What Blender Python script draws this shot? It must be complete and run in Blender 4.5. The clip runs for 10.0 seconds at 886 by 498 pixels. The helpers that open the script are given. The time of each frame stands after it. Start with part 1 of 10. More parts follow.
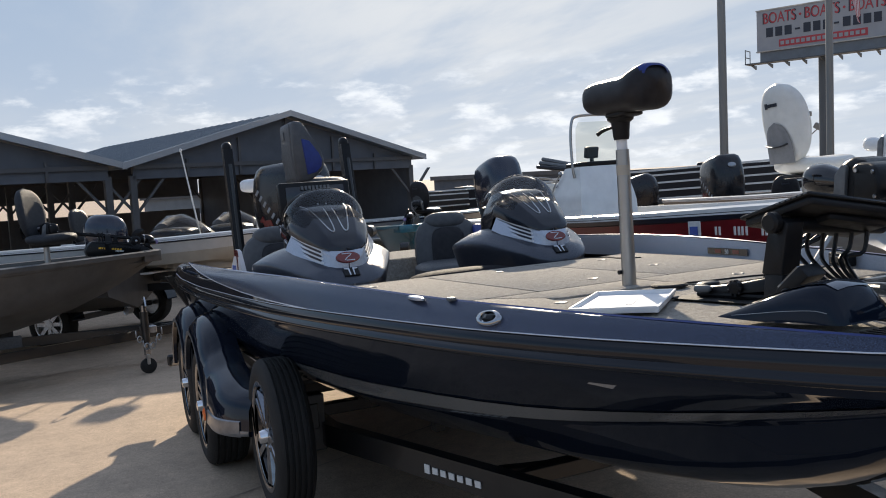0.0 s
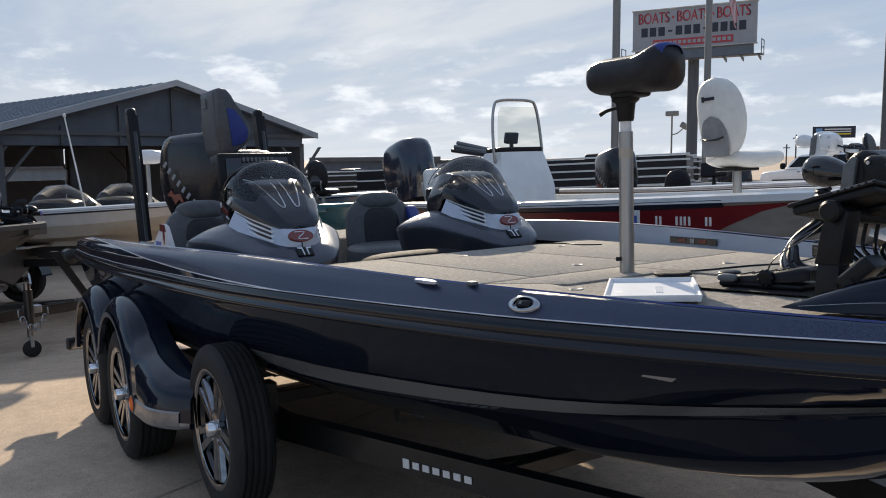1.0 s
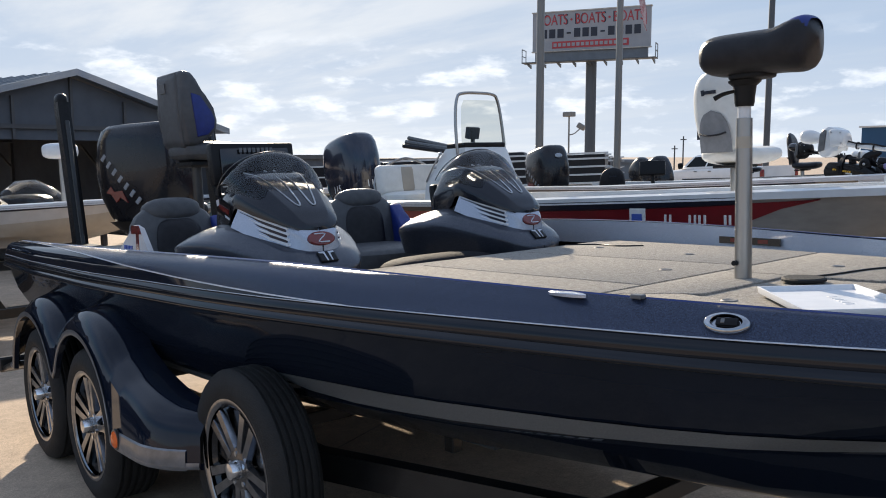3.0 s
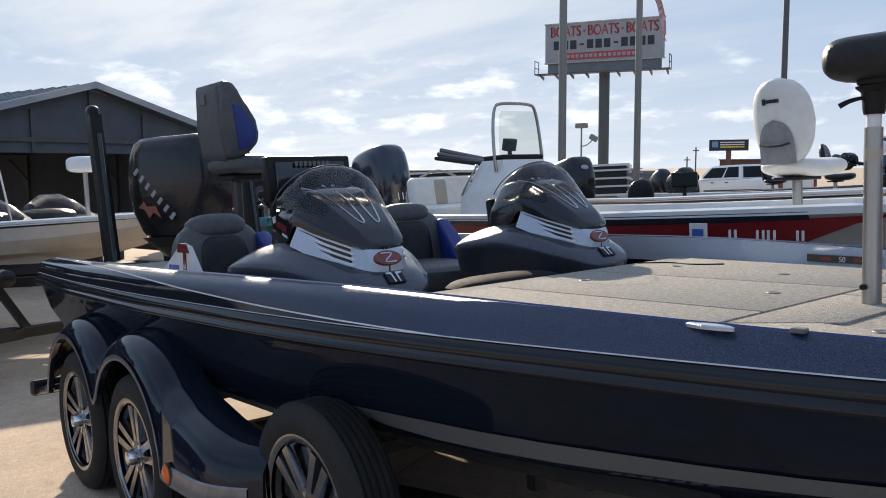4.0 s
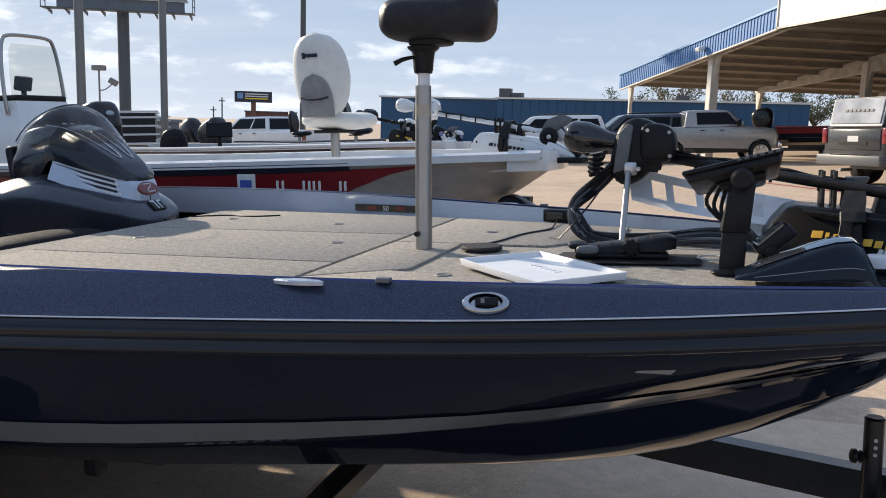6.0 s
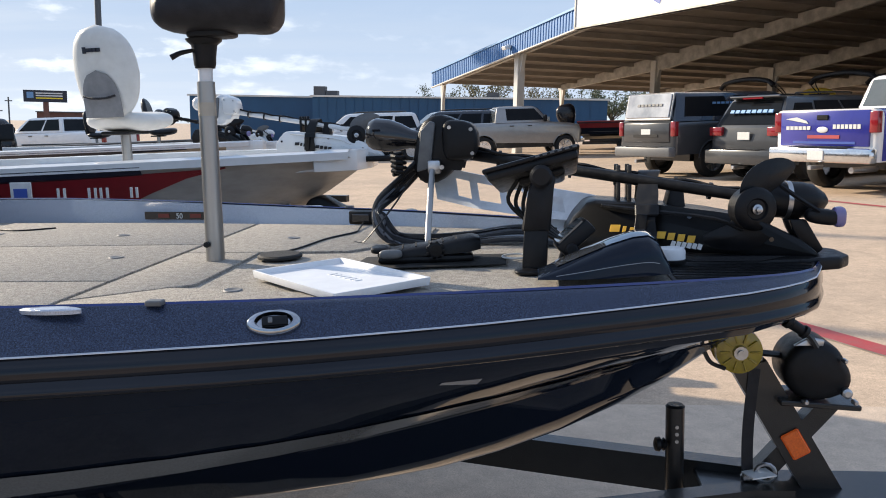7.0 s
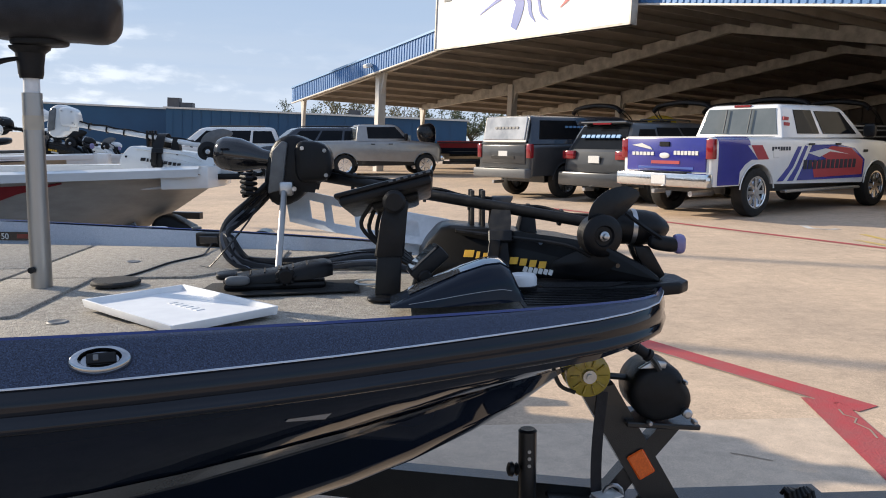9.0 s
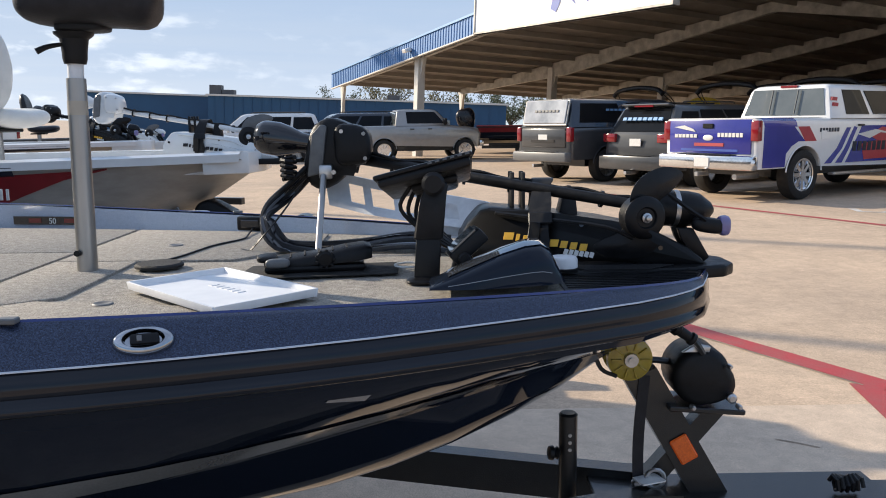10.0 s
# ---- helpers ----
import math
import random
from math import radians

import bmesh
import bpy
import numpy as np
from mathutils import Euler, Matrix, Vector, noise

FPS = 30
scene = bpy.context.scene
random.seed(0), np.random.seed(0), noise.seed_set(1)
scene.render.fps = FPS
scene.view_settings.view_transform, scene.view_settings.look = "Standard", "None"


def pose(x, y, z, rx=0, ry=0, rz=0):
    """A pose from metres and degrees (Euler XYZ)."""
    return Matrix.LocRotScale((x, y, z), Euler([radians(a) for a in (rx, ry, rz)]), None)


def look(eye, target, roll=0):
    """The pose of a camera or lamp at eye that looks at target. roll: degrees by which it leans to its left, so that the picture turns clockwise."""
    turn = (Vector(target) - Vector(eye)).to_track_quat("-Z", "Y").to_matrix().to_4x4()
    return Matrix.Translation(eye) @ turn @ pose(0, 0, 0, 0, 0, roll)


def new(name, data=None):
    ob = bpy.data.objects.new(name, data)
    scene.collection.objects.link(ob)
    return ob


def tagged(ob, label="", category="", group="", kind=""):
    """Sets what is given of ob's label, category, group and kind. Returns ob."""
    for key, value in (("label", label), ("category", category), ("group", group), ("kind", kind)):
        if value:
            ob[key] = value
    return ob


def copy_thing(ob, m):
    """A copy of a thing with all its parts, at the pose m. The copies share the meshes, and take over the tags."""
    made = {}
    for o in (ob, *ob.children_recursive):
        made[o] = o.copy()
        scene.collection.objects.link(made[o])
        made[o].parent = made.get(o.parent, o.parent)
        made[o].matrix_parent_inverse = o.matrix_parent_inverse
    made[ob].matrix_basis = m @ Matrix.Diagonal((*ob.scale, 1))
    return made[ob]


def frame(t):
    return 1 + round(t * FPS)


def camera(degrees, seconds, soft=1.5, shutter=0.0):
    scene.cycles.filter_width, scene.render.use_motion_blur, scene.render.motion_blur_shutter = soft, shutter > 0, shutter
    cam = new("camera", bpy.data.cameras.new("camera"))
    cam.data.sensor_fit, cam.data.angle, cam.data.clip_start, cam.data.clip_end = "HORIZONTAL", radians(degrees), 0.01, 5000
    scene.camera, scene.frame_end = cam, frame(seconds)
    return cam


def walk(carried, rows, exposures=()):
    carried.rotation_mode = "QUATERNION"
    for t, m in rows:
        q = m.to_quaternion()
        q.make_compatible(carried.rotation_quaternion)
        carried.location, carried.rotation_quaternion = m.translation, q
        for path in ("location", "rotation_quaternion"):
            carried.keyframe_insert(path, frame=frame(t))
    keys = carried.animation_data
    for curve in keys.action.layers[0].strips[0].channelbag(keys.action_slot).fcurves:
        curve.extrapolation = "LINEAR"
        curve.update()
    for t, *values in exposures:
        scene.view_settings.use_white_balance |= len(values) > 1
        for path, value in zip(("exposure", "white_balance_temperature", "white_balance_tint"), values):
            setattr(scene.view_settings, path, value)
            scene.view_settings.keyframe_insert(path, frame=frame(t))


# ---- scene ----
cam = camera(56.8, 10.0, 1.0)
PATH = [
    (0, (3.877, -1.785, 1.542), (2.05, -0.993, 1.366), -3.0),
    (0.5, (3.665, -1.911, 1.534), (1.854, -1.079, 1.367), -1.7),
    (1, (3.507, -2.066, 1.523), (1.828, -1.003, 1.3), -0.5),
    (1.5, (3.305, -2.066, 1.511), (1.723, -0.868, 1.263), -0.3),
    (2, (3.076, -2.075, 1.496), (1.5, -0.87, 1.244), 0.2),
    (2.2, (3.036, -2.13, 1.496), (1.475, -0.905, 1.248), 0.3),
    (3.5, (2.601, -2.342, 1.493), (1.08, -1.063, 1.271), -0.2),
    (4, (2.456, -2.356, 1.501), (0.915, -1.098, 1.303), -0.3),
    (4.5, (2.313, -2.447, 1.5), (0.824, -1.13, 1.286), 0.8),
    (5, (2.208, -2.522, 1.489), (0.878, -1.049, 1.245), 1.9),
    (5.5, (2.23, -2.439, 1.494), (1.222, -0.734, 1.216), 2.7),
    (6, (2.298, -2.323, 1.496), (1.673, -0.447, 1.193), 1.8),
    (7.5, (2.329, -2.141, 1.506), (2.243, -0.165, 1.213), 1.4),
    (8, (2.339, -2.129, 1.515), (2.374, -0.149, 1.23), 2.0),
    (8.5, (2.342, -2.133, 1.513), (2.438, -0.152, 1.254), 2.5),
    (9, (2.343, -2.124, 1.514), (2.474, -0.143, 1.269), 2.5),
    (9.5, (2.353, -2.12, 1.516), (2.5, -0.142, 1.26), 2.4),
    (10, (2.344, -2.113, 1.506), (2.38, -0.133, 1.221), 2.0),
]
walk(cam, [(t, look(eye, target, roll)) for t, eye, target, roll in PATH],
     [(0, 0.20, 6150, 10), (0.5, -0.06, 6150, 10), (1.0, 0.18, 6150, 10), (1.5, 0.40, 6100, 10), (2.0, 0.37, 6100, 10), (3.5, 0.38, 6100, 10), (5.0, 0.42, 6080, 10), (5.5, 0.32, 6050, 10), (6.2, 0.40, 6050, 10), (7.5, 0.56, 6000, 10), (8.2, 0.54, 6000, 10), (9.2, 0.40, 6000, 10), (10, 0.44, 6000, 10)])

# ---------------------------------------------------------------- light
SUN = Vector((-0.836, 0.420, 0.358)).normalized()
world = bpy.data.worlds.new("sky")
scene.world = world
world.use_nodes = True


def wire(tree, a, b):
    tree.links.new(a, b)


def build_sky():
    nt = world.node_tree
    nt.nodes.clear()
    N = nt.nodes.new
    out, bg, sky = N("ShaderNodeOutputWorld"), N("ShaderNodeBackground"), N("ShaderNodeTexSky")
    sky.sky_type, sky.sun_disc = "NISHITA", False
    sky.sun_elevation = math.asin(SUN.z)
    sky.sun_rotation = math.atan2(SUN.x, SUN.y)
    sky.air_density, sky.dust_density, sky.ozone_density = 1.0, 0.5, 2.5
    co, sep = N("ShaderNodeTexCoord"), N("ShaderNodeSeparateXYZ")
    wire(nt, co.outputs["Generated"], sep.inputs[0])

    def calc(op, a, b=None, clamp=False):
        n = N("ShaderNodeMath")
        n.operation, n.use_clamp = op, clamp
        for i, v in enumerate((a, b)):
            if v is None:
                continue
            if isinstance(v, (int, float)):
                n.inputs[i].default_value = v
            else:
                wire(nt, v, n.inputs[i])
        return n.outputs[0]
    # a flat cloud layer, seen in perspective
    h = calc("ADD", calc("MAXIMUM", sep.outputs[2], 0.0), 0.06)
    u, v = calc("DIVIDE", sep.outputs[0], h), calc("DIVIDE", sep.outputs[1], h)
    flat = N("ShaderNodeCombineXYZ")
    wire(nt, u, flat.inputs[0]), wire(nt, v, flat.inputs[1])

    def cloud(scale, detail, rough, low, high, stretch, spot):
        m = N("ShaderNodeMapping")
        m.inputs["Scale"].default_value = stretch
        m.inputs["Location"].default_value = spot
        m.inputs["Rotation"].default_value = (0, 0, 0.5)
        wire(nt, flat.outputs[0], m.inputs[0])
        t = N("ShaderNodeTexNoise")
        t.inputs["Scale"].default_value, t.inputs["Detail"].default_value, t.inputs["Roughness"].default_value = scale, detail, rough
        wire(nt, m.outputs[0], t.inputs["Vector"])
        r = N("ShaderNodeMapRange")
        r.interpolation_type = "SMOOTHSTEP"
        r.inputs[1].default_value, r.inputs[2].default_value = low, high
        wire(nt, t.outputs[0], r.inputs[0])
        return r.outputs[0]
    def heaped(low, high, lift=0.0):
        m = N("ShaderNodeMapping")
        m.inputs["Scale"].default_value = (1.0, 1.0, 2.9)
        m.inputs["Location"].default_value = (0.37, 0.12, lift)
        wire(nt, co.outputs["Generated"], m.inputs[0])
        t = N("ShaderNodeTexNoise")
        t.inputs["Scale"].default_value, t.inputs["Detail"].default_value, t.inputs["Roughness"].default_value = 13.0, 10, 0.56
        wire(nt, m.outputs[0], t.inputs["Vector"])
        r = N("ShaderNodeMapRange")
        r.interpolation_type = "SMOOTHSTEP"
        r.inputs[1].default_value, r.inputs[2].default_value = low, high
        wire(nt, t.outputs[0], r.inputs[0])
        return r.outputs[0]
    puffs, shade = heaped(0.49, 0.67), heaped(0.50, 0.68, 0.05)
    sheet = cloud(0.42, 8, 0.58, 0.40, 0.64, (0.7, 1.9, 1), (0.4, 5.2, 0))
    dot = N("ShaderNodeVectorMath")
    dot.operation = "DOT_PRODUCT"
    wire(nt, co.outputs["Generated"], dot.inputs[0])
    dot.inputs[1].default_value = SUN
    near = calc("POWER", calc("MAXIMUM", dot.outputs["Value"], 0.0), 7.0)
    disc = calc("POWER", calc("MAXIMUM", dot.outputs["Value"], 0.0), 900.0)
    low_air = calc("POWER", calc("SUBTRACT", 1.0, calc("MAXIMUM", sep.outputs[2], 0.0), True), 9.0)
    band = N("ShaderNodeMapRange")
    band.interpolation_type = "SMOOTHSTEP"
    for i, v in enumerate((0.155, 0.095, 0.0, 1.0)):
        band.inputs[i + 1].default_value = v
    wire(nt, sep.outputs[2], band.inputs[0])
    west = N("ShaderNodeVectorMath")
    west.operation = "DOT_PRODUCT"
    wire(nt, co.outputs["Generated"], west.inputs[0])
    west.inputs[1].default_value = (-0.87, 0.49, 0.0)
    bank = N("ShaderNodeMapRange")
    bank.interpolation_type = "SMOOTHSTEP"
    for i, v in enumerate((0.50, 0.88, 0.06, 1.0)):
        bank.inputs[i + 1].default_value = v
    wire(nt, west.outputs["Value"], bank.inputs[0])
    veil = calc("ADD", 0.22, calc("MULTIPLY", near, 0.68))
    amount = calc("ADD", calc("MULTIPLY", veil, 0.28), calc("MULTIPLY", calc("MULTIPLY", veil, 0.85), sheet), True)
    # the sheet closes and brightens overhead
    high = N("ShaderNodeMapRange")
    high.interpolation_type = "SMOOTHSTEP"
    for i, v in enumerate((0.26, 0.62, 0.0, 1.0)):
        high.inputs[i + 1].default_value = v
    wire(nt, sep.outputs[2], high.inputs[0])
    tint = N("ShaderNodeMix")
    tint.data_type = "RGBA"
    tint.inputs[6].default_value, tint.inputs[7].default_value = (3.6, 3.95, 4.4, 1), (5.8, 5.75, 5.6, 1)
    wire(nt, near, tint.inputs[0])
    mix = N("ShaderNodeMix")
    mix.data_type = "RGBA"
    cap = N("ShaderNodeVectorMath")
    cap.operation = "MINIMUM"
    wire(nt, sky.outputs[0], cap.inputs[0])
    cap.inputs[1].default_value = (2.5, 3.25, 4.3)
    wire(nt, amount, mix.inputs[0]), wire(nt, cap.outputs[0], mix.inputs[6]), wire(nt, tint.outputs[2], mix.inputs[7])
    roof = N("ShaderNodeMix")
    roof.data_type = "RGBA"
    roof.inputs[7].default_value = (4.4, 5.0, 6.2, 1)
    wire(nt, calc("MULTIPLY", high.outputs[0], calc("ADD", 0.35, calc("MULTIPLY", sheet, 0.4))), roof.inputs[0]), wire(nt, mix.outputs[2], roof.inputs[6])
    mix = roof
    # pale haze along the skyline
    haze = N("ShaderNodeMix")
    haze.data_type = "RGBA"
    dust = N("ShaderNodeMix")
    dust.data_type = "RGBA"
    dust.inputs[6].default_value, dust.inputs[7].default_value = (5.5, 5.6, 5.6, 1), (6.9, 6.7, 6.3, 1)
    wire(nt, near, dust.inputs[0])
    wire(nt, dust.outputs[2], haze.inputs[7])
    wire(nt, calc("MULTIPLY", low_air, 0.66), haze.inputs[0]), wire(nt, mix.outputs[2], haze.inputs[6])
    # heaped clouds low in the sky, greyer where thick
    puff_tone = N("ShaderNodeMix")
    puff_tone.data_type = "RGBA"
    puff_tone.inputs[6].default_value, puff_tone.inputs[7].default_value = (7.4, 7.35, 7.2, 1), (5.0, 5.2, 5.5, 1)
    wire(nt, shade, puff_tone.inputs[0])
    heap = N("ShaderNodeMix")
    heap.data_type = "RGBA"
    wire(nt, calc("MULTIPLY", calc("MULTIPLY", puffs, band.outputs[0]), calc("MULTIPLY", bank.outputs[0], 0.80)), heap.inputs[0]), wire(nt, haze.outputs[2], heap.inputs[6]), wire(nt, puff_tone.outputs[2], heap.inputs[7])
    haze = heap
    glow = N("ShaderNodeMix")
    glow.data_type, glow.blend_type = "RGBA", "ADD"
    glow.inputs[0].default_value = 1.0
    warm = N("ShaderNodeCombineXYZ")
    for i, k in enumerate((1.6, 1.6, 1.5)):
        wire(nt, calc("MULTIPLY", disc, k), warm.inputs[i])
    wire(nt, haze.outputs[2], glow.inputs[6]), wire(nt, warm.outputs[0], glow.inputs[7])
    wire(nt, glow.outputs[2], bg.inputs["Color"])
    bg.inputs["Strength"].default_value = 0.125
    wire(nt, bg.outputs[0], out.inputs[0])


build_sky()
sun_lamp = bpy.data.lights.new("sun", "SUN")
sun_lamp.energy, sun_lamp.angle, sun_lamp.color = 5.0, radians(0.9), (1.0, 0.83, 0.61)
sun = new("sun", sun_lamp)
sun.matrix_world = look((0, 0, 30), Vector((0, 0, 30)) - SUN)

# ---------------------------------------------------------------- materials
MATS = {}


def mat(name, color, rough=0.5, metal=0.0, second=None, scale=8.0, detail=5, mix=1.0, bump=0.0, bump_scale=60.0, coat=0.0,
        rough2=None, stretch=(1, 1, 1), spread=(0.35, 0.65), ior=1.5, random_tone=0.0, coord="Object", bump_dist=0.01, flake=0.0, speck=None):
    """A surface with a base tone, a second tone laid in by noise, and fine relief."""
    m = bpy.data.materials.new(name)
    m.use_nodes = True
    nt = m.node_tree
    b = nt.nodes["Principled BSDF"]
    N = nt.nodes.new
    b.inputs["Roughness"].default_value, b.inputs["Metallic"].default_value, b.inputs["IOR"].default_value = rough, metal, ior
    b.inputs["Coat Weight"].default_value, b.inputs["Coat Roughness"].default_value = coat, 0.04
    col = (*color, 1)
    b.inputs["Base Color"].default_value = col
    m.diffuse_color = col
    tc = N("ShaderNodeTexCoord")
    mp = N("ShaderNodeMapping")
    mp.inputs["Scale"].default_value = stretch
    wire(nt, tc.outputs[coord], mp.inputs[0])
    if second:
        t = N("ShaderNodeTexNoise")
        t.inputs["Scale"].default_value, t.inputs["Detail"].default_value, t.inputs["Roughness"].default_value = scale, detail, 0.6
        wire(nt, mp.outputs[0], t.inputs["Vector"])
        r = N("ShaderNodeMapRange")
        r.inputs[1].default_value, r.inputs[2].default_value, r.inputs[4].default_value = *spread, mix
        wire(nt, t.outputs[0], r.inputs[0])
        x = N("ShaderNodeMix")
        x.data_type = "RGBA"
        x.inputs[6].default_value, x.inputs[7].default_value = col, (*second, 1)
        wire(nt, r.outputs[0], x.inputs[0])
        last = x.outputs[2]
        if random_tone:
            info, hsv = N("ShaderNodeObjectInfo"), N("ShaderNodeHueSaturation")
            k = N("ShaderNodeMapRange")
            k.inputs[3].default_value, k.inputs[4].default_value = 1 - random_tone, 1 + random_tone
            wire(nt, info.outputs["Random"], k.inputs[0]), wire(nt, k.outputs[0], hsv.inputs["Value"]), wire(nt, last, hsv.inputs["Color"])
            last = hsv.outputs[0]
        for speck_size, speck_depth in ([speck] if isinstance(speck, tuple) else speck or []):
            sp, sr, sm = N("ShaderNodeTexNoise"), N("ShaderNodeMapRange"), N("ShaderNodeMix")
            sp.inputs["Scale"].default_value, sp.inputs["Detail"].default_value, sp.inputs["Roughness"].default_value = speck_size, 3, 0.7
            wire(nt, mp.outputs[0], sp.inputs["Vector"])
            sr.inputs[1].default_value, sr.inputs[2].default_value, sr.inputs[3].default_value, sr.inputs[4].default_value = 0.32, 0.68, 1 - speck_depth, 1 + speck_depth
            wire(nt, sp.outputs[0], sr.inputs[0])
            sm.data_type, sm.blend_type = "RGBA", "MULTIPLY"
            sm.inputs[0].default_value = 1.0
            wire(nt, last, sm.inputs[6]), wire(nt, sr.outputs[0], sm.inputs[7])
            last = sm.outputs[2]
        wire(nt, last, b.inputs["Base Color"])
        if rough2 is not None:
            q = N("ShaderNodeMapRange")
            q.inputs[1].default_value, q.inputs[2].default_value, q.inputs[3].default_value, q.inputs[4].default_value = *spread, rough, rough2
            wire(nt, t.outputs[0], q.inputs[0]), wire(nt, q.outputs[0], b.inputs["Roughness"])
    if flake:
        f = N("ShaderNodeTexVoronoi")
        f.inputs["Scale"].default_value = flake
        wire(nt, mp.outputs[0], f.inputs["Vector"])
        nm = N("ShaderNodeBump")
        nm.inputs["Strength"].default_value, nm.inputs["Distance"].default_value = 0.35, 0.002
        wire(nt, f.outputs["Color"], nm.inputs["Height"]), wire(nt, nm.outputs[0], b.inputs["Normal"])
    if bump:
        t2 = N("ShaderNodeTexNoise")
        t2.inputs["Scale"].default_value, t2.inputs["Detail"].default_value = bump_scale, 6
        wire(nt, mp.outputs[0], t2.inputs["Vector"])
        nb = N("ShaderNodeBump")
        nb.inputs["Strength"].default_value, nb.inputs["Distance"].default_value = bump, bump_dist
        wire(nt, t2.outputs[0], nb.inputs["Height"]), wire(nt, nb.outputs[0], b.inputs["Normal"])
    MATS[name] = m
    return m


def glass(name, color=(0.85, 0.9, 0.9), rough=0.02, alpha=0.35, dust=0.0):
    """Thin clear or smoked sheet: mirror-like gloss over a see-through tint."""
    m = bpy.data.materials.new(name)
    m.use_nodes = True
    nt = m.node_tree
    nt.nodes.clear()
    N = nt.nodes.new
    out, mixer, tr, gl, fr = N("ShaderNodeOutputMaterial"), N("ShaderNodeMixShader"), N("ShaderNodeBsdfTransparent"), N("ShaderNodeBsdfGlossy"), N("ShaderNodeFresnel")
    tr.inputs[0].default_value = (*[c * (1 - alpha) for c in color], 1)
    gl.inputs["Roughness"].default_value = rough
    fr.inputs[0].default_value = 1.5
    wire(nt, fr.outputs[0], mixer.inputs[0]), wire(nt, tr.outputs[0], mixer.inputs[1]), wire(nt, gl.outputs[0], mixer.inputs[2])
    if dust:
        film, df = N("ShaderNodeMixShader"), N("ShaderNodeBsdfDiffuse")
        df.inputs[0].default_value = (0.62, 0.64, 0.66, 1)
        film.inputs[0].default_value = dust
        wire(nt, mixer.outputs[0], film.inputs[1]), wire(nt, df.outputs[0], film.inputs[2])
        mixer = film
    wire(nt, mixer.outputs[0], out.inputs[0])
    MATS[name] = m
    return m


mat("gelcoat_black", (0.008, 0.012, 0.023), 0.035, 0, (0.008, 0.012, 0.021), 3, rough2=0.055, ior=1.31)
mat("gelcoat_silver", (0.30, 0.32, 0.35), 0.28, 0.5, (0.36, 0.38, 0.41), 90, coat=0.8, flake=900)
mat("gelcoat_blue_flake", (0.012, 0.020, 0.047), 0.30, 0.30, (0.046, 0.061, 0.108), 320, coat=0.12, flake=700, speck=(500, 0.95))
mat("gelcoat_silver_flake", (0.34, 0.38, 0.46), 0.35, 0.45, (0.50, 0.54, 0.62), 300, coat=1.0, flake=600)
mat("pinstripe_white", (0.52, 0.56, 0.63), 0.25, 0, (0.66, 0.68, 0.72), 20)
mat("trim_blue", (0.010, 0.026, 0.15), 0.22, 0.1, (0.008, 0.021, 0.12), 20, coat=0.4)
mat("rub_black", (0.008, 0.010, 0.015), 0.07, 0, (0.011, 0.013, 0.019), 3, rough2=0.10, ior=1.40)
mat("carpet", (0.42, 0.388, 0.340), 0.95, 0, (0.28, 0.257, 0.225), 55, 10, bump=1.0, bump_scale=300, bump_dist=0.006, speck=(240, 0.45))
mat("carpet_dark", (0.10, 0.10, 0.10), 0.95, 0, (0.07, 0.07, 0.07), 60, bump=0.8, bump_scale=420)
mat("vinyl_grey", (0.055, 0.058, 0.064), 0.45, 0, (0.075, 0.078, 0.084), 25, bump=0.25, bump_scale=500)
mat("vinyl_black", (0.010, 0.010, 0.013), 0.36, 0, (0.018, 0.018, 0.022), 30, ior=1.36, bump=0.25, bump_scale=500)
mat("vinyl_blue", (0.008, 0.022, 0.16), 0.45, 0, (0.010, 0.028, 0.20), 30, bump=0.2, bump_scale=500)
mat("vinyl_white", (0.74, 0.73, 0.69), 0.45, 0, (0.66, 0.65, 0.61), 12, bump=0.15, bump_scale=300)
mat("plastic_black", (0.0062, 0.0064, 0.0075), 0.28, 0, (0.0100, 0.0102, 0.0118), 40, bump=0.15, bump_scale=700, rough2=0.42, ior=1.31)
mat("stripe_grey", (0.17, 0.18, 0.19), 0.12, 0.2, (0.14, 0.148, 0.157), 200, coat=0.3)
mat("chrome_soft", (0.50, 0.51, 0.53), 0.03, 1.0, (0.36, 0.37, 0.39), 30, rough2=0.14)
mat("hood_black", (0.006, 0.008, 0.014), 0.20, 0.0, (0.010, 0.013, 0.021), 300, coat=0.3, ior=1.42)
mat("plastic_gloss", (0.008, 0.008, 0.010), 0.12, 0, (0.012, 0.012, 0.015), 10, coat=0.5)
mat("plastic_grey", (0.10, 0.105, 0.11), 0.45, 0, (0.13, 0.135, 0.14), 40)
mat("plastic_white", (0.78, 0.79, 0.80), 0.38, 0, (0.70, 0.71, 0.73), 15)
mat("rubber", (0.0060, 0.0060, 0.0060), 0.75, 0, (0.0132, 0.0126, 0.0120), 18, bump=0.4, bump_scale=160)
mat("chrome", (0.82, 0.83, 0.85), 0.08, 1.0, (0.70, 0.71, 0.73), 25, rough2=0.2)
mat("aluminium", (0.34, 0.335, 0.325), 0.32, 1.0, (0.40, 0.395, 0.385), 18, rough2=0.42, stretch=(1, 1, 0.1))
mat("aluminium_cast", (0.74, 0.76, 0.79), 0.42, 0.15, (0.64, 0.66, 0.69), 30, rough2=0.55)
mat("steel_black", (0.0066, 0.0066, 0.0072), 0.32, 0, (0.0138, 0.0132, 0.0127), 14, coat=0.3, bump=0.15, bump_scale=300)
mat("latch_dull", (0.22, 0.22, 0.22), 0.5, 0.6, (0.16, 0.16, 0.16), 60, rough2=0.6)
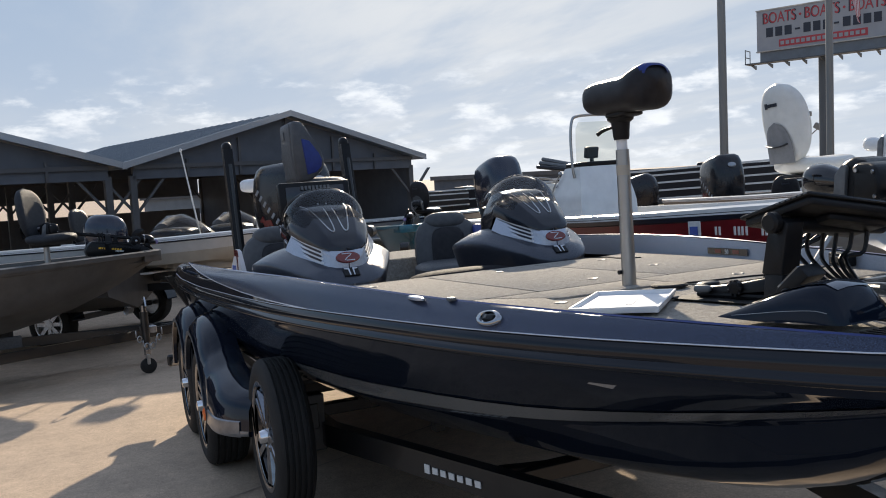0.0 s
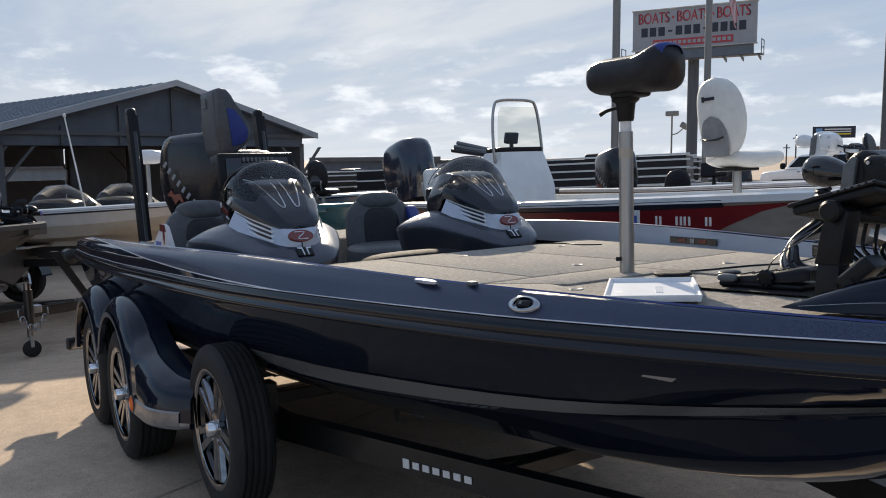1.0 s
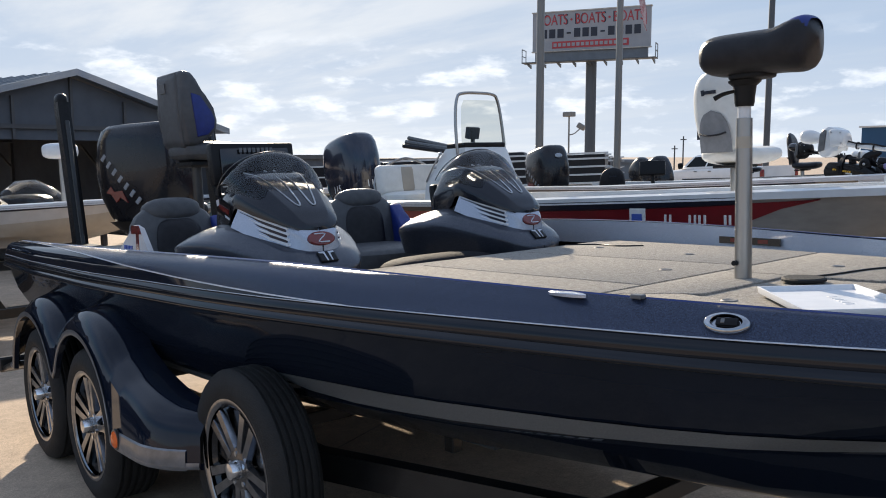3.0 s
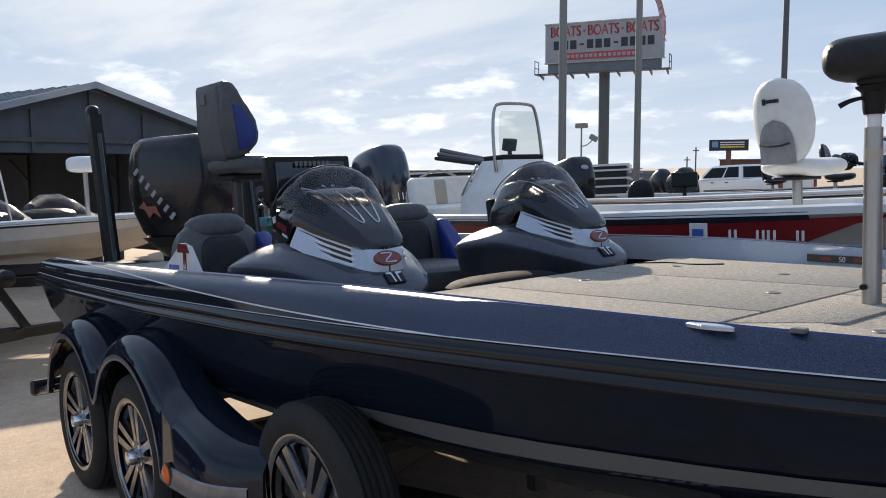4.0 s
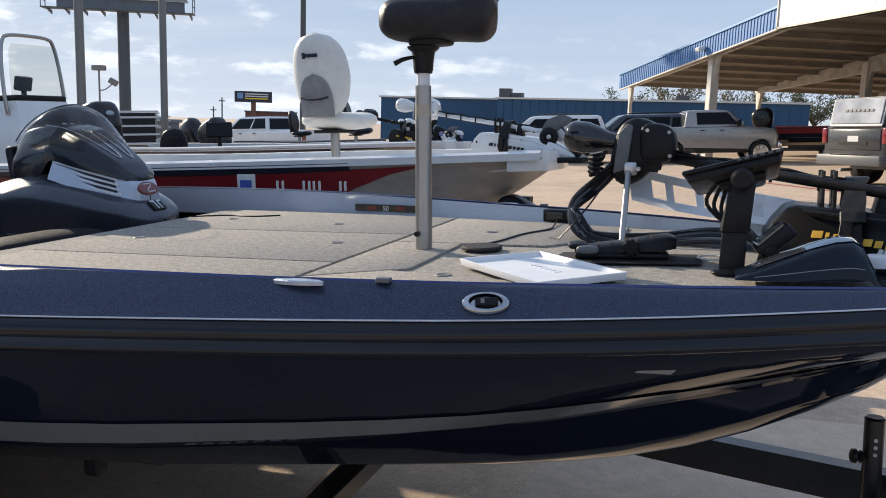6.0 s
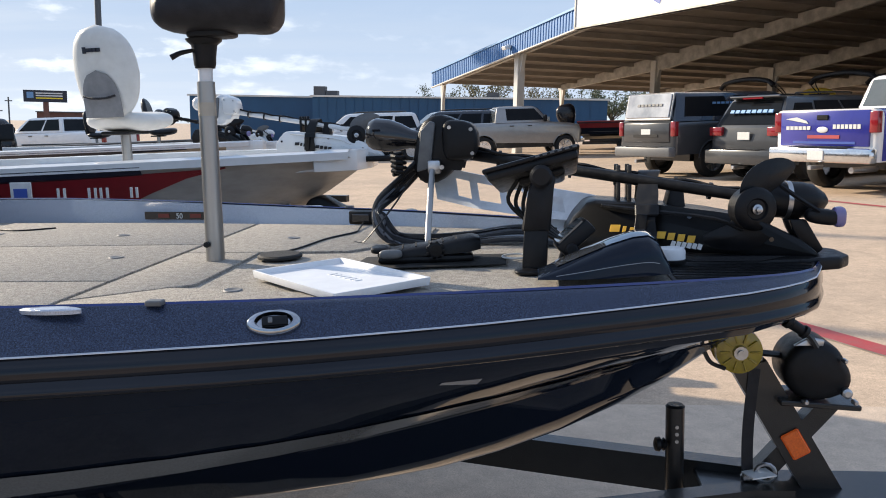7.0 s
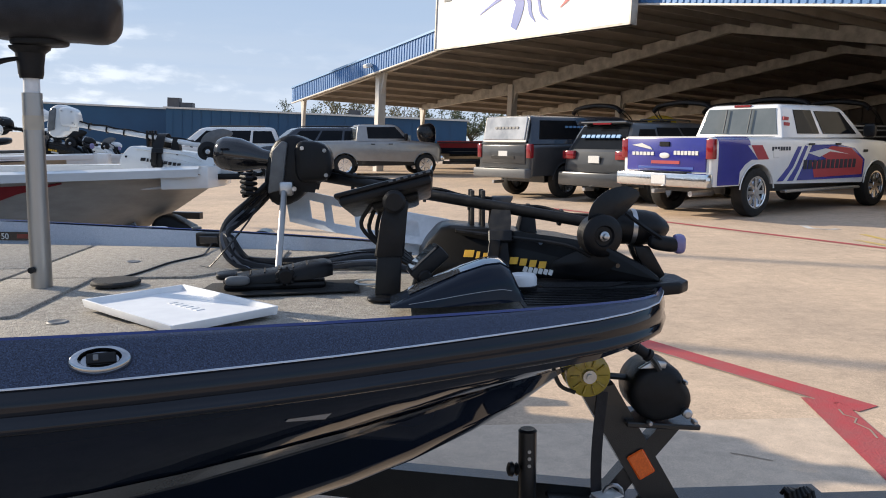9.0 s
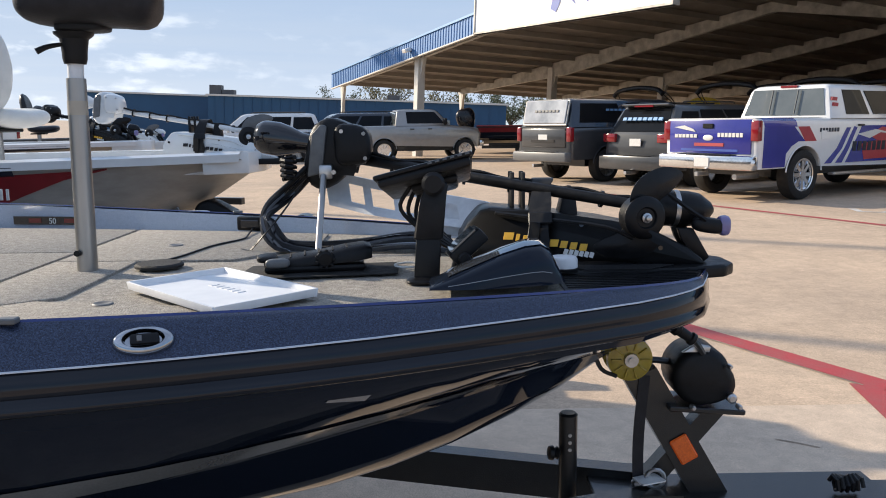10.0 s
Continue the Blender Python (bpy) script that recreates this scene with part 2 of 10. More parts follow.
mat("steel_zinc", (0.55, 0.56, 0.58), 0.35, 1.0, (0.40, 0.40, 0.40), 30)
mat("rim_dark", (0.02, 0.02, 0.022), 0.2, 0.3, (0.03, 0.03, 0.032), 30, coat=0.5)
mat("red_paint", (0.22, 0.012, 0.020), 0.38, 0, (0.18, 0.010, 0.016), 8, coat=0.15)
mat("red_emblem", (0.16, 0.013, 0.012), 0.25, 0, (0.13, 0.011, 0.010), 40, coat=0.6)
mat("orange_reflector", (0.85, 0.16, 0.02), 0.25, 0, (0.70, 0.12, 0.02), 200)
mat("yellow_poly", (0.36, 0.27, 0.02), 0.2, 0, (0.28, 0.20, 0.012), 25, coat=0.4)
mat("yellow_print", (0.80, 0.46, 0.03), 0.5, 0, (0.72, 0.40, 0.03), 40)
mat("white_gelcoat", (0.72, 0.73, 0.73), 0.22, 0, (0.64, 0.65, 0.65), 6, coat=0.4)
mat("bare_hull", (0.42, 0.41, 0.39), 0.45, 0.25, (0.33, 0.32, 0.30), 5, stretch=(1, 1, 3), rough2=0.55)
mat("beige_hull", (0.42, 0.37, 0.30), 0.35, 0, (0.36, 0.32, 0.26), 5, coat=0.2)
mat("grey_hull", (0.105, 0.10, 0.095), 0.4, 0.2, (0.075, 0.072, 0.068), 6)
mat("navy_stripe", (0.012, 0.014, 0.028), 0.3, 0, (0.018, 0.02, 0.035), 10)
mat("teal_gelcoat", (0.03, 0.16, 0.22), 0.3, 0.2, (0.025, 0.13, 0.19), 20, coat=0.6)
mat("concrete", (0.56, 0.422, 0.296), 0.88, 0, (0.455, 0.348, 0.252), 0.40, 9, bump=0.40, bump_scale=170, bump_dist=0.005, coord="Object", speck=[(150, 0.28), (42, 0.10), (9, 0.10), (1.9, 0.09)])
# lot concrete made paler, to brighten the bow's shadow by colour
mat("concrete_pale", (0.605, 0.480, 0.360), 0.88, 0, (0.505, 0.402, 0.306), 0.6, 9, bump=0.35, bump_scale=240, bump_dist=0.004, speck=[(190, 0.22), (9, 0.12)])
mat("joint_fill", (0.40, 0.32, 0.24), 0.9, 0, (0.28, 0.225, 0.17), 3)
mat("trim_grey", (0.24, 0.245, 0.26), 0.30, 0.5, (0.15, 0.155, 0.165), 12, coat=0.2)
mat("patch_grey", (0.20, 0.20, 0.205), 0.6, 0, (0.25, 0.25, 0.255), 20, bump=0.15, bump_scale=400)
mat("curb_red", (0.42, 0.055, 0.06), 0.75, 0, (0.33, 0.09, 0.085), 5, 9, bump=0.4, bump_scale=80)
mat("metal_blue", (0.07, 0.19, 0.43), 0.42, 0.1, (0.06, 0.17, 0.39), 2.0, rough2=0.5)
mat("metal_blue_pale", (0.17, 0.32, 0.55), 0.40, 0.1, (0.15, 0.29, 0.50), 2.0, rough2=0.5)
mat("blue_wall", (0.014, 0.075, 0.165), 0.5, 0, (0.012, 0.062, 0.14), 0.4)
mat("frame_steel", (0.56, 0.54, 0.49), 0.5, 0.1, (0.33, 0.315, 0.285), 2.5)
mat("deck_steel", (0.29, 0.262, 0.23), 0.55, 0.1, (0.23, 0.208, 0.182), 1.5)
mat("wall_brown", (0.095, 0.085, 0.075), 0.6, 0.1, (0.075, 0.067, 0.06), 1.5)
mat("column_white", (0.66, 0.64, 0.59), 0.5, 0, (0.58, 0.56, 0.51), 3)
mat("shed_roof", (0.16, 0.19, 0.23), 0.38, 0.5, (0.20, 0.23, 0.27), 1.2)
mat("shed_steel", (0.10, 0.10, 0.105), 0.5, 0.3, (0.08, 0.08, 0.085), 3)
# dark sheet colour, raised to carry the glare veil over the shed interiors
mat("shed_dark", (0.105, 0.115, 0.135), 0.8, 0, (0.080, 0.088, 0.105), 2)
mat("sign_white", (0.80, 0.81, 0.82), 0.45, 0, (0.74, 0.75, 0.77), 1.5)
mat("sign_grey", (0.17, 0.19, 0.21), 0.5, 0, (0.14, 0.155, 0.17), 2)
mat("sign_red", (0.42, 0.05, 0.06), 0.5, 0, (0.36, 0.04, 0.05), 3)
mat("sign_ink", (0.015, 0.02, 0.035), 0.5, 0, (0.02, 0.025, 0.04), 3)
mat("sign_blue", (0.04, 0.09, 0.40), 0.45, 0, (0.035, 0.08, 0.35), 3)
mat("pole_steel", (0.19, 0.19, 0.185), 0.45, 0.4, (0.24, 0.235, 0.22), 4, stretch=(1, 1, 0.1))
mat("pole_dark", (0.07, 0.08, 0.09), 0.5, 0.2, (0.09, 0.10, 0.11), 4, stretch=(1, 1, 0.1))
mat("car_white", (0.78, 0.78, 0.77), 0.22, 0, (0.72, 0.72, 0.71), 3, coat=0.8)
mat("car_blue", (0.028, 0.032, 0.28), 0.25, 0, (0.022, 0.026, 0.24), 3, coat=0.8)
mat("car_silver", (0.33, 0.325, 0.315), 0.28, 0.5, (0.30, 0.295, 0.285), 5, coat=0.8)
mat("car_grey", (0.052, 0.055, 0.060), 0.28, 0.15, (0.044, 0.047, 0.052), 5, coat=0.45)
mat("car_navy", (0.020, 0.028, 0.042), 0.22, 0.3, (0.016, 0.022, 0.034), 5, coat=0.8)
mat("car_glass", (0.008, 0.009, 0.011), 0.05, 0, (0.012, 0.013, 0.015), 2, ior=1.22)
mat("car_glass_pale", (0.10, 0.115, 0.12), 0.07, 0, (0.13, 0.145, 0.15), 2, coat=1.0)
mat("tail_red", (0.24, 0.008, 0.014), 0.15, 0, (0.19, 0.007, 0.012), 60, coat=0.8)
mat("plate_white", (0.70, 0.70, 0.68), 0.4, 0, (0.62, 0.62, 0.61), 30)
mat("foliage", (0.075, 0.10, 0.045), 0.7, 0, (0.12, 0.13, 0.07), 1.5)
mat("foliage_dry", (0.20, 0.18, 0.11), 0.8, 0, (0.15, 0.14, 0.08), 1.5)
mat("bark", (0.09, 0.07, 0.05), 0.9, 0, (0.06, 0.045, 0.035), 12, bump=0.6, bump_scale=40)
mat("brick_far", (0.17, 0.085, 0.065), 0.85, 0, (0.13, 0.07, 0.055), 3)
mat("flag_cloth", (0.40, 0.06, 0.07), 0.8, 0, (0.33, 0.05, 0.06), 9)
mat("cloth_white", (0.66, 0.63, 0.62), 0.8, 0, (0.60, 0.57, 0.56), 9)
mat("lamp_lens", (0.75, 0.76, 0.74), 0.2, 0, (0.62, 0.63, 0.62), 50, coat=0.6)
mat("yellow_sign", (0.80, 0.62, 0.03), 0.5, 0, (0.74, 0.56, 0.03), 2)
glass("smoke_glass", (0.84, 0.86, 0.87), 0.08, 0.0)
glass("clear_glass", (0.92, 0.92, 0.86), 0.03, 0.12)

# ---------------------------------------------------------------- building helpers


def finish(bm, sharp=32.0):
    """Smooth faces, with edges sharper than the angle kept crisp."""
    bmesh.ops.recalc_face_normals(bm, faces=bm.faces)
    lim = radians(sharp)
    for f in bm.faces:
        f.smooth = True
    for e in bm.edges:
        if len(e.link_faces) == 2 and e.calc_face_angle(0.0) > lim:
            e.smooth = False


def part(name, bm, material, parent=None, label="", sharp=32.0, m=None):
    """Link a bmesh as ONE mesh object under a thing or under a part."""
    finish(bm, sharp)
    me = bpy.data.meshes.new(name)
    bm.to_mesh(me)
    bm.free()
    for x in (material if isinstance(material, (list, tuple)) else [material]):
        me.materials.append(MATS[x])
    ob = new(name, me)
    if parent is not None:
        ob.parent = parent
    if m is not None:
        ob.matrix_basis = m
    return tagged(ob, label)


def thing(name, m, label, category, group="", kind=""):
    ob = new(name)
    ob.empty_display_size = 0.2
    ob.matrix_basis = m
    return tagged(ob, label, category, group, kind)


def B():
    return bmesh.new()


def box(bm, c, s, rot=None, bevel=0.0, seg=1):
    """A box of size s round c, turned by rot, with softened edges."""
    m = Matrix.Translation(c) @ (rot.to_4x4() if rot is not None else Matrix()) @ Matrix.Diagonal((*s, 1))
    vs = bmesh.ops.create_cube(bm, size=1.0, matrix=m)["verts"]
    if bevel:
        es = list({e for v in vs for e in v.link_edges})
        bmesh.ops.bevel(bm, geom=es, offset=bevel, segments=seg, affect="EDGES", profile=0.5)
    return bm


def rot(rx=0, ry=0, rz=0):
    return Euler((radians(rx), radians(ry), radians(rz))).to_matrix()


def ring_faces(bm, rings, close_ring=True, cap=(True, True)):
    """Skin rings of equal point counts."""
    vr = [[bm.verts.new(p) for p in r] for r in rings]
    n = len(vr[0])
    for a, b in zip(vr, vr[1:]):
        for i in range(n if close_ring else n - 1):
            j = (i + 1) % n
            q = [a[i], a[j], b[j], b[i]]
            if len(set(q)) == 4:
                bm.faces.new(q)
    if close_ring:
        if cap[0]:
            bm.faces.new(vr[0])
        if cap[1]:
            bm.faces.new(list(reversed(vr[-1])))
    return bm


def cyl(bm, p0, p1, r0, r1=None, seg=16, cap=True):
    p0, p1 = Vector(p0), Vector(p1)
    r1 = r0 if r1 is None else r1
    d = (p1 - p0).normalized()
    a = d.orthogonal().normalized()
    b = d.cross(a)
    rings = [[p + (a * math.cos(k * math.tau / seg) + b * math.sin(k * math.tau / seg)) * r for k in range(seg)] for p, r in ((p0, r0), (p1, r1))]
    return ring_faces(bm, rings, True, (cap, cap))


def turned(bm, c, axis, prof, seg=24, caps=(True, True)):
    """A turned solid: prof is (distance along axis, radius) pairs."""
    c, d = Vector(c), Vector(axis).normalized()
    a = d.orthogonal().normalized()
    b = d.cross(a)
    rings = [[c + d * h + (a * math.cos(k * math.tau / seg) + b * math.sin(k * math.tau / seg)) * max(r, 1e-4) for k in range(seg)] for h, r in prof]
    return ring_faces(bm, rings, True, caps)


def smooth_line(pts, n=6):
    """Catmull-Rom points through pts."""
    P = [Vector(p) for p in pts]
    P = [2 * P[0] - P[1]] + P + [2 * P[-1] - P[-2]]
    out = []
    for i in range(1, len(P) - 2):
        p0, p1, p2, p3 = P[i - 1:i + 3]
        for k in range(n):
            t = k / n
            out.append(0.5 * ((2 * p1) + (p2 - p0) * t + (2 * p0 - 5 * p1 + 4 * p2 - p3) * t * t + (3 * p1 - p0 - 3 * p2 + p3) * t ** 3))
    out.append(P[-2])
    return out


def tube(bm, pts, r, seg=8, n=6):
    """A round bar along a smooth line."""
    L = smooth_line(pts, n) if n > 1 else [Vector(p) for p in pts]
    rings, up = [], None
    for i, p in enumerate(L):
        d = (L[min(i + 1, len(L) - 1)] - L[max(i - 1, 0)]).normalized()
        up = d.orthogonal().normalized() if up is None else (up - d * up.dot(d)).normalized()
        w = d.cross(up)
        rr = r(i / (len(L) - 1)) if callable(r) else r
        rings.append([p + (up * math.cos(k * math.tau / seg) + w * math.sin(k * math.tau / seg)) * rr for k in range(seg)])
    return ring_faces(bm, rings)


def prism(bm, outline, axis, lo, hi, bevel=0.0):
    """A flat outline pushed along an axis: for axis 'y' the outline is (x, z), for 'z' (x, y), for 'x' (y, z)."""
    def at(p, h):
        return {"y": (p[0], h, p[1]), "z": (p[0], p[1], h), "x": (h, p[0], p[1])}[axis]
    rings = [[at(p, h) for p in outline] for h in (lo, hi)]
    before = set(bm.verts)
    ring_faces(bm, rings)
    if bevel:
        vs = [v for v in bm.verts if v not in before]
        es = list({e for v in vs for e in v.link_edges})
        bmesh.ops.bevel(bm, geom=es, offset=bevel, segments=2, affect="EDGES", profile=0.5)
    return bm


def blob(bm, c, r, power=2.5, rotm=None, u=20, v=12):
    """A rounded pillow: a superellipsoid with radii r."""
    def sg(t, e):
        return math.copysign(abs(t) ** e, t)
    e = 2.0 / power
    M = rotm if rotm is not None else Matrix.Identity(3)
    rings = []
    for j in range(v + 1):
        ph = -math.pi / 2 + math.pi * j / v
        cz, sz = max(abs(math.cos(ph)) ** e, 1e-3), sg(math.sin(ph), e)
        rings.append([Vector(c) + M @ Vector((r[0] * cz * sg(math.cos(k * math.tau / u), e), r[1] * cz * sg(math.sin(k * math.tau / u), e), r[2] * sz)) for k in range(u)])
    return ring_faces(bm, rings)


def interp(x, xs, ys):
    return float(np.interp(x, xs, ys))


# ---------------------------------------------------------------- the sloping lot
SLOPE_X, SLOPE_Y = 0.046, 0.012


def lot_z(x, y):
    return SLOPE_X * 40 * math.tanh(x / 40) + SLOPE_Y * 40 * math.tanh((y + 1.27) / 40)


def on_lot(x, y, turn=0.0, lift=0.0):
    """A pose standing on the lot and square to its slope."""
    n = Vector((-SLOPE_X / math.cosh(x / 40) ** 2, -SLOPE_Y / math.cosh((y + 1.27) / 40) ** 2, 1)).normalized()
    ex = Vector((1, 0, -n.x / n.z)).normalized()
    m = Matrix((ex, n.cross(ex), n)).transposed().to_4x4()
    return Matrix.Translation((x, y, lot_z(x, y) + lift)) @ m @ pose(0, 0, 0, 0, 0, turn)


BOAT = on_lot(0, 0)


def build_ground():
    bm = B()
    span = [-900, -300, -120, -60, -40, -30, -24, -18, -14, -11, -9, -7, -5, -3, -1, 1, 3, 5, 7, 9, 11, 14, 18, 24, 30, 40, 60, 120, 300, 900]
    vs = [[bm.verts.new((x, y, lot_z(x, y))) for y in span] for x in span]
    for i in range(len(span) - 1):
        for j in range(len(span) - 1):
            bm.faces.new((vs[i][j], vs[i + 1][j], vs[i + 1][j + 1], vs[i][j + 1]))
    tagged(part("ground", bm, "concrete"), "tan concrete boat lot sloping gently", "ground", kind="structure")


build_ground()

# ---------------------------------------------------------------- the bass boat
BX = [-2.72, -2, -1, 0, 0.5, 1, 1.55, 1.93, 2.3, 2.6, 2.83, 2.965, 3.035, 3.085, 3.105]
B_OUT = [1.16, 1.2, 1.2, 1.14, 1.09, 1.01, 0.90, 0.81, 0.68, 0.545, 0.43, 0.335, 0.245, 0.12, 0.03]
B_IN = [1.05, 1.08, 1.08, 1.05, 1.0, 0.93, 0.82, 0.73, 0.605, 0.488, 0.384, 0.298, 0.214, 0.095, 0.012]
Z_IN = [1.10, 1.11, 1.12, 1.13, 1.128, 1.115, 1.095, 1.085, 1.072, 1.061, 1.051, 1.043, 1.038, 1.034, 1.032]
KEEL_X, KEEL_Z = [-2.72, 0, 1.2, 1.8, 2.15, 2.33, 2.56, 2.75, 2.88, 3.0, 3.105], [0.42, 0.42, 0.425, 0.44, 0.476, 0.524, 0.61, 0.725, 0.832, 0.912, 0.950]
CHINE_X, CHINE_Y, CHINE_Z = [-2.72, -1, 0, 1, 1.55, 1.93, 2.3, 2.6, 2.85, 3.0, 3.105], [1.02, 1.03, 0.98, 0.83, 0.68, 0.56, 0.42, 0.29, 0.17, 0.09, 0.012], [0.645, 0.645, 0.652, 0.668, 0.690, 0.72, 0.775, 0.825, 0.880, 0.925, 0.951]
DECK_Z = 1.03
STATIONS = [-2.72 + 0.2 * i for i in range(23)] + [1.85, 2.0, 2.15, 2.3, 2.45, 2.6, 2.72, 2.84, 2.93, 2.985, 3.03, 3.06, 3.085, 3.105]


def soft(x, xs, ys):
    """A smooth reading of a table."""
    return sum(interp(x + d, xs, ys) * w for d, w in ((-0.12, 0.25), (0, 0.5), (0.12, 0.25))) if x < 2.7 else interp(x, xs, ys)


def b_out(x):
    return soft(x, BX, B_OUT)


def b_in(x):
    return soft(x, BX, B_IN)


def z_in(x):
    return soft(x, BX, Z_IN)


def band(bm, lines, side=1):
    """Skin a run of cross-section points; lines(x) lists (y, z) from one edge to the other."""
    return ring_faces(bm, [[(x, side * y, z) for y, z in lines(x)] for x in STATIONS], False)


def hull_side(x):
    yc, zc = soft(x, CHINE_X, CHINE_Y), soft(x, CHINE_X, CHINE_Z)
    k = soft(x, KEEL_X, KEEL_Z)
    o, zs = b_out(x), 0.93 + 0.022 * min(1.0, max(0.0, (x - 2.85) / 0.22))
    return [(o - 0.004, 0.955), (o - 0.02, zs), (yc + (o - yc) * 0.62, zc + (zs - zc) * 0.58), (yc + (o - yc) * 0.22, zc + (zs - zc) * 0.22),
            (yc, zc), (yc - 0.03 * min(1, yc * 3), zc - 0.018), (yc * 0.80, k + (zc - 0.02 - k) * 0.60), (yc * 0.55, k + (zc - 0.02 - k) * 0.30), (yc * 0.50, k + (zc - 0.02 - k) * 0.255), (yc * 0.24, k + (zc - 0.02 - k) * 0.08), (0.0, k)]


def build_hull():
    boat = thing("bass_boat", BOAT, "black and blue metal-flake bass boat resting on a trailer", "boat")
    bm = B()
    for s in (1, -1):
        band(bm, hull_side, s)
    bmesh.ops.remove_doubles(bm, verts=bm.verts, dist=0.0008)
    x = STATIONS[0]
    ring = [(x, -y, z) for y, z in hull_side(x)] + [(x, y, z) for y, z in reversed(hull_side(x)[:-1])]
    bm.faces.new([bm.verts.new(p) for p in ring])
    part("hull", bm, "gelcoat_black", boat, "gloss black hull", 28)
    for s in (-1, 1):
        def cap_line(x):
            k = min(1.0, max(0.0, (1.3 - x) / 1.6))
            w, h = b_out(x) - b_in(x), z_in(x) - 1.024
            rows = [(0.25 - 0.19 * k, 0.32 + 0.20 * k), (0.45 - 0.27 * k, 0.60 + 0.20 * k), (0.70 - 0.25 * k, 0.86 + 0.07 * k)]
            return [(b_out(x), 1.024)] + [(b_out(x) - f * w, 1.024 + g * h) for f, g in rows] + [(b_in(x) + 0.014 * min(1, 9 * b_in(x)), z_in(x)), (b_in(x), z_in(x) - 0.004)]

        def share(x):
            """How far up the gunwale the black of the hull sweeps, nothing forward of amidships."""
            return interp(x, [-2.72, -2.1, -1.3, -0.5, 0.3, 0.9], [0.93, 0.80, 0.52, 0.28, 0.11, 0.004])

        def stretch_of(x, lo, hi, n):
            """Points of the gunwale's section between two shares of its length."""
            L = [Vector((0, *p)) for p in cap_line(x)]
            d = [0.0]
            for a, b in zip(L, L[1:]):
                d.append(d[-1] + (b - a).length)
            return [(interp(q * d[-1], d, [p.y for p in L]), interp(q * d[-1], d, [p.z for p in L])) for q in np.linspace(lo, hi, n)]
        bm = band(B(), lambda x: stretch_of(x, share(x), 1.0, 9), s)
        part("gunwale", bm, "gelcoat_blue_flake", boat, "blue-grey metal-flake gunwale", 50)
        bm = band(B(), lambda x: stretch_of(x, 0.0, share(x), 6), s)
        part("gunwale_sweep", bm, "gelcoat_black", boat, "gloss black sweep along the gunwale", 50)

        def edge_line(x):
            (ya, za), (yb, zb) = stretch_of(x, max(share(x) - 0.012, 0.0), share(x) + 0.012, 2)
            return [(ya + 0.0025, za), (yb + 0.0025, zb + 0.001)]
        bm = ring_faces(B(), [[(x, s * y, z) for y, z in edge_line(x)] for x in STATIONS if x < 1.0], False)
        part("sweep_line", bm, "pinstripe_white", boat, "thin silver line over the black sweep")
        bm = band(B(), lambda x: [(b_in(x), z_in(x) - 0.004), (b_in(x) - 0.012 * min(1, 9 * b_in(x)), DECK_Z - 0.02)], s)
        part("coaming", bm, "gelcoat_silver_flake", boat, "silver flake inner coaming")
        bm = band(B(), lambda x: [(b_in(x) + 0.002, z_in(x) + 0.001), (b_in(x) + 0.006 * min(1, 9 * b_in(x)), z_in(x) + 0.003), (b_in(x) + 0.012 * min(1, 9 * b_in(x)), z_in(x) - 0.001)], s)
        part("blue_trim", bm, "trim_blue", boat, "thin bright blue edge stripe")
        bm = band(B(), lambda x: [(b_out(x) - 0.002, 1.0264), (b_out(x) + 0.003, 1.0257), (b_out(x) + 0.003, 1.0241), (b_out(x) - 0.002, 1.0234)], s)
        part("pinstripe", bm, "pinstripe_white", boat, "white pinstripe")
        bm = band(B(), lambda x: [(b_out(x) - 0.002, 1.022), (b_out(x) + 0.005, 1.014), (b_out(x) + 0.010, 1.002), (b_out(x) + 0.012, 0.990), (b_out(x) + 0.008, 0.982), (b_out(x) + 0.012, 0.977), (b_out(x) + 0.020, 0.968), (b_out(x) + 0.021, 0.960), (b_out(x) + 0.012, 0.953), (b_out(x) - 0.006, 0.950)], s)
        part("rub_rail", bm, "rub_black", boat, "black rubber rub rail", 60)
        # silver sweep along the lower topside
        def sweep(x):
            L = hull_side(x)
            (y0, z0), (y1, z1) = L[2], L[4]
            a = interp(x, [0.25, 1.4, 2.3], [0.46, 0.50, 0.60])
            b = a + interp(x, [0.25, 1.4, 2.3], [0.46, 0.42, 0.34]) * min(1.0, max(0.05, (x - 0.25) / 0.3))
            return [(y0 + (y1 - y0) * a + 0.004, z0 + (z1 - z0) * a), (y0 + (y1 - y0) * b + 0.004, z0 + (z1 - z0) * b)]
        bm = ring_faces(B(), [[(x, s * y, z) for y, z in sweep(x)] for x in STATIONS if 0.25 < x < 3.0], False)
        part("hull_stripe", bm, "stripe_grey", boat, "silver sweep stripe")
    return boat


bass_boat = build_hull()


def deck_outline(x0, x1, inset=0.012):
    xs = [x for x in np.linspace(x0, x1, 22)]
    return [(x, -(b_in(x) - inset)) for x in xs] + [(x, b_in(x) - inset) for x in reversed(xs)]


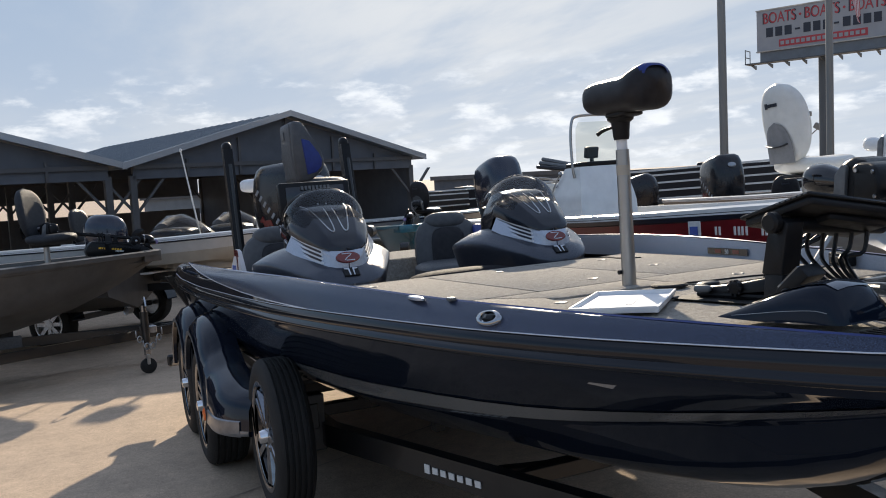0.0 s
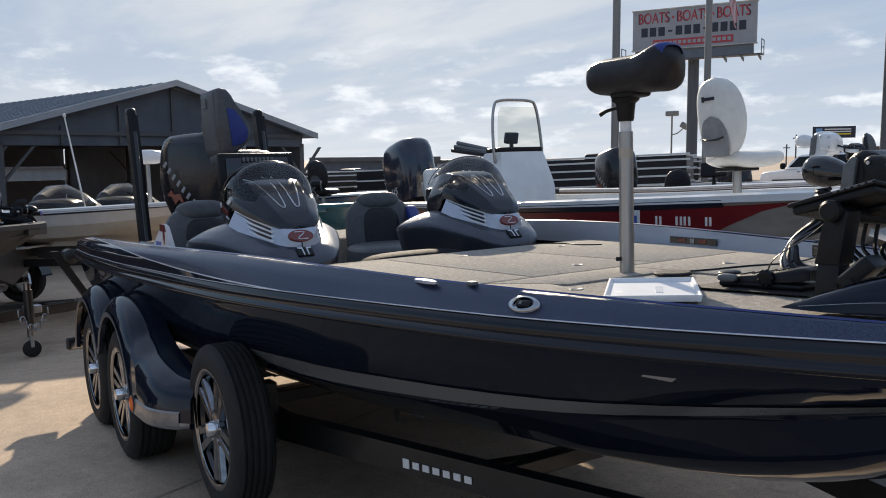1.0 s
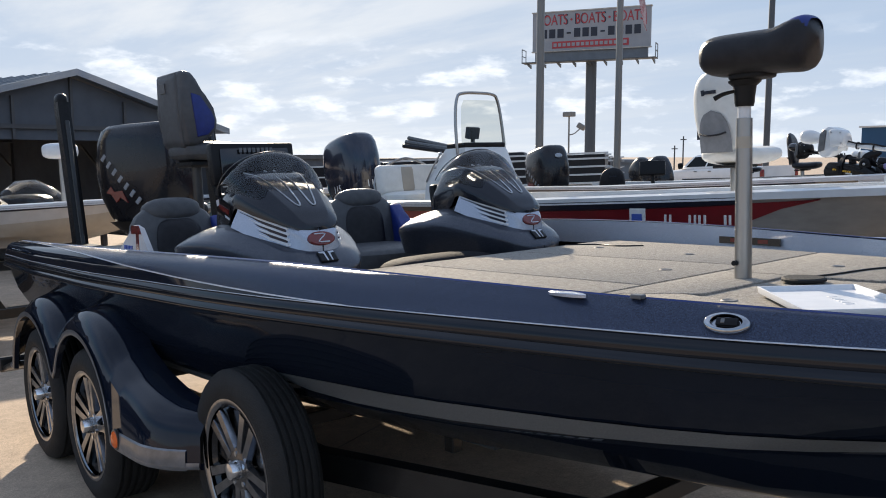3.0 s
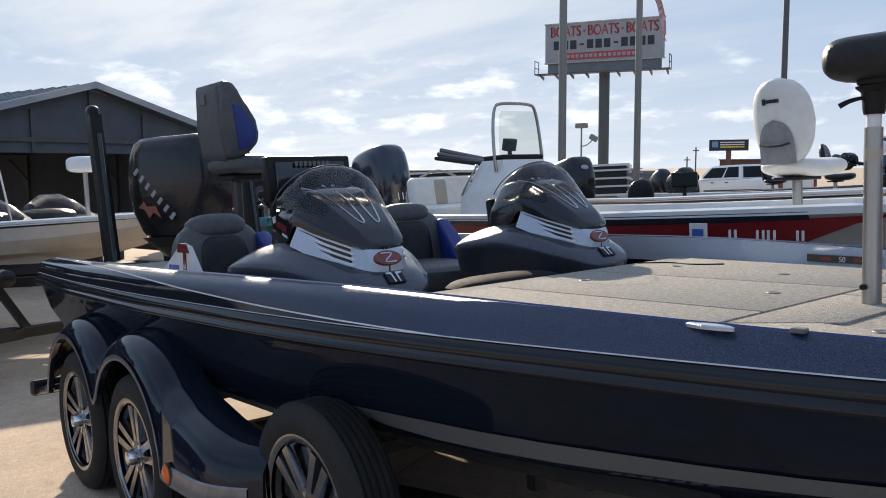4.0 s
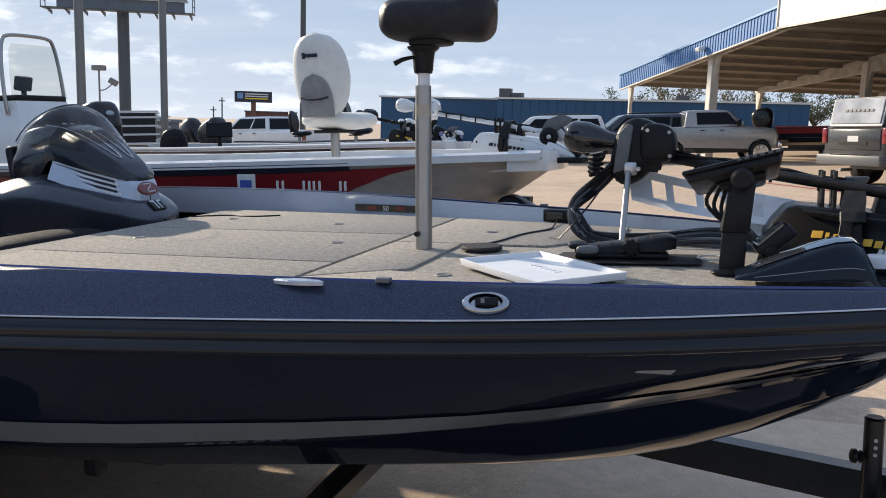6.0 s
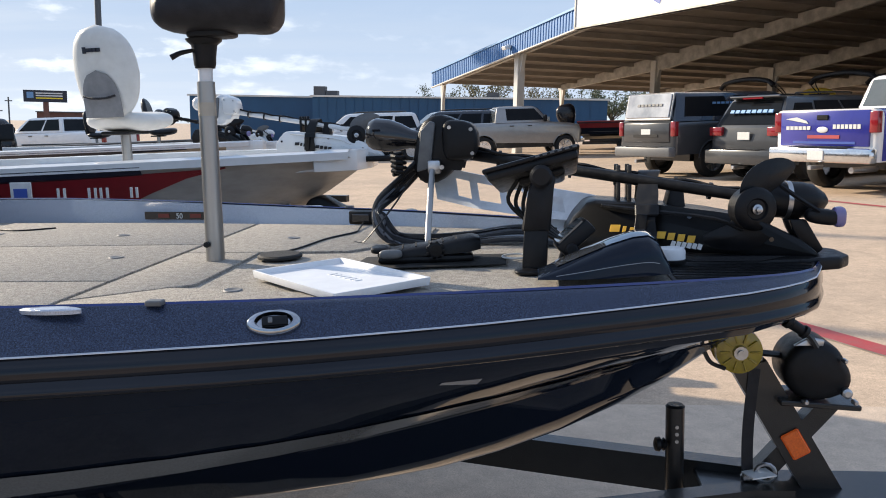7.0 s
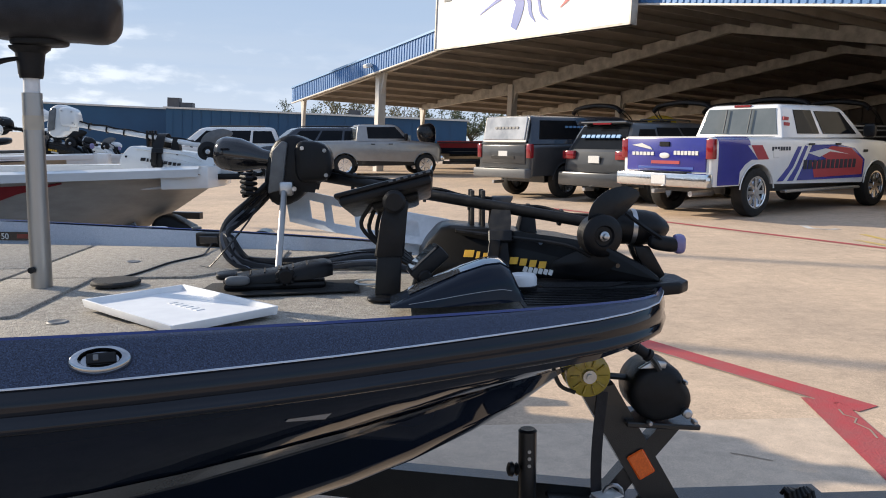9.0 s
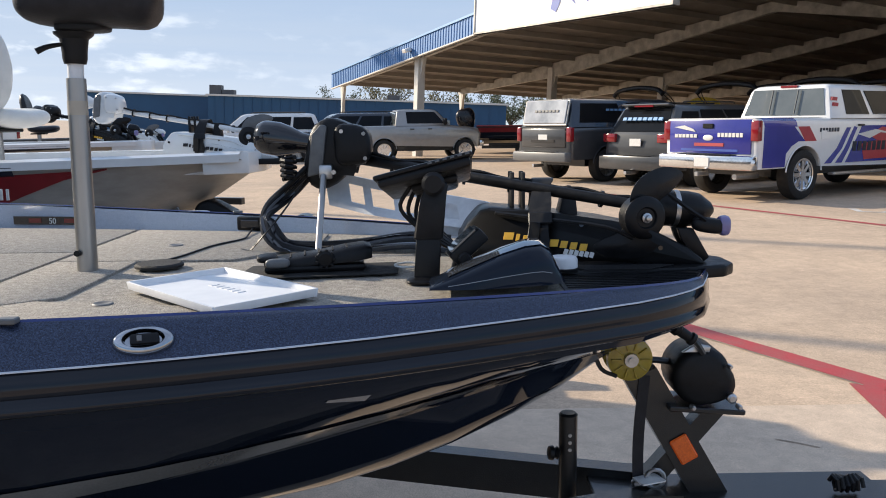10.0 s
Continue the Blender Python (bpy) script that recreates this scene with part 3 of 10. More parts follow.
def build_decks():
    bm = prism(B(), deck_outline(0.18, 2.98), "z", DECK_Z - 0.03, DECK_Z)
    part("front_deck", bm, "carpet", bass_boat, "tan carpeted casting deck")
    bm = prism(B(), deck_outline(-2.68, -1.62), "z", 0.99, DECK_Z - 0.005)
    part("rear_deck", bm, "carpet", bass_boat, "tan carpeted rear deck")
    bm = prism(B(), deck_outline(-1.62, 0.20, 0.10), "z", 0.60, 0.62)
    part("cockpit_floor", bm, "carpet_dark", bass_boat, "dark carpeted cockpit floor")
    part("bulkhead", box(B(), (0.19, 0, 0.82), (0.03, 1.9, 0.40)), "carpet", bass_boat)
    part("bulkhead", box(B(), (-1.61, 0, 0.82), (0.03, 2.1, 0.40)), "carpet", bass_boat)


    # ribbed black mat over the point of the bow
    part("bow_mat", prism(B(), deck_outline(2.70, 3.07, 0.014), "z", DECK_Z - 0.002, DECK_Z + 0.003), "plastic_black", bass_boat, "ribbed black mat on the bow")
    for k in range(11):
        y = 0.095 + 0.020 * k
        ends = [x for x in np.linspace(2.71, 3.06, 36) if b_in(x) - 0.022 > y]
        if len(ends) > 2:
            for side in (-1, 1):
                part("mat_rib", box(B(), ((ends[0] + ends[-1]) / 2, side * y, DECK_Z + 0.0042), (ends[-1] - ends[0], 0.008, 0.003)), "plastic_black", bass_boat)


build_decks()

# hatch lids and fittings of the decks


def build_lids():
    def lid(name, pts, z=DECK_Z):
        bm = prism(B(), pts, "z", z - 0.004, z + 0.007, 0.003)
        part(name, bm, "carpet", bass_boat, "carpeted hatch lid")

    def edge(x, s, gap=0.06):
        return s * (b_in(x) - gap)
    lid("hatch_lid", [(0.30, -0.30), (1.36, -0.30), (1.36, edge(1.36, -1)), (0.95, edge(0.95, -1)), (0.30, edge(0.30, -1, 0.08))])
    lid("hatch_lid", [(0.30, -0.288), (1.36, -0.288), (1.36, 0.288), (0.30, 0.288)])
    lid("hatch_lid", [(0.30, 0.30), (1.36, 0.30), (1.36, edge(1.36, 1)), (0.95, edge(0.95, 1)), (0.30, edge(0.30, 1, 0.08))])
    lid("hatch_lid", [(1.375, 0.13), (1.86, 0.13), (2.06, 0.36), (2.06, edge(2.06, 1)), (1.70, edge(1.70, 1)), (1.375, edge(1.375, 1))])
    lid("hatch_lid", [(1.375, -0.50), (1.60, -0.34), (1.60, 0.12), (1.375, 0.12)])
    lid("hatch_lid", [(1.375, -0.52), (1.56, -0.38), (1.98, -0.46), (1.98, edge(1.98, -1)), (1.70, edge(1.70, -1)), (1.375, edge(1.375, -1))])
    for x, y in ((0.46, -0.62), (0.46, 0.02), (0.46, 0.60), (1.22, -0.62), (1.20, 0.05), (1.62, 0.40), (1.72, -0.42), (0.98, 0.52)):
        bm = B()
        turned(bm, (x, y, DECK_Z + 0.006), (0, 0, 1), [(0, 0.022), (0.002, 0.022), (0.004, 0.019), (0.003, 0.013), (0.002, 0.011)], 20)
        part("hatch_latch", bm, "latch_dull", bass_boat, "round flush metal latch")


build_lids()


def build_gunwale_fittings():
    for s in (-1, 1):
        # pull-up cleat set in an oval chrome bezel
        x = 1.93
        yy, zz = s * (b_out(x) - 0.35 * (b_out(x) - b_in(x))), 1.052
        slope = math.atan2(-(b_out(x + 0.1) - b_out(x - 0.1)), 0.2) * -s
        M = Matrix.Translation((x, yy, zz)) @ Matrix.Rotation(slope, 4, "Z") @ Matrix.Rotation(s * radians(-47), 4, "X")
        cleat = tagged(new("pull_up_cleat"), "oval chrome pull-up cleat set in the gunwale")
        cleat.parent, cleat.matrix_basis = bass_boat, M
        bm = B()
        ring_faces(bm, [[(0.047 * k * math.cos(a), 0.0245 * k * math.sin(a), h) for a in np.linspace(0, math.tau, 33)[:-1]] for k, h in ((1.05, -0.01), (1.05, 0.002), (1.01, 0.007), (0.92, 0.011), (0.72, 0.012), (0.66, 0.009), (0.62, 0.003), (0.2, 0.003))])
        part("bezel", bm, "chrome_soft", cleat, "chrome oval bezel", 50)
        part("cleat_bar", box(B(), (0.002, 0, 0.008), (0.046, 0.020, 0.010), None, 0.004, 2), "plastic_black", cleat)
        part("cleat_tab", box(B(), (-0.006, 0, 0.0135), (0.008, 0.011, 0.003), None, 0.001), "latch_dull", cleat)
        for x in (1.55,):
            bm = B()
            ring_faces(bm, [[(x + 0.058 * k * math.cos(a), s * (b_in(x) + 0.024) + 0.016 * k * math.sin(a), z_in(x) + h) for a in np.linspace(0, math.tau, 29)[:-1]] for k, h in ((1, -0.008), (1, -0.001), (0.85, 0.0015), (0.3, 0.002))])
            part("flush_mount_cap", bm, "gelcoat_silver_flake", bass_boat, "silver flush-mounted oval cap")
        part("gunwale_hinge", box(B(), (1.72, s * (b_in(1.72) + 0.016), z_in(1.72) + 0.004), (0.030, 0.022, 0.010), None, 0.002), "plastic_grey", bass_boat)
    # badge strip inside the far coaming, with raised digits
    x0, x1 = 0.86, 1.17
    bm = B()
    ring_faces(bm, [[(x, b_in(x) - 0.012 - 0.002 * k, z) for z in (1.075, 1.045)] + [(x, b_in(x) - 0.018 - 0.002 * k, z) for z in (1.045, 1.075)] for k, x in ((0, x0), (0, (x0 + x1) / 2), (0, x1))])
    badge = part("badge_strip", bm, "plastic_gloss", bass_boat, "black badge strip with the number 50")
    for a, b, c in ((0.06, 0.11, "red_emblem"), (0.20, 0.25, "red_emblem")):
        xa, xb = x0 + a, x0 + b
        bm = ring_faces(B(), [[(x, b_in(x) - 0.0195, 1.068), (x, b_in(x) - 0.0195, 1.052)] for x in (xa, xb)], False)
        part("badge_flash", bm, c, badge)
    xm = x0 + 0.155
    lettering("50", 0.030, "plate_white", badge, Matrix.Translation((xm, b_in(xm) - 0.0205, 1.049)) @ Matrix.Rotation(math.atan2(b_in(x1) - b_in(x0), x1 - x0), 4, "Z") @ pose(0, 0, 0, 90, 0, 0), "badge_digits")
    # side badge, and scattered small graphics on the hull
    for s in (-1, 1):
        x = 2.25
        bm = prism(B(), [(-0.045, -0.006), (0.03, -0.012), (0.05, 0.004), (-0.02, 0.012)], "y", -0.002, 0.002)
        part("hull_mark", bm, "stripe_grey", bass_boat, "small silver hull mark", m=Matrix.Translation((x, s * (soft(x, CHINE_X, CHINE_Y) + 0.74 * (b_out(x) - soft(x, CHINE_X, CHINE_Y)) + 0.012), 0.905)) @ Matrix.Rotation(-s * 0.36, 4, "Z"))
        # builder's script on the stern quarter, as plain dashes
        for k in range(6):
            x = -2.52 + 0.055 * k
            part("stern_lettering_bar", box(B(), (x, s * (b_out(x) - 0.012), 1.058), (0.034, 0.006, 0.020), rot(0, 0, 0), 0.002), "chrome", bass_boat)


def lettering(text, size, material, parent, m, name="lettering", depth=0.001, align="CENTER", label=""):
    cu = bpy.data.curves.new(name, "FONT")
    cu.body, cu.size, cu.extrude, cu.align_x = text, size, depth, align
    tmp = bpy.data.objects.new(name, cu)
    me = bpy.data.meshes.new_from_object(tmp)
    bpy.data.objects.remove(tmp)
    me.name = name
    me.materials.clear()
    me.materials.append(MATS[material])
    ob = new(name, me)
    if parent is not None:
        ob.parent = parent
    ob.matrix_basis = m
    return tagged(ob, label)


build_gunwale_fittings()


# ---- consoles
def arch(x, cy, w, zb, zt, n=18, p=2.6, lean=0.0):
    """One hoop of a rounded hump across the boat."""
    out = []
    for k in range(n + 1):
        a = math.pi * k / n
        c, s_ = math.cos(a), math.sin(a)
        out.append((x - lean * abs(s_), cy - w * math.copysign(abs(c) ** (2 / p), c), zb + (zt - zb) * abs(s_) ** (2 / p)))
    return out


def build_console(cy, side_sticker):
    con = tagged(new("console"), "grey fairing with black hood and smoked windshield")
    con.parent = bass_boat
    con.matrix_basis = Matrix.Translation((0, cy, 0))
    FLARE = ((1.16, 0), (1.08, 0.32), (1, 0.62), (0.965, 0.80), (0.79, 0.955), (0.30, 1.0), (0, 1.003))
    WEDGE = ((0.90, 0), (0.97, 0.38), (1, 0.60), (0.95, 0.70), (0.74, 0.87), (0.45, 0.97), (0, 1))
    FIRM = ((1, 0), (0.985, 0.34), (0.90, 0.56), (0.66, 0.90), (0.58, 0.955), (0.28, 0.99), (0, 1.0))
    SOFT = ((1, 0), (0.985, 0.42), (0.87, 0.76), (0.60, 0.945), (0.28, 0.99), (0, 1.0))

    def hoop(x, w, zb, zt, shape=SOFT, n=5):
        h = zt - zb
        half = [(-w * a, zb + h * c) for a, c in shape]
        L = half + [(-y, z) for y, z in reversed(half[:-1])]
        return [tuple(p) for p in smooth_line([(x, y, z) for y, z in L], n)]

    def between(rows, n=3):
        """Finer stations along the console."""
        return [tuple(p) for p in zip(*[[q[0] for q in smooth_line([(v, 0, 0) for v in col], n)] for col in zip(*rows)])]
    # low fairing
    st = [(-0.64, 0.22, 1.145), (-0.61, 0.30, 1.172), (-0.55, 0.355, 1.198), (-0.46, 0.376, 1.222), (-0.36, 0.362, 1.238), (-0.24, 0.325, 1.232), (-0.12, 0.275, 1.194), (-0.02, 0.228, 1.152), (0.05, 0.190, 1.124), (0.10, 0.150, 1.086), (0.125, 0.095, 1.060), (0.135, 0.04, 1.044), (0.139, 0.003, 1.038)]
    part("fairing", ring_faces(B(), [hoop(x, w, 1.0, z, WEDGE, 2) for x, w, z in between(st)], False), "console_grey", con, "dark grey metallic fairing", 60)
    # pale band that runs forward into the blunt nose
    BAND = [(-0.24, 0.206, 1.215, 1.316), (-0.12, 0.166, 1.165, 1.276), (-0.03, 0.124, 1.128, 1.236), (0.015, 0.101, 1.112, 1.214), (0.040, 0.086, 1.104, 1.196), (0.056, 0.066, 1.100, 1.172), (0.064, 0.044, 1.098, 1.16), (0.068, 0.02, 1.098, 1.152), (0.070, 0.003, 1.098, 1.148)]
    part("nose_plate", ring_faces(B(), [hoop(x, w, zb, z, FLARE) for x, w, zb, z in between(BAND)], False), "gelcoat_silver_flake", con, "pale silver nose and louvre band", 60)
    # hood
    HOOD = [(-0.50, 0.150, 1.20, 1.35), (-0.475, 0.190, 1.19, 1.395), (-0.42, 0.207, 1.195, 1.425), (-0.34, 0.213, 1.21, 1.438), (-0.29, 0.212, 1.240, 1.432), (-0.25, 0.208, 1.288, 1.420), (-0.16, 0.186, 1.262, 1.374), (-0.08, 0.154, 1.236, 1.320), (-0.02, 0.128, 1.219, 1.276), (0.015, 0.103, 1.209, 1.240), (0.034, 0.070, 1.190, 1.221), (0.041, 0.03, 1.188, 1.210), (0.043, 0.003, 1.186, 1.206)]
    part("hood", ring_faces(B(), [hoop(x, w, zb, z, FIRM, 3) for x, w, zb, z in between(HOOD)], False), "hood_black", con, "gloss black hood", 60)
    part("dash", box(B(), (-0.50, 0, 1.20), (0.05, 0.32, 0.30), rot(0, -8, 0), 0.02, 2), "plastic_black", con)
    # windshield
    st = [(-0.425, 0.200, 1.355, 1.430), (-0.388, 0.206, 1.36, 1.466), (-0.345, 0.208, 1.36, 1.500), (-0.312, 0.206, 1.355, 1.517), (-0.282, 0.203, 1.35, 1.517), (-0.25, 0.198, 1.345, 1.502), (-0.22, 0.190, 1.33, 1.470), (-0.19, 0.180, 1.318, 1.434), (-0.16, 0.168, 1.308, 1.396), (-0.13, 0.152, 1.298, 1.358)]
    PEAK = ((1, 0), (0.96, 0.34), (0.81, 0.64), (0.56, 0.86), (0.27, 0.97), (0, 1.0))
    ob = part("windshield", ring_faces(B(), [hoop(x, w, zb, z, PEAK) for x, w, zb, z in between(st)], False), "smoke_glass", con, "smoked acrylic windshield", 60)
    ob.visible_shadow = False
    part("windshield_rim", tube(B(), [(-0.29 - 0.14 * (1 - abs(math.sin(a)) ** 0.8), -0.203 * math.cos(a), 1.36 + 0.16 * math.sin(a) ** 0.75) for a in np.linspace(0.02, math.pi - 0.02, 17)], 0.0025, 6, 2), "smoke_rim", con)
    hx, hz = [q[0] for q in HOOD], [q[3] for q in HOOD]
    for s in (-1, 1):
        pts = [(x, s * y, interp(x, hx, hz) + 0.003 - 0.6 * y * y) for x, y in ((-0.34, 0.118), (-0.24, 0.100), (-0.14, 0.075), (-0.05, 0.046), (-0.045, 0.026), (-0.10, 0.022), (-0.20, 0.022), (-0.34, 0.022))]
        part("hood_trim", tube(B(), pts, 0.0035, 6, 4), "steel_zinc", con, "thin bright hood trim")

        def louvre(name, zr, zf, hh, out, material, x0, x1):
            rows = []
            for x in np.linspace(x0, x1, 14):
                t = (x + 0.24) / 0.24
                z = zr + (zf - zr) * t
                w = interp(x, [-0.24, -0.12, -0.03, 0.015], [0.200, 0.162, 0.121, 0.100]) + 0.32 * max(0.0, 1.281 - 0.082 * t - z)
                rows.append([(x, s * (w + o), z + h) for o, h in ((-0.012, hh), (out, hh), (out, -hh), (-0.012, -hh))])
            part(name, ring_faces(B(), rows), material, con)
        for k in range(4):
            louvre("louvre", 1.284 - 0.020 * k, 1.202 - 0.0185 * k, 0.0046, 0.0040, "plastic_white", -0.240 + 0.008 * k, -0.005 + 0.006 * k)
        for k in range(3):
            louvre("slot", 1.274 - 0.020 * k, 1.193 - 0.0185 * k, 0.0056, 0.0036, "navy_stripe", -0.228 + 0.012 * k, -0.012 + 0.006 * k)
    # oval badge and small black plate on the nose
    M = Matrix.Translation((0.052, 0, 1.158)) @ Matrix.Rotation(radians(64), 4, "Y")
    badge = part("oval_badge", ring_faces(B(), [[(0.030 * k * math.cos(a), 0.062 * k * math.sin(a), h) for a in np.linspace(0, math.tau, 33)[:-1]] for k, h in ((1, -0.03), (1, 0.010), (0.9, 0.014), (0.2, 0.015))]), "red_emblem", con, "dark red oval badge", m=M)
    part("badge_flash", tube(B(), [(-0.018, -0.030, 0.0155), (-0.015, 0.018, 0.0155), (0.015, -0.018, 0.0155), (0.018, 0.030, 0.0155)], 0.0025, 5, 3), "pinstripe_white", badge)
    M = Matrix.Translation((0.100, 0, 1.090)) @ Matrix.Rotation(radians(42), 4, "Y")
    plate = part("nose_tag", box(B(), (0, 0, 0), (0.052, 0.078, 0.012), None, 0.003), "plastic_black", con, m=M)
    for s in (-1, 1):
        part("tag_bar", prism(B(), [(-0.024, s * 0.008), (-0.024, s * 0.034), (-0.018, s * 0.034), (-0.014, s * 0.015), (0.024, s * 0.013), (0.024, s * 0.008)], "z", 0.005, 0.0075), "pinstripe_white", plate)
    if side_sticker:
        M = Matrix.Translation((-0.345, -0.213, 1.285)) @ Matrix.Rotation(0.12, 4, "X")
        st_ = part("side_sticker", prism(B(), [(-0.05, 0.06), (0.07, 0.015), (0.06, -0.05), (-0.06, -0.005)], "y", -0.006, 0.004), "plastic_gloss", con, "small dark sticker with red and white marks", m=M)
        part("sticker_mark", prism(B(), [(-0.02, 0.025), (0.055, 0.0), (0.05, -0.022), (-0.025, 0.004)], "y", -0.008, -0.005), "red_emblem", st_)
        part("sticker_mark", prism(B(), [(-0.045, 0.04), (-0.02, 0.045), (-0.025, 0.02), (-0.045, 0.015)], "y", -0.008, -0.005), "pinstripe_white", st_)
        part("sticker_mark", prism(B(), [(0.015, -0.022), (0.05, -0.034), (0.048, -0.043), (0.014, -0.031)], "y", -0.008, -0.005), "pinstripe_white", st_)
    return con


mat("console_grey", (0.020, 0.025, 0.040), 0.36, 0.45, (0.060, 0.068, 0.090), 200, coat=0.7, flake=900)
mat("roll_black", (0.012, 0.012, 0.015), 0.72, 0, (0.020, 0.020, 0.024), 30, ior=1.18, bump=0.25, bump_scale=500)
mat("smoke_rim", (0.05, 0.055, 0.06), 0.2, 0, (0.07, 0.075, 0.08), 30)
build_console(-0.605, True)
build_console(0.585, False)


# ---- electronics on the driver's console
def build_console_display():
    d = thing("fishfinder_display", BOAT @ Matrix.Translation((-0.50, -0.60, 1.42)), "large black fishfinder screen seen from behind", "display")
    part("housing", box(B(), (0, 0, 0.055), (0.055, 0.40, 0.185), rot(0, -6, 0), 0.012, 2), "plastic_black", d)
    part("back_cover", box(B(), (0.030, 0, 0.06), (0.018, 0.33, 0.13), rot(0, -6, 0), 0.008, 2), "plastic_gloss", d)
    for s in (-1, 1):
        part("gimbal_arm", box(B(), (0.005, s * 0.17, -0.05), (0.03, 0.02, 0.09), None, 0.004), "plastic_black", d)
    for k in range(8):
        part("maker_mark_bar", box(B(), (0.046, -0.075 + 0.021 * k, 0.115), (0.004, 0.013, 0.020), rot(0, -6, 0)), "plastic_grey", d)


build_console_display()


# ---- seats
def build_helm_seat(name, x, y, turn, label, sides=(-1, 1)):
    s = thing(name, BOAT @ pose(x, y, 0.62, 0, 0, turn), label, "seat", "helm seats")
    part("seat_base", box(B(), (0.05, 0, 0.12), (0.50, 0.46, 0.24), None, 0.03, 2), "plastic_black", s)
    part("cushion", blob(B(), (0.08, 0, 0.30), (0.28, 0.27, 0.09), 4), "vinyl_grey", s)
    part("backrest", blob(B(), (-0.20, 0, 0.43), (0.085, 0.235, 0.255), 3.0, rot(0, -10, 0)), "vinyl_grey", s, "dark grey padded backrest")
    part("back_panel", blob(B(), (-0.135, 0, 0.41), (0.045, 0.125, 0.20), 4, rot(0, -10, 0)), "vinyl_black", s)
    for k in sides:
        part("bolster", prism(B(), [(-0.25, 0.26), (0.20, 0.26), (0.21, 0.33), (0.10, 0.40), (-0.06, 0.53), (-0.17, 0.62), (-0.24, 0.60)], "y", k * 0.225 - 0.040, k * 0.225 + 0.040, 0.028), "vinyl_blue", s, "bright blue side bolster", 60)
    part("headrest", blob(B(), (-0.235, 0, 0.645), (0.085, 0.150, 0.068), 2.8, rot(0, -10, 0)), "vinyl_grey", s, "dark grey padded headrest")


build_helm_seat("helm_seat", -1.09, -0.66, 0, "dark grey and blue padded helm seat", (1,))
build_helm_seat("helm_seat", -1.20, 0.52, -14, "dark grey and blue padded passenger seat", (1,))
st_ = thing("step_cushion", BOAT @ pose(0.02, 0.02, 0.985), "black padded roll at the deck step", "cushion")
part("pad", blob(B(), (0, 0, -0.005), (0.115, 0.30, 0.062), 3.2), "roll_black", st_)
part("support", box(B(), (0, 0, -0.19), (0.18, 0.52, 0.36), None, 0.02), "plastic_black", st_)


def build_wedge():
    w = thing("race_flag", BOAT @ pose(-1.0, -0.965, 1.075), "white triangular flag with red and blue print on the gunwale", "flag")
    part("flag_panel", prism(B(), [(-0.23, 0.0), (0.22, 0.0), (0.10, 0.13), (0.03, 0.145)], "y", -0.012, 0.012), "cloth_white", w)
    part("print_bar", prism(B(), [(-0.01, 0.105), (0.12, 0.105), (0.095, 0.143), (0.0, 0.143)], "y", -0.015, -0.012), "red_emblem", w)
    part("print_bar", prism(B(), [(0.045, 0.02), (0.08, 0.02), (0.085, 0.105), (0.055, 0.105)], "y", -0.015, -0.012), "red_emblem", w)
    for k in range(3):
        part("print_mark", prism(B(), [(-0.12 + 0.04 * k, 0.02), (-0.09 + 0.04 * k, 0.02), (-0.085 + 0.04 * k, 0.048), (-0.115 + 0.04 * k, 0.048)], "y", -0.015, -0.012), "sign_blue", w)


build_wedge()


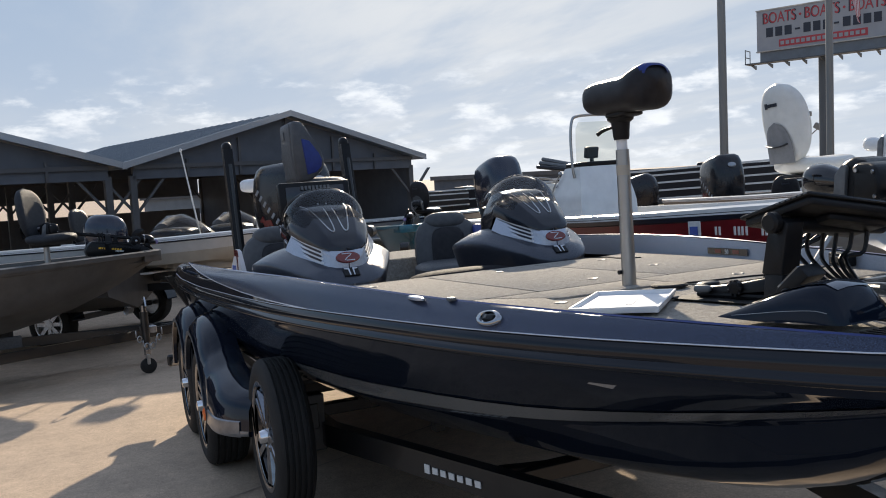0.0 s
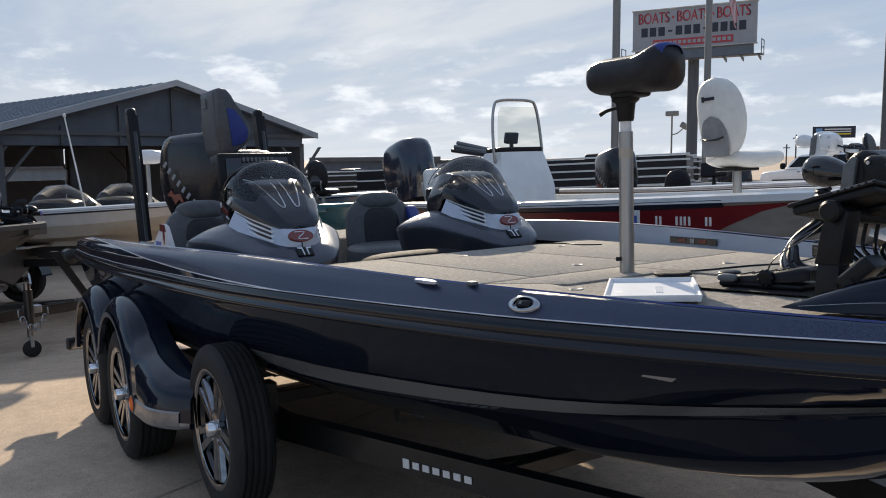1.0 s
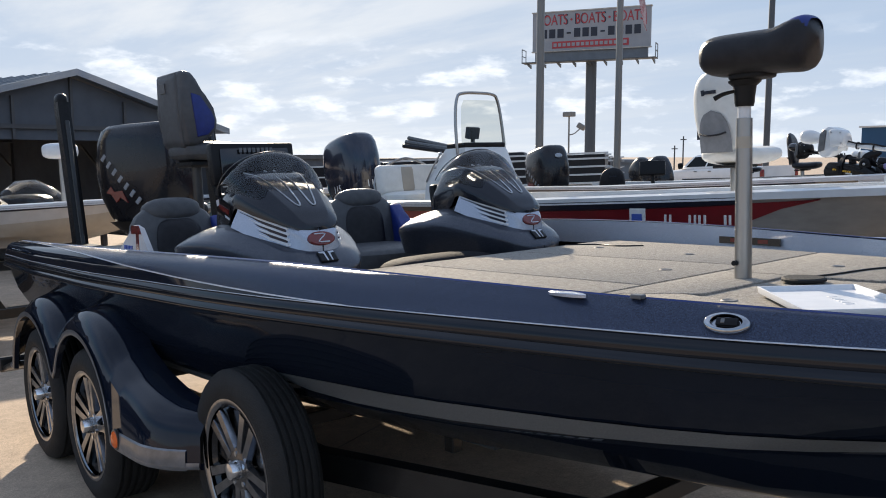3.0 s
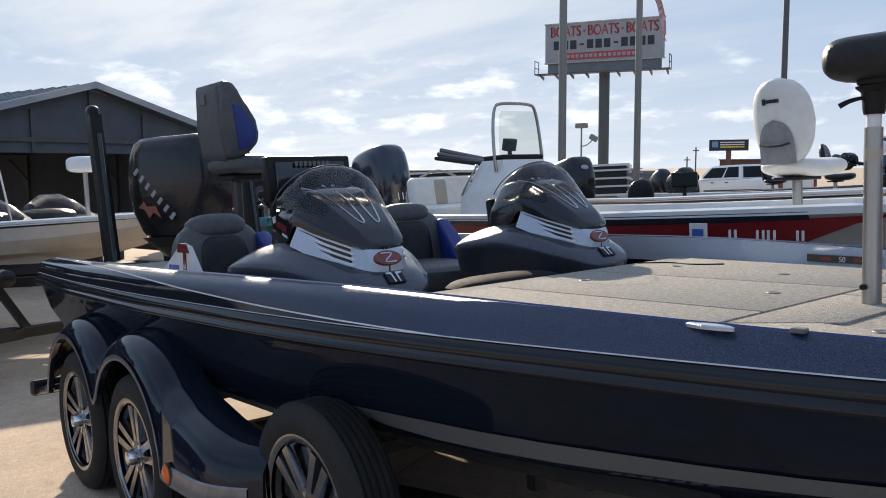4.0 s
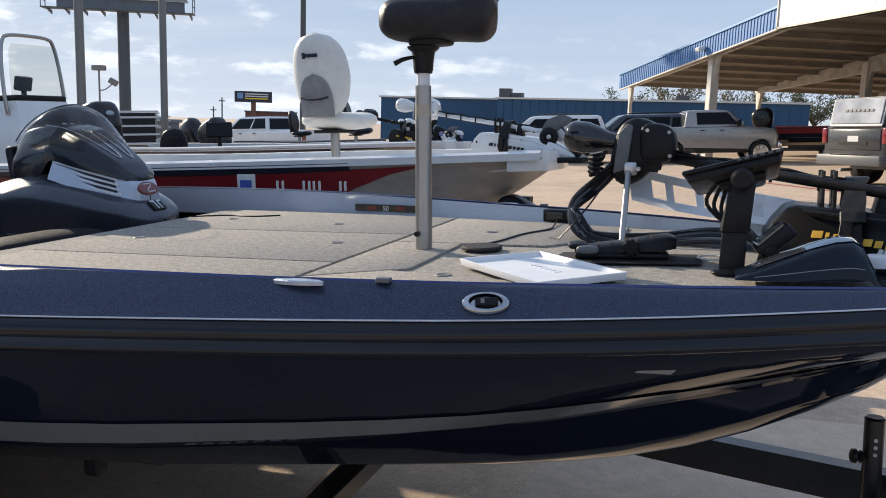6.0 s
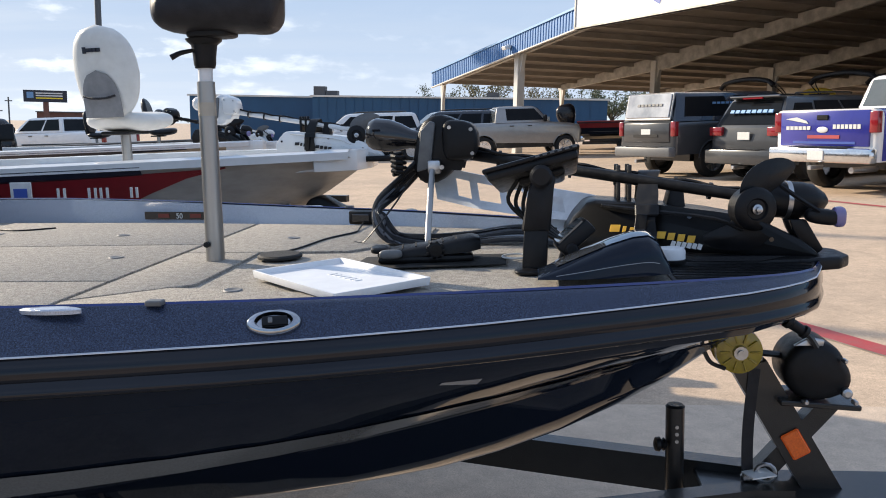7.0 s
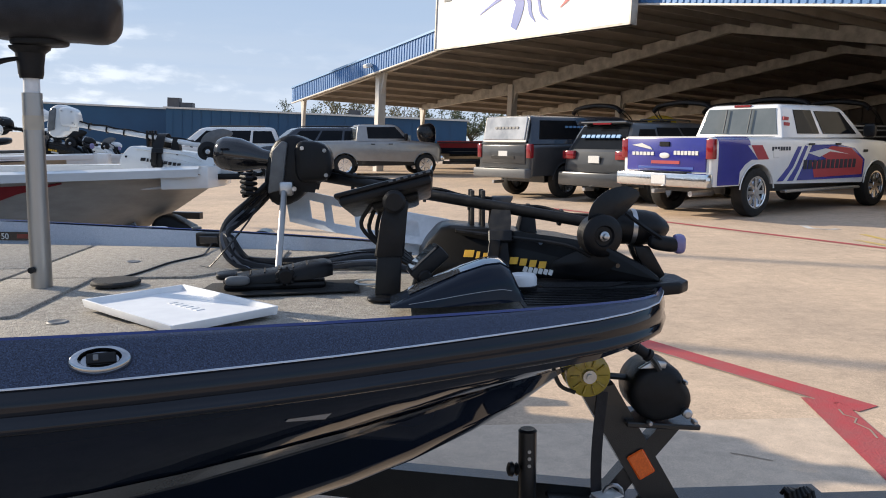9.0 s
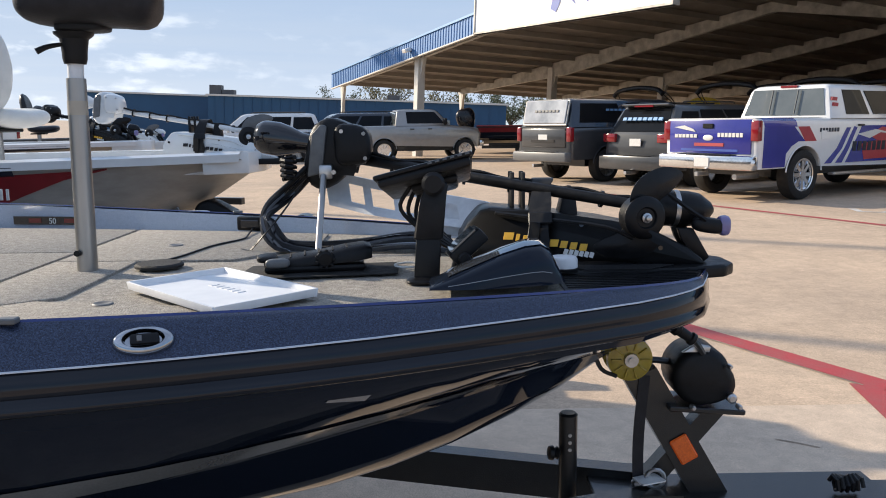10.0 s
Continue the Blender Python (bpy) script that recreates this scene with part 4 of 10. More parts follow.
def seat_shell(x, y, z, label):
    """Perching seat on a pole at the bow: a low saddle with a raised blue back edge."""
    s = thing("perching_chair", BOAT @ pose(x, y, z), label, "seat")
    pole = part("pole", cyl(B(), (-0.020, -0.01, 0.0), (-0.014, -0.004, 0.49), 0.0255, 0.0235, 24), "aluminium", s, "ribbed aluminium seat pole")
    part("pole_collar", cyl(B(), (-0.014, -0.004, 0.488), (-0.012, -0.006, 0.53), 0.019, 0.019, 18), "aluminium_cast", pole)
    part("pole_label", cyl(B(), (-0.0155, -0.0052, 0.40), (-0.0150, -0.0048, 0.435), 0.0243, 0.0243, 24, False), "beige_hull", pole)
    part("pole_knob", cyl(B(), (-0.030, -0.045, 0.055), (-0.030, -0.02, 0.055), 0.008, 0.008, 10), "plastic_black", pole)
    part("swivel", turned(B(), (-0.012, -0.006, 0.525), (0.02, 0, 1), [(0, 0.026), (0.012, 0.029), (0.03, 0.030), (0.060, 0.034), (0.070, 0.046), (0.076, 0.048)], 20), "plastic_black", s, "black swivel mount")
    part("release_lever", tube(B(), [(-0.03, -0.025, 0.572), (-0.06, -0.045, 0.564), (-0.082, -0.058, 0.552)], lambda t: 0.005 + 0.003 * t, 8, 4), "plastic_black", s)
    rings = []
    tilt = rot(0, 1.5, 0)
    for t in np.linspace(-1, 1, 25):
        xx = 0.172 * t
        e = max(1 - abs(t) ** 7, 0.0) ** 0.5
        up = 0.052 * max(0.0, (t - 0.35) / 0.65) ** 1.3
        zc, hh, ww = 0.675 + 0.35 * up, (0.060 + 0.6 * up) * e + 0.002, (0.098 - 0.006 * t) * e + 0.002
        ring = []
        for k in range(24):
            a = k * math.tau / 24
            c, s_ = math.cos(a), math.sin(a)
            ring.append(Vector((0.022, -0.008, 0)) + tilt @ Vector((xx + 0.03 * up * s_, ww * math.copysign(abs(c) ** 0.7, c), zc + hh * math.copysign(abs(s_) ** 0.7, s_))))
        rings.append(ring)
    part("saddle", ring_faces(B(), rings), "vinyl_black", s, "black vinyl saddle cushion", 70)
    rings = []
    for t in np.linspace(0.66, 0.93, 10):
        xx = 0.172 * t
        up = 0.052 * max(0.0, (t - 0.35) / 0.65) ** 1.3
        e = max(1 - abs(t) ** 7, 0.0) ** 0.5
        zc, hh, ww = 0.675 + 0.35 * up, (0.060 + 0.6 * up) * e + 0.005, (0.098 - 0.006 * t) * e + 0.005
        rings.append([Vector((0.022, -0.008, 0)) + tilt @ Vector((xx + 0.003 + 0.03 * up * math.sin(a), (ww - 0.012) * math.copysign(abs(math.cos(a)) ** 0.7, math.cos(a)), zc + (hh + 0.001) * math.sin(a) ** 0.7)) for a in np.linspace(0.45, math.pi - 0.45, 16)])
    part("saddle_inset", ring_faces(B(), rings, False), "vinyl_blue", s, "bright blue vinyl inset", 70)
    part("seat_pan", blob(B(), (0.015, -0.008, 0.612), (0.062, 0.05, 0.012), 4), "plastic_black", s)


seat_shell(1.54, 0.0, DECK_Z, "black and blue perching seat on an aluminium pole")


def build_rear_seat():
    s = thing("fishing_chair", BOAT @ pose(-1.93, -0.245, 1.025, 0, 0, 92), "tall grey and blue fishing seat on the rear deck", "seat")
    part("pole", cyl(B(), (0, 0, 0), (0, 0, 0.50), 0.03, 0.03, 18), "steel_black", s)
    part("swivel", box(B(), (0.02, 0, 0.50), (0.2, 0.2, 0.04), None, 0.01), "plastic_black", s)
    part("cushion", blob(B(), (0.06, 0, 0.575), (0.20, 0.185, 0.06), 3.0), "vinyl_grey", s)
    profile = [(-0.150, 1.035), (-0.075, 1.030), (-0.040, 0.985), (0.000, 0.900), (0.050, 0.820), (0.078, 0.755), (0.066, 0.690), (0.015, 0.640), (-0.060, 0.600), (-0.128, 0.605), (-0.148, 0.80)]
    part("backrest", prism(B(), [(-0.160, 1.005), (-0.140, 1.035), (-0.085, 1.035), (-0.060, 1.0), (-0.045, 0.62), (-0.120, 0.58), (-0.150, 0.62)], "y", -0.130, 0.130, 0.022), "vinyl_grey", s, "dark grey tall backrest", 60)
    for k in (-1, 1):
        wing = part("side_wing", prism(B(), profile, "y", k * 0.135 - 0.036, k * 0.135 + 0.036, 0.026), "vinyl_grey", s, "dark grey tapering side bolster", 60)
        part("wing_inset", prism(B(), [(-0.088, 0.905), (-0.030, 0.890), (0.030, 0.800), (0.052, 0.752), (0.044, 0.705), (0.005, 0.665), (-0.062, 0.650)], "y", k * 0.170 - 0.010, k * 0.170 + 0.010, 0.006), "vinyl_blue", wing, "bright blue inset panel", 60)
    part("back_badge", box(B(), (-0.162, 0.045, 0.945), (0.006, 0.07, 0.06), rot(0, -3, 0), 0.002), "plastic_grey", s)


build_rear_seat()


# ---- outboard motor
def outboard(m, label, size=1.0, scheme="black", tilt=0.0, marks=True, square=0.70, boxy=False):
    """An outboard motor hung on a transom; x points to the boat's bow, origin at the clamp."""
    o = thing("outboard_motor", m @ Matrix.Rotation(radians(-tilt), 4, "Y") @ Matrix.Scale(size, 4), label, "outboard motor", "outboard motors")
    body = {"black": "cowl_black", "grey": "cowl_grey", "navy": "cowl_navy", "white": "white_gelcoat"}[scheme]
    rings = []
    crown = ((0.76, -0.722, 0.022, 0.232), (0.835, -0.690, -0.015, 0.215), (0.868, -0.645, -0.06, 0.185), (0.880, -0.56, -0.14, 0.10)) if boxy else ((0.74, -0.715, 0.015, 0.220), (0.82, -0.66, -0.04, 0.185), (0.875, -0.58, -0.11, 0.13), (0.90, -0.48, -0.20, 0.06))
    for z, x0, x1, w in ((0.0, -0.46, -0.12, 0.13), (0.08, -0.54, -0.08, 0.17), (0.20, -0.63, -0.02, 0.21), (0.34, -0.70, 0.02, 0.236), (0.50, -0.735, 0.045, 0.245), (0.63, -0.74, 0.045, 0.240), *crown):
        ring = []
        for k in range(28):
            a = k * math.tau / 28
            c, s_ = math.cos(a), math.sin(a)
            ring.append(((x0 + x1) / 2 + (x1 - x0) / 2 * math.copysign(abs(c) ** square, c), w * math.copysign(abs(s_) ** square, s_), z + 0.06 * ((x0 + x1) / 2 + (x1 - x0) / 2 * c + 0.35)))
        rings.append(ring)
    part("cowl", ring_faces(B(), rings), body, o, "moulded engine cowl", 60)
    part("cowl_band", ring_faces(B(), [[(p[0] + (p[0] + 0.33) * 0.015, p[1] * 1.02, p[2]) for p in rings[1]], [(p[0] + (p[0] + 0.33) * 0.02, p[1] * 1.03, p[2] - 0.05) for p in rings[2]]], True, (False, False)), "plastic_black", o)
    part("midsection", prism(B(), [(-0.50, 0.06), (-0.06, 0.06), (-0.08, -0.20), (-0.16, -0.55), (-0.42, -0.62), (-0.46, -0.2)], "y", -0.085, 0.085, 0.03), "plastic_black", o)
    part("clamp_bracket", box(B(), (0.03, 0, -0.12), (0.14, 0.22, 0.34), None, 0.02), "steel_black", o)
    part("lower_unit", turned(B(), (-0.62, 0, -0.80), (1, 0, 0), [(0, 0.04), (0.05, 0.055), (0.25, 0.07), (0.40, 0.06), (0.50, 0.02)], 16), "plastic_black", o)
    part("leg", prism(B(), [(-0.44, -0.58), (-0.18, -0.55), (-0.24, -0.78), (-0.50, -0.78)], "y", -0.03, 0.03, 0.01), "plastic_black", o)
    part("cavitation_plate", box(B(), (-0.42, 0, -0.63), (0.42, 0.22, 0.012), None, 0.004), "plastic_black", o)
    hub = part("propeller", turned(B(), (-0.72, 0, -0.80), (1, 0, 0), [(0, 0.03), (0.10, 0.05)], 14), "steel_zinc", o)
    for k in range(3):
        part("blade", blob(B(), (0, 0, 0.12), (0.012, 0.065, 0.10), 2.2, u=12, v=8), "steel_zinc", hub, m=Matrix.Translation((-0.67, 0, -0.80)) @ Matrix.Rotation(k * math.tau / 3, 4, "X") @ Matrix.Rotation(0.5, 4, "Z"))
    if marks:
        def side(x):
            return 0.243 * max(1 - (abs(x + 0.345) / 0.39) ** (2 / square), 0.05) ** (square / 2)
        for s in (-1, 1):
            for k in range(7):
                x = -0.56 + 0.056 * k
                part("maker_mark_bar", box(B(), (x, s * (side(x) - 0.002), 0.62 - 0.052 * k), (0.030, 0.012, 0.056), Matrix.Rotation(-s * 1.6 * max(0.0, x + 0.30), 3, "Z") @ rot(0, 42, 0), 0.003), "plate_grey", o)
            part("model_mark", prism(B(), [(-0.54, 0.36), (-0.49, 0.41), (-0.46, 0.37), (-0.38, 0.38), (-0.33, 0.29), (-0.40, 0.33), (-0.44, 0.29), (-0.49, 0.35)], "y", s * 0.234 - 0.008, s * 0.234 + 0.008), "red_emblem", o)
        part("oval_badge", blob(B(), (0.045, 0.0, 0.71), (0.016, 0.06, 0.038), 2.2, rot(0, -12, 0)), "gelcoat_silver", o, "silver oval badge")
    return o


mat("cowl_grey", (0.030, 0.034, 0.042), 0.28, 0.1, (0.040, 0.045, 0.054), 4, coat=0.5, rough2=0.36)
mat("plate_grey", (0.30, 0.31, 0.33), 0.4, 0, (0.25, 0.26, 0.28), 30)
mat("cowl_navy", (0.010, 0.015, 0.032), 0.20, 0.1, (0.014, 0.020, 0.040), 4, coat=0.6)
mat("cowl_black", (0.010, 0.010, 0.013), 0.22, 0.0, (0.014, 0.014, 0.018), 4, coat=0.25, rough2=0.32, ior=1.4)
outboard(BOAT @ pose(-2.82, 0.03, 1.01, 0, 0, 26), "black outboard motor with silver and red markings", 0.95, "black", -2, True, 0.58, True)


def build_anchor_pole(y):
    a = thing("anchor_pole", BOAT @ pose(-2.95, y, 0.95), "black folding shallow-water anchor pole on the transom", "anchor", "shallow-water anchors")
    part("bracket", box(B(), (-0.12, 0, 0.02), (0.34, 0.12, 0.10), None, 0.015), "steel_black", a)
    rings = [[(x + dx, dy, z) for dx, dy in ((-0.055, -0.04), (0.055, -0.04), (0.065, -0.02), (0.065, 0.02), (0.055, 0.04), (-0.055, 0.04), (-0.065, 0.02), (-0.065, -0.02))] for x, z in ((-0.30, 0.02), (-0.36, 0.35), (-0.42, 0.68), (-0.49, 1.0), (-0.50, 1.08))]
    part("outer_arm", ring_faces(B(), rings), "plastic_black", a, "black boxed anchor arm", 40)
    part("arm_cap", blob(B(), (-0.515, 0, 1.09), (0.06, 0.042, 0.055), 2.6), "plastic_black", a)
    part("spike", cyl(B(), (-0.56, 0, 1.12), (-0.58, 0, 1.03), 0.008, 0.008, 8), "steel_zinc", a)
    part("inner_arm", box(B(), (-0.33, 0, 0.50), (0.035, 0.03, 0.90), rot(0, -10, 0), 0.005), "steel_black", a)


build_anchor_pole(-0.57), build_anchor_pole(0.50)



# ---------------------------------------------------------------- the trailer
mat("fender_black", (0.006, 0.009, 0.018), 0.06, 0, (0.010, 0.014, 0.026), 3, ior=1.40)
mat("chrome_dark", (0.30, 0.31, 0.33), 0.12, 1.0, (0.20, 0.21, 0.23), 25, rough2=0.22)


def tyre_mesh(R=0.345, W=0.225, rim=0.245):
    h = W / 2
    prof = [(-h + 0.018, rim - 0.012), (-h + 0.004, rim + 0.006), (-h - 0.006, rim + 0.035), (-h + 0.0, R - 0.045), (-h + 0.014, R - 0.014), (-h + 0.03, R - 0.004)]
    for g in (-0.066, -0.033, 0.0, 0.033, 0.066):
        prof += [(g - 0.008, R), (g - 0.005, R - 0.009), (g + 0.005, R - 0.009), (g + 0.008, R)]
    prof += [(h - 0.03, R - 0.004), (h - 0.014, R - 0.014), (h, R - 0.045), (h + 0.006, rim + 0.035), (h - 0.004, rim + 0.006), (h - 0.018, rim - 0.012)]
    bm = turned(B(), (0, 0, 0), (0, 1, 0), prof, 48, (False, False))
    return bm


def build_wheel(parent, m, name="wheel"):
    """A trailer wheel; its outer face looks along -y."""
    w = tagged(new(name), "black tyre on a chrome split-spoke rim")
    w.parent, w.matrix_basis = parent, m
    part("tyre", tyre_mesh(), "rubber", w, "black ribbed rubber tyre", 40)
    rim = part("rim", turned(B(), (0, 0, 0), (0, 1, 0), [(-0.098, 0.222), (-0.108, 0.232), (-0.108, 0.247), (-0.090, 0.248), (-0.075, 0.222), (0.05, 0.205), (0.09, 0.235)], 48, (False, False)), "chrome_dark", w, "polished rim lip", 50)
    part("barrel_back", cyl(B(), (0, 0.0, 0), (0, 0.012, 0), 0.215, 0.215, 40), "rim_dark", rim)
    part("rim_face", turned(B(), (0, 0, 0), (0, 1, 0), [(-0.080, 0.222), (-0.082, 0.216), (-0.060, 0.205), (-0.058, 0.216)], 40, (False, False)), "rim_dark", rim)
    for k in range(5):
        for o in (-1, 1):
            a = k * math.tau / 5 + o * 0.115 + 0.3
            bm = B()
            ring_faces(bm, [[(x, y, z * q) for y, z in ((-0.014, -0.015), (-0.014, 0.015), (0.014, 0.021), (0.014, -0.021))] for x, q, in ((0.0, 1.0), (0.09, 1.0), (0.17, 1.15))])
            part("spoke", bm, "chrome_dark", rim, "chrome and black split spoke", m=Matrix.Rotation(-a, 4, "Y") @ Matrix.Translation((0.045, -0.072, o * 0.012)) @ Matrix.Rotation(-0.07, 4, "Z"))
        a = k * math.tau / 5 + 0.3 + math.pi / 5
        part("pocket", box(B(), (0.15, -0.045, 0), (0.10, 0.012, 0.085), None, 0.004), "rim_dark", rim, m=Matrix.Rotation(-a, 4, "Y"))
        part("lug_nut", cyl(B(), (0.055, -0.092, 0), (0.055, -0.07, 0), 0.010, 0.011, 6), "chrome", rim, m=Matrix.Rotation(-a, 4, "Y"))
    part("hub_disc", turned(B(), (0, -0.09, 0), (0, 1, 0), [(0, 0.05), (0.004, 0.075), (0.03, 0.080)], 28), "rim_dark", rim)
    part("hub_cap", turned(B(), (0, -0.135, 0), (0, 1, 0), [(0, 0.012), (0.004, 0.028), (0.03, 0.034), (0.05, 0.036)], 24), "chrome", rim, "chrome hub cap")
    return w


def build_trailer():
    tr = thing("boat_trailer", BOAT, "black tandem-axle boat trailer with chrome-rimmed wheels", "trailer")
    for x in (-0.93, -1.74):
        build_wheel(tr, Matrix.Translation((x, -1.15, 0.345)))
        build_wheel(tr, Matrix.Translation((x, 1.15, 0.345)) @ Matrix.Rotation(math.pi, 4, "Z"))
        part("axle", box(B(), (x, 0, 0.345), (0.07, 2.1, 0.07), None, 0.006), "steel_black", tr)
    build_wheel(tr, Matrix.Translation((0.285, -1.055, 0.415)) @ Matrix.Rotation(0.5, 4, "Y") @ Matrix.Scale(0.74, 4, (0, 1, 0)), "spare_wheel")
    part("spare_carrier", box(B(), (0.266, -0.94, 0.47), (0.09, 0.12, 0.12), None, 0.006), "steel_black", tr)
    part("spare_carrier_post", box(B(), (0.266, -0.89, 0.44), (0.08, 0.08, 0.26), None, 0.006), "steel_black", tr)
    for s in (-1, 1):
        # main rail, straight aft then drawn in to the tongue
        pts = [(-2.75, s * 0.84), (0.35, s * 0.84), (2.95, s * 0.075), (3.05, s * 0.075)]
        bm = B()
        for (xa, ya), (xb, yb) in zip(pts, pts[1:]):
            ring_faces(bm, [[(x, y - 0.03, 0.335), (x, y + 0.03, 0.335), (x, y + 0.03, 0.438), (x, y - 0.03, 0.438)] for x, y in ((xa, ya), (xb, yb))])
        part("frame_rail", bm, "steel_black", tr, "black box-section rail")
        for x, y in ((-0.6, 0.52), (0.6, 0.42)):
            part("bunk_bracket", box(B(), (x, s * y, 0.46), (0.05, 0.05, 0.16), None, 0.005), "steel_black", tr)
        bm = B()
        ring_faces(bm, [[(x, s * y - 0.05, z - 0.03), (x, s * y + 0.05, z - 0.03), (x, s * y + 0.05, z + 0.015), (x, s * y - 0.05, z + 0.015)] for x, y, z in ((-2.6, 0.52, 0.492), (0.9, 0.44, 0.50))])
        part("bunk", bm, "carpet_dark", tr, "carpeted bunk board")
        # fender pair: two arches, a skirt falling forward to a running board
        def fender_top(x):
            a = max(0.0, 1 - ((x + 1.72) / 0.47) ** 2) ** 0.5 * 0.44 + 0.42 if abs(x + 1.72) < 0.47 else 0.0
            b = max(0.0, 1 - ((x + 0.94) / 0.50) ** 2) ** 0.5 * 0.45 + 0.42 if abs(x + 0.94) < 0.50 else 0.0
            c = interp(x, [-2.25, -1.34, -1.0, -0.90, -0.70, -0.40, -0.10, 0.16, 0.30], [0.50, 0.64, 0.70, 0.85, 0.77, 0.645, 0.575, 0.545, 0.53])
            return max(a, b, c)

        def fender_low(x):
            a = max(0.0, 1 - ((x + 1.74) / 0.41) ** 2) ** 0.5 * 0.41 + 0.345 if abs(x + 1.74) < 0.41 else 0.0
            b = max(0.0, 1 - ((x + 0.93) / 0.41) ** 2) ** 0.5 * 0.41 + 0.345 if abs(x + 0.93) < 0.41 else 0.0
            c = interp(x, [-2.25, -2.14, -1.34, -0.53, -0.45, 0.3], [0.42, 0.42, 0.50, 0.36, 0.35, 0.375])
            return max(a, b, c)
        xs = sorted(set([round(v, 3) for v in np.linspace(-2.20, 0.06, 66)] + [-2.15, -1.335, -0.52]))
        bm = ring_faces(B(), [[(x, s * 1.075, fender_top(x) + 0.004), (x, s * 1.15, fender_top(x) + 0.012), (x, s * 1.235, fender_top(x) - 0.02), (x, s * 1.275, max(fender_top(x) - 0.07, fender_low(x) + 0.004)), (x, s * 1.285, fender_low(x)), (x, s * 1.262, fender_low(x) - 0.004), (x, s * 1.255, fender_low(x) + 0.02)] for x in xs], False)
        for v in bm.verts:
            if v.co.x > -0.25:
                v.co.y -= s * (abs(v.co.y) - 0.98) * min(1.0, ((v.co.x + 0.25) / 0.43) ** 2.2) * 0.85
        part("fender", bm, "fender_black", tr, "gloss black tandem fender", 38)
        bm = ring_faces(B(), [[(x, s * 1.290, fender_low(x) + 0.026), (x, s * 1.293, fender_low(x) + 0.014), (x, s * 1.290, fender_low(x) + 0.002), (x, s * 1.282, fender_low(x) + 0.0)] for x in xs], False)
        for v in bm.verts:
            if v.co.x > -0.25:
                v.co.y -= s * (abs(v.co.y) - 0.98) * min(1.0, ((v.co.x + 0.25) / 0.43) ** 2.2) * 0.85
        part("fender_trim", bm, "trim_grey", tr, "dull grey wheel-arch trim", 60)
        bm = ring_faces(B(), [[(x, s * 1.287, 0.352 + 0.02 * (x + 0.45)), (x, s * 1.295, 0.375 + 0.02 * (x + 0.45)), (x, s * 1.290, 0.425 + 0.02 * (x + 0.45)), (x, s * 1.28, 0.43 + 0.02 * (x + 0.45))] for x in np.linspace(-0.46, 0.02, 10)], False)
        for v in bm.verts:
            if v.co.x > -0.25:
                v.co.y -= s * (abs(v.co.y) - 0.98) * min(1.0, ((v.co.x + 0.25) / 0.43) ** 2.2) * 0.85
        part("running_board_edge", bm, "trim_grey", tr, "grey running-board edge")
        lens = part("side_marker", turned(B(), (-0.44, s * 1.289, 0.40), (0, s, 0), [(0, 0.036), (0.010, 0.034), (0.016, 0.024), (0.018, 0.005)], 20), "orange_reflector", tr, "round amber side marker")
        part("marker_ring", turned(B(), (-0.44, s * 1.286, 0.40), (0, s, 0), [(0, 0.042), (0.010, 0.042), (0.011, 0.036)], 20), "steel_black", lens)
        part("rear_step", box(B(), (-2.34, s * 1.19, 0.40), (0.28, 0.20, 0.035), rot(0, -14, 0), 0.012, 2), "steel_black", tr)
        part("tail_light", box(B(), (-2.47, s * 1.19, 0.395), (0.025, 0.16, 0.05), None, 0.01), "tail_red", tr)
        part("light_guard", box(B(), (-2.44, s * 1.20, 0.40), (0.05, 0.22, 0.085), None, 0.012), "steel_black", tr)
        # maker's name on the frame, as plain bars
        for k in range(7):
            x = 1.06 + 0.046 * k
            y = 0.84 + (0.075 - 0.84) * (x - 0.35) / 2.6
            part("frame_lettering_bar", box(B(), (x, s * (y + 0.034), 0.378), (0.030, 0.004, 0.024 if k else 0.034), Matrix.Rotation(-s * 0.286, 3, "Z")), "plate_white", tr)
    for x in (-2.6, -0.2, 1.35):
        w = 0.84 if x < 0.35 else 0.84 + (0.075 - 0.84) * (x - 0.35) / 2.6
        part("cross_member", box(B(), (x, 0, 0.375), (0.07, 2 * w, 0.06), None, 0.005), "steel_black", tr)
    bm = tube(B(), [(1.35, -0.5, 0.40), (1.30, -0.25, 0.36), (1.28, 0, 0.345), (1.30, 0.25, 0.36), (1.35, 0.5, 0.40)], 0.035, 8, 5)
    part("bow_cross_tube", bm, "steel_black", tr)
    part("tongue", box(B(), (3.55, 0, 0.355), (1.20, 0.10, 0.10), None, 0.008), "steel_black", tr)
    part("tongue_step", box(B(), (3.22, -0.02, 0.410), (0.78, 0.20, 0.012), None, 0.004), "steel_black", tr)
    # winch stand
    stand = tagged(new("winch_stand"), "black steel winch stand")
    stand.parent, stand.matrix_basis = tr, Matrix.Translation((-0.019, 0, 0.010))
    bm = ring_faces(B(), [[(x + dx, y, z + dz) for dx, dz, y in ((-0.042, -0.014, -0.04), (0.042, 0.018, -0.04), (0.042, 0.018, 0.04), (-0.042, -0.014, 0.04))] for x, z in ((2.965, 0.735), (3.190, 0.345))])
    part("post", bm, "steel_black", stand, "slanted black steel post")
    bm = ring_faces(B(), [[(x + dx, y, z + dz) for dx, dz, y in ((-0.022, 0.012, -0.025), (0.022, -0.012, -0.025), (0.022, -0.012, 0.025), (-0.022, 0.012, 0.025))] for x, z in ((3.175, 0.635), (3.0, 0.425))])
    part("brace", bm, "steel_black", stand)
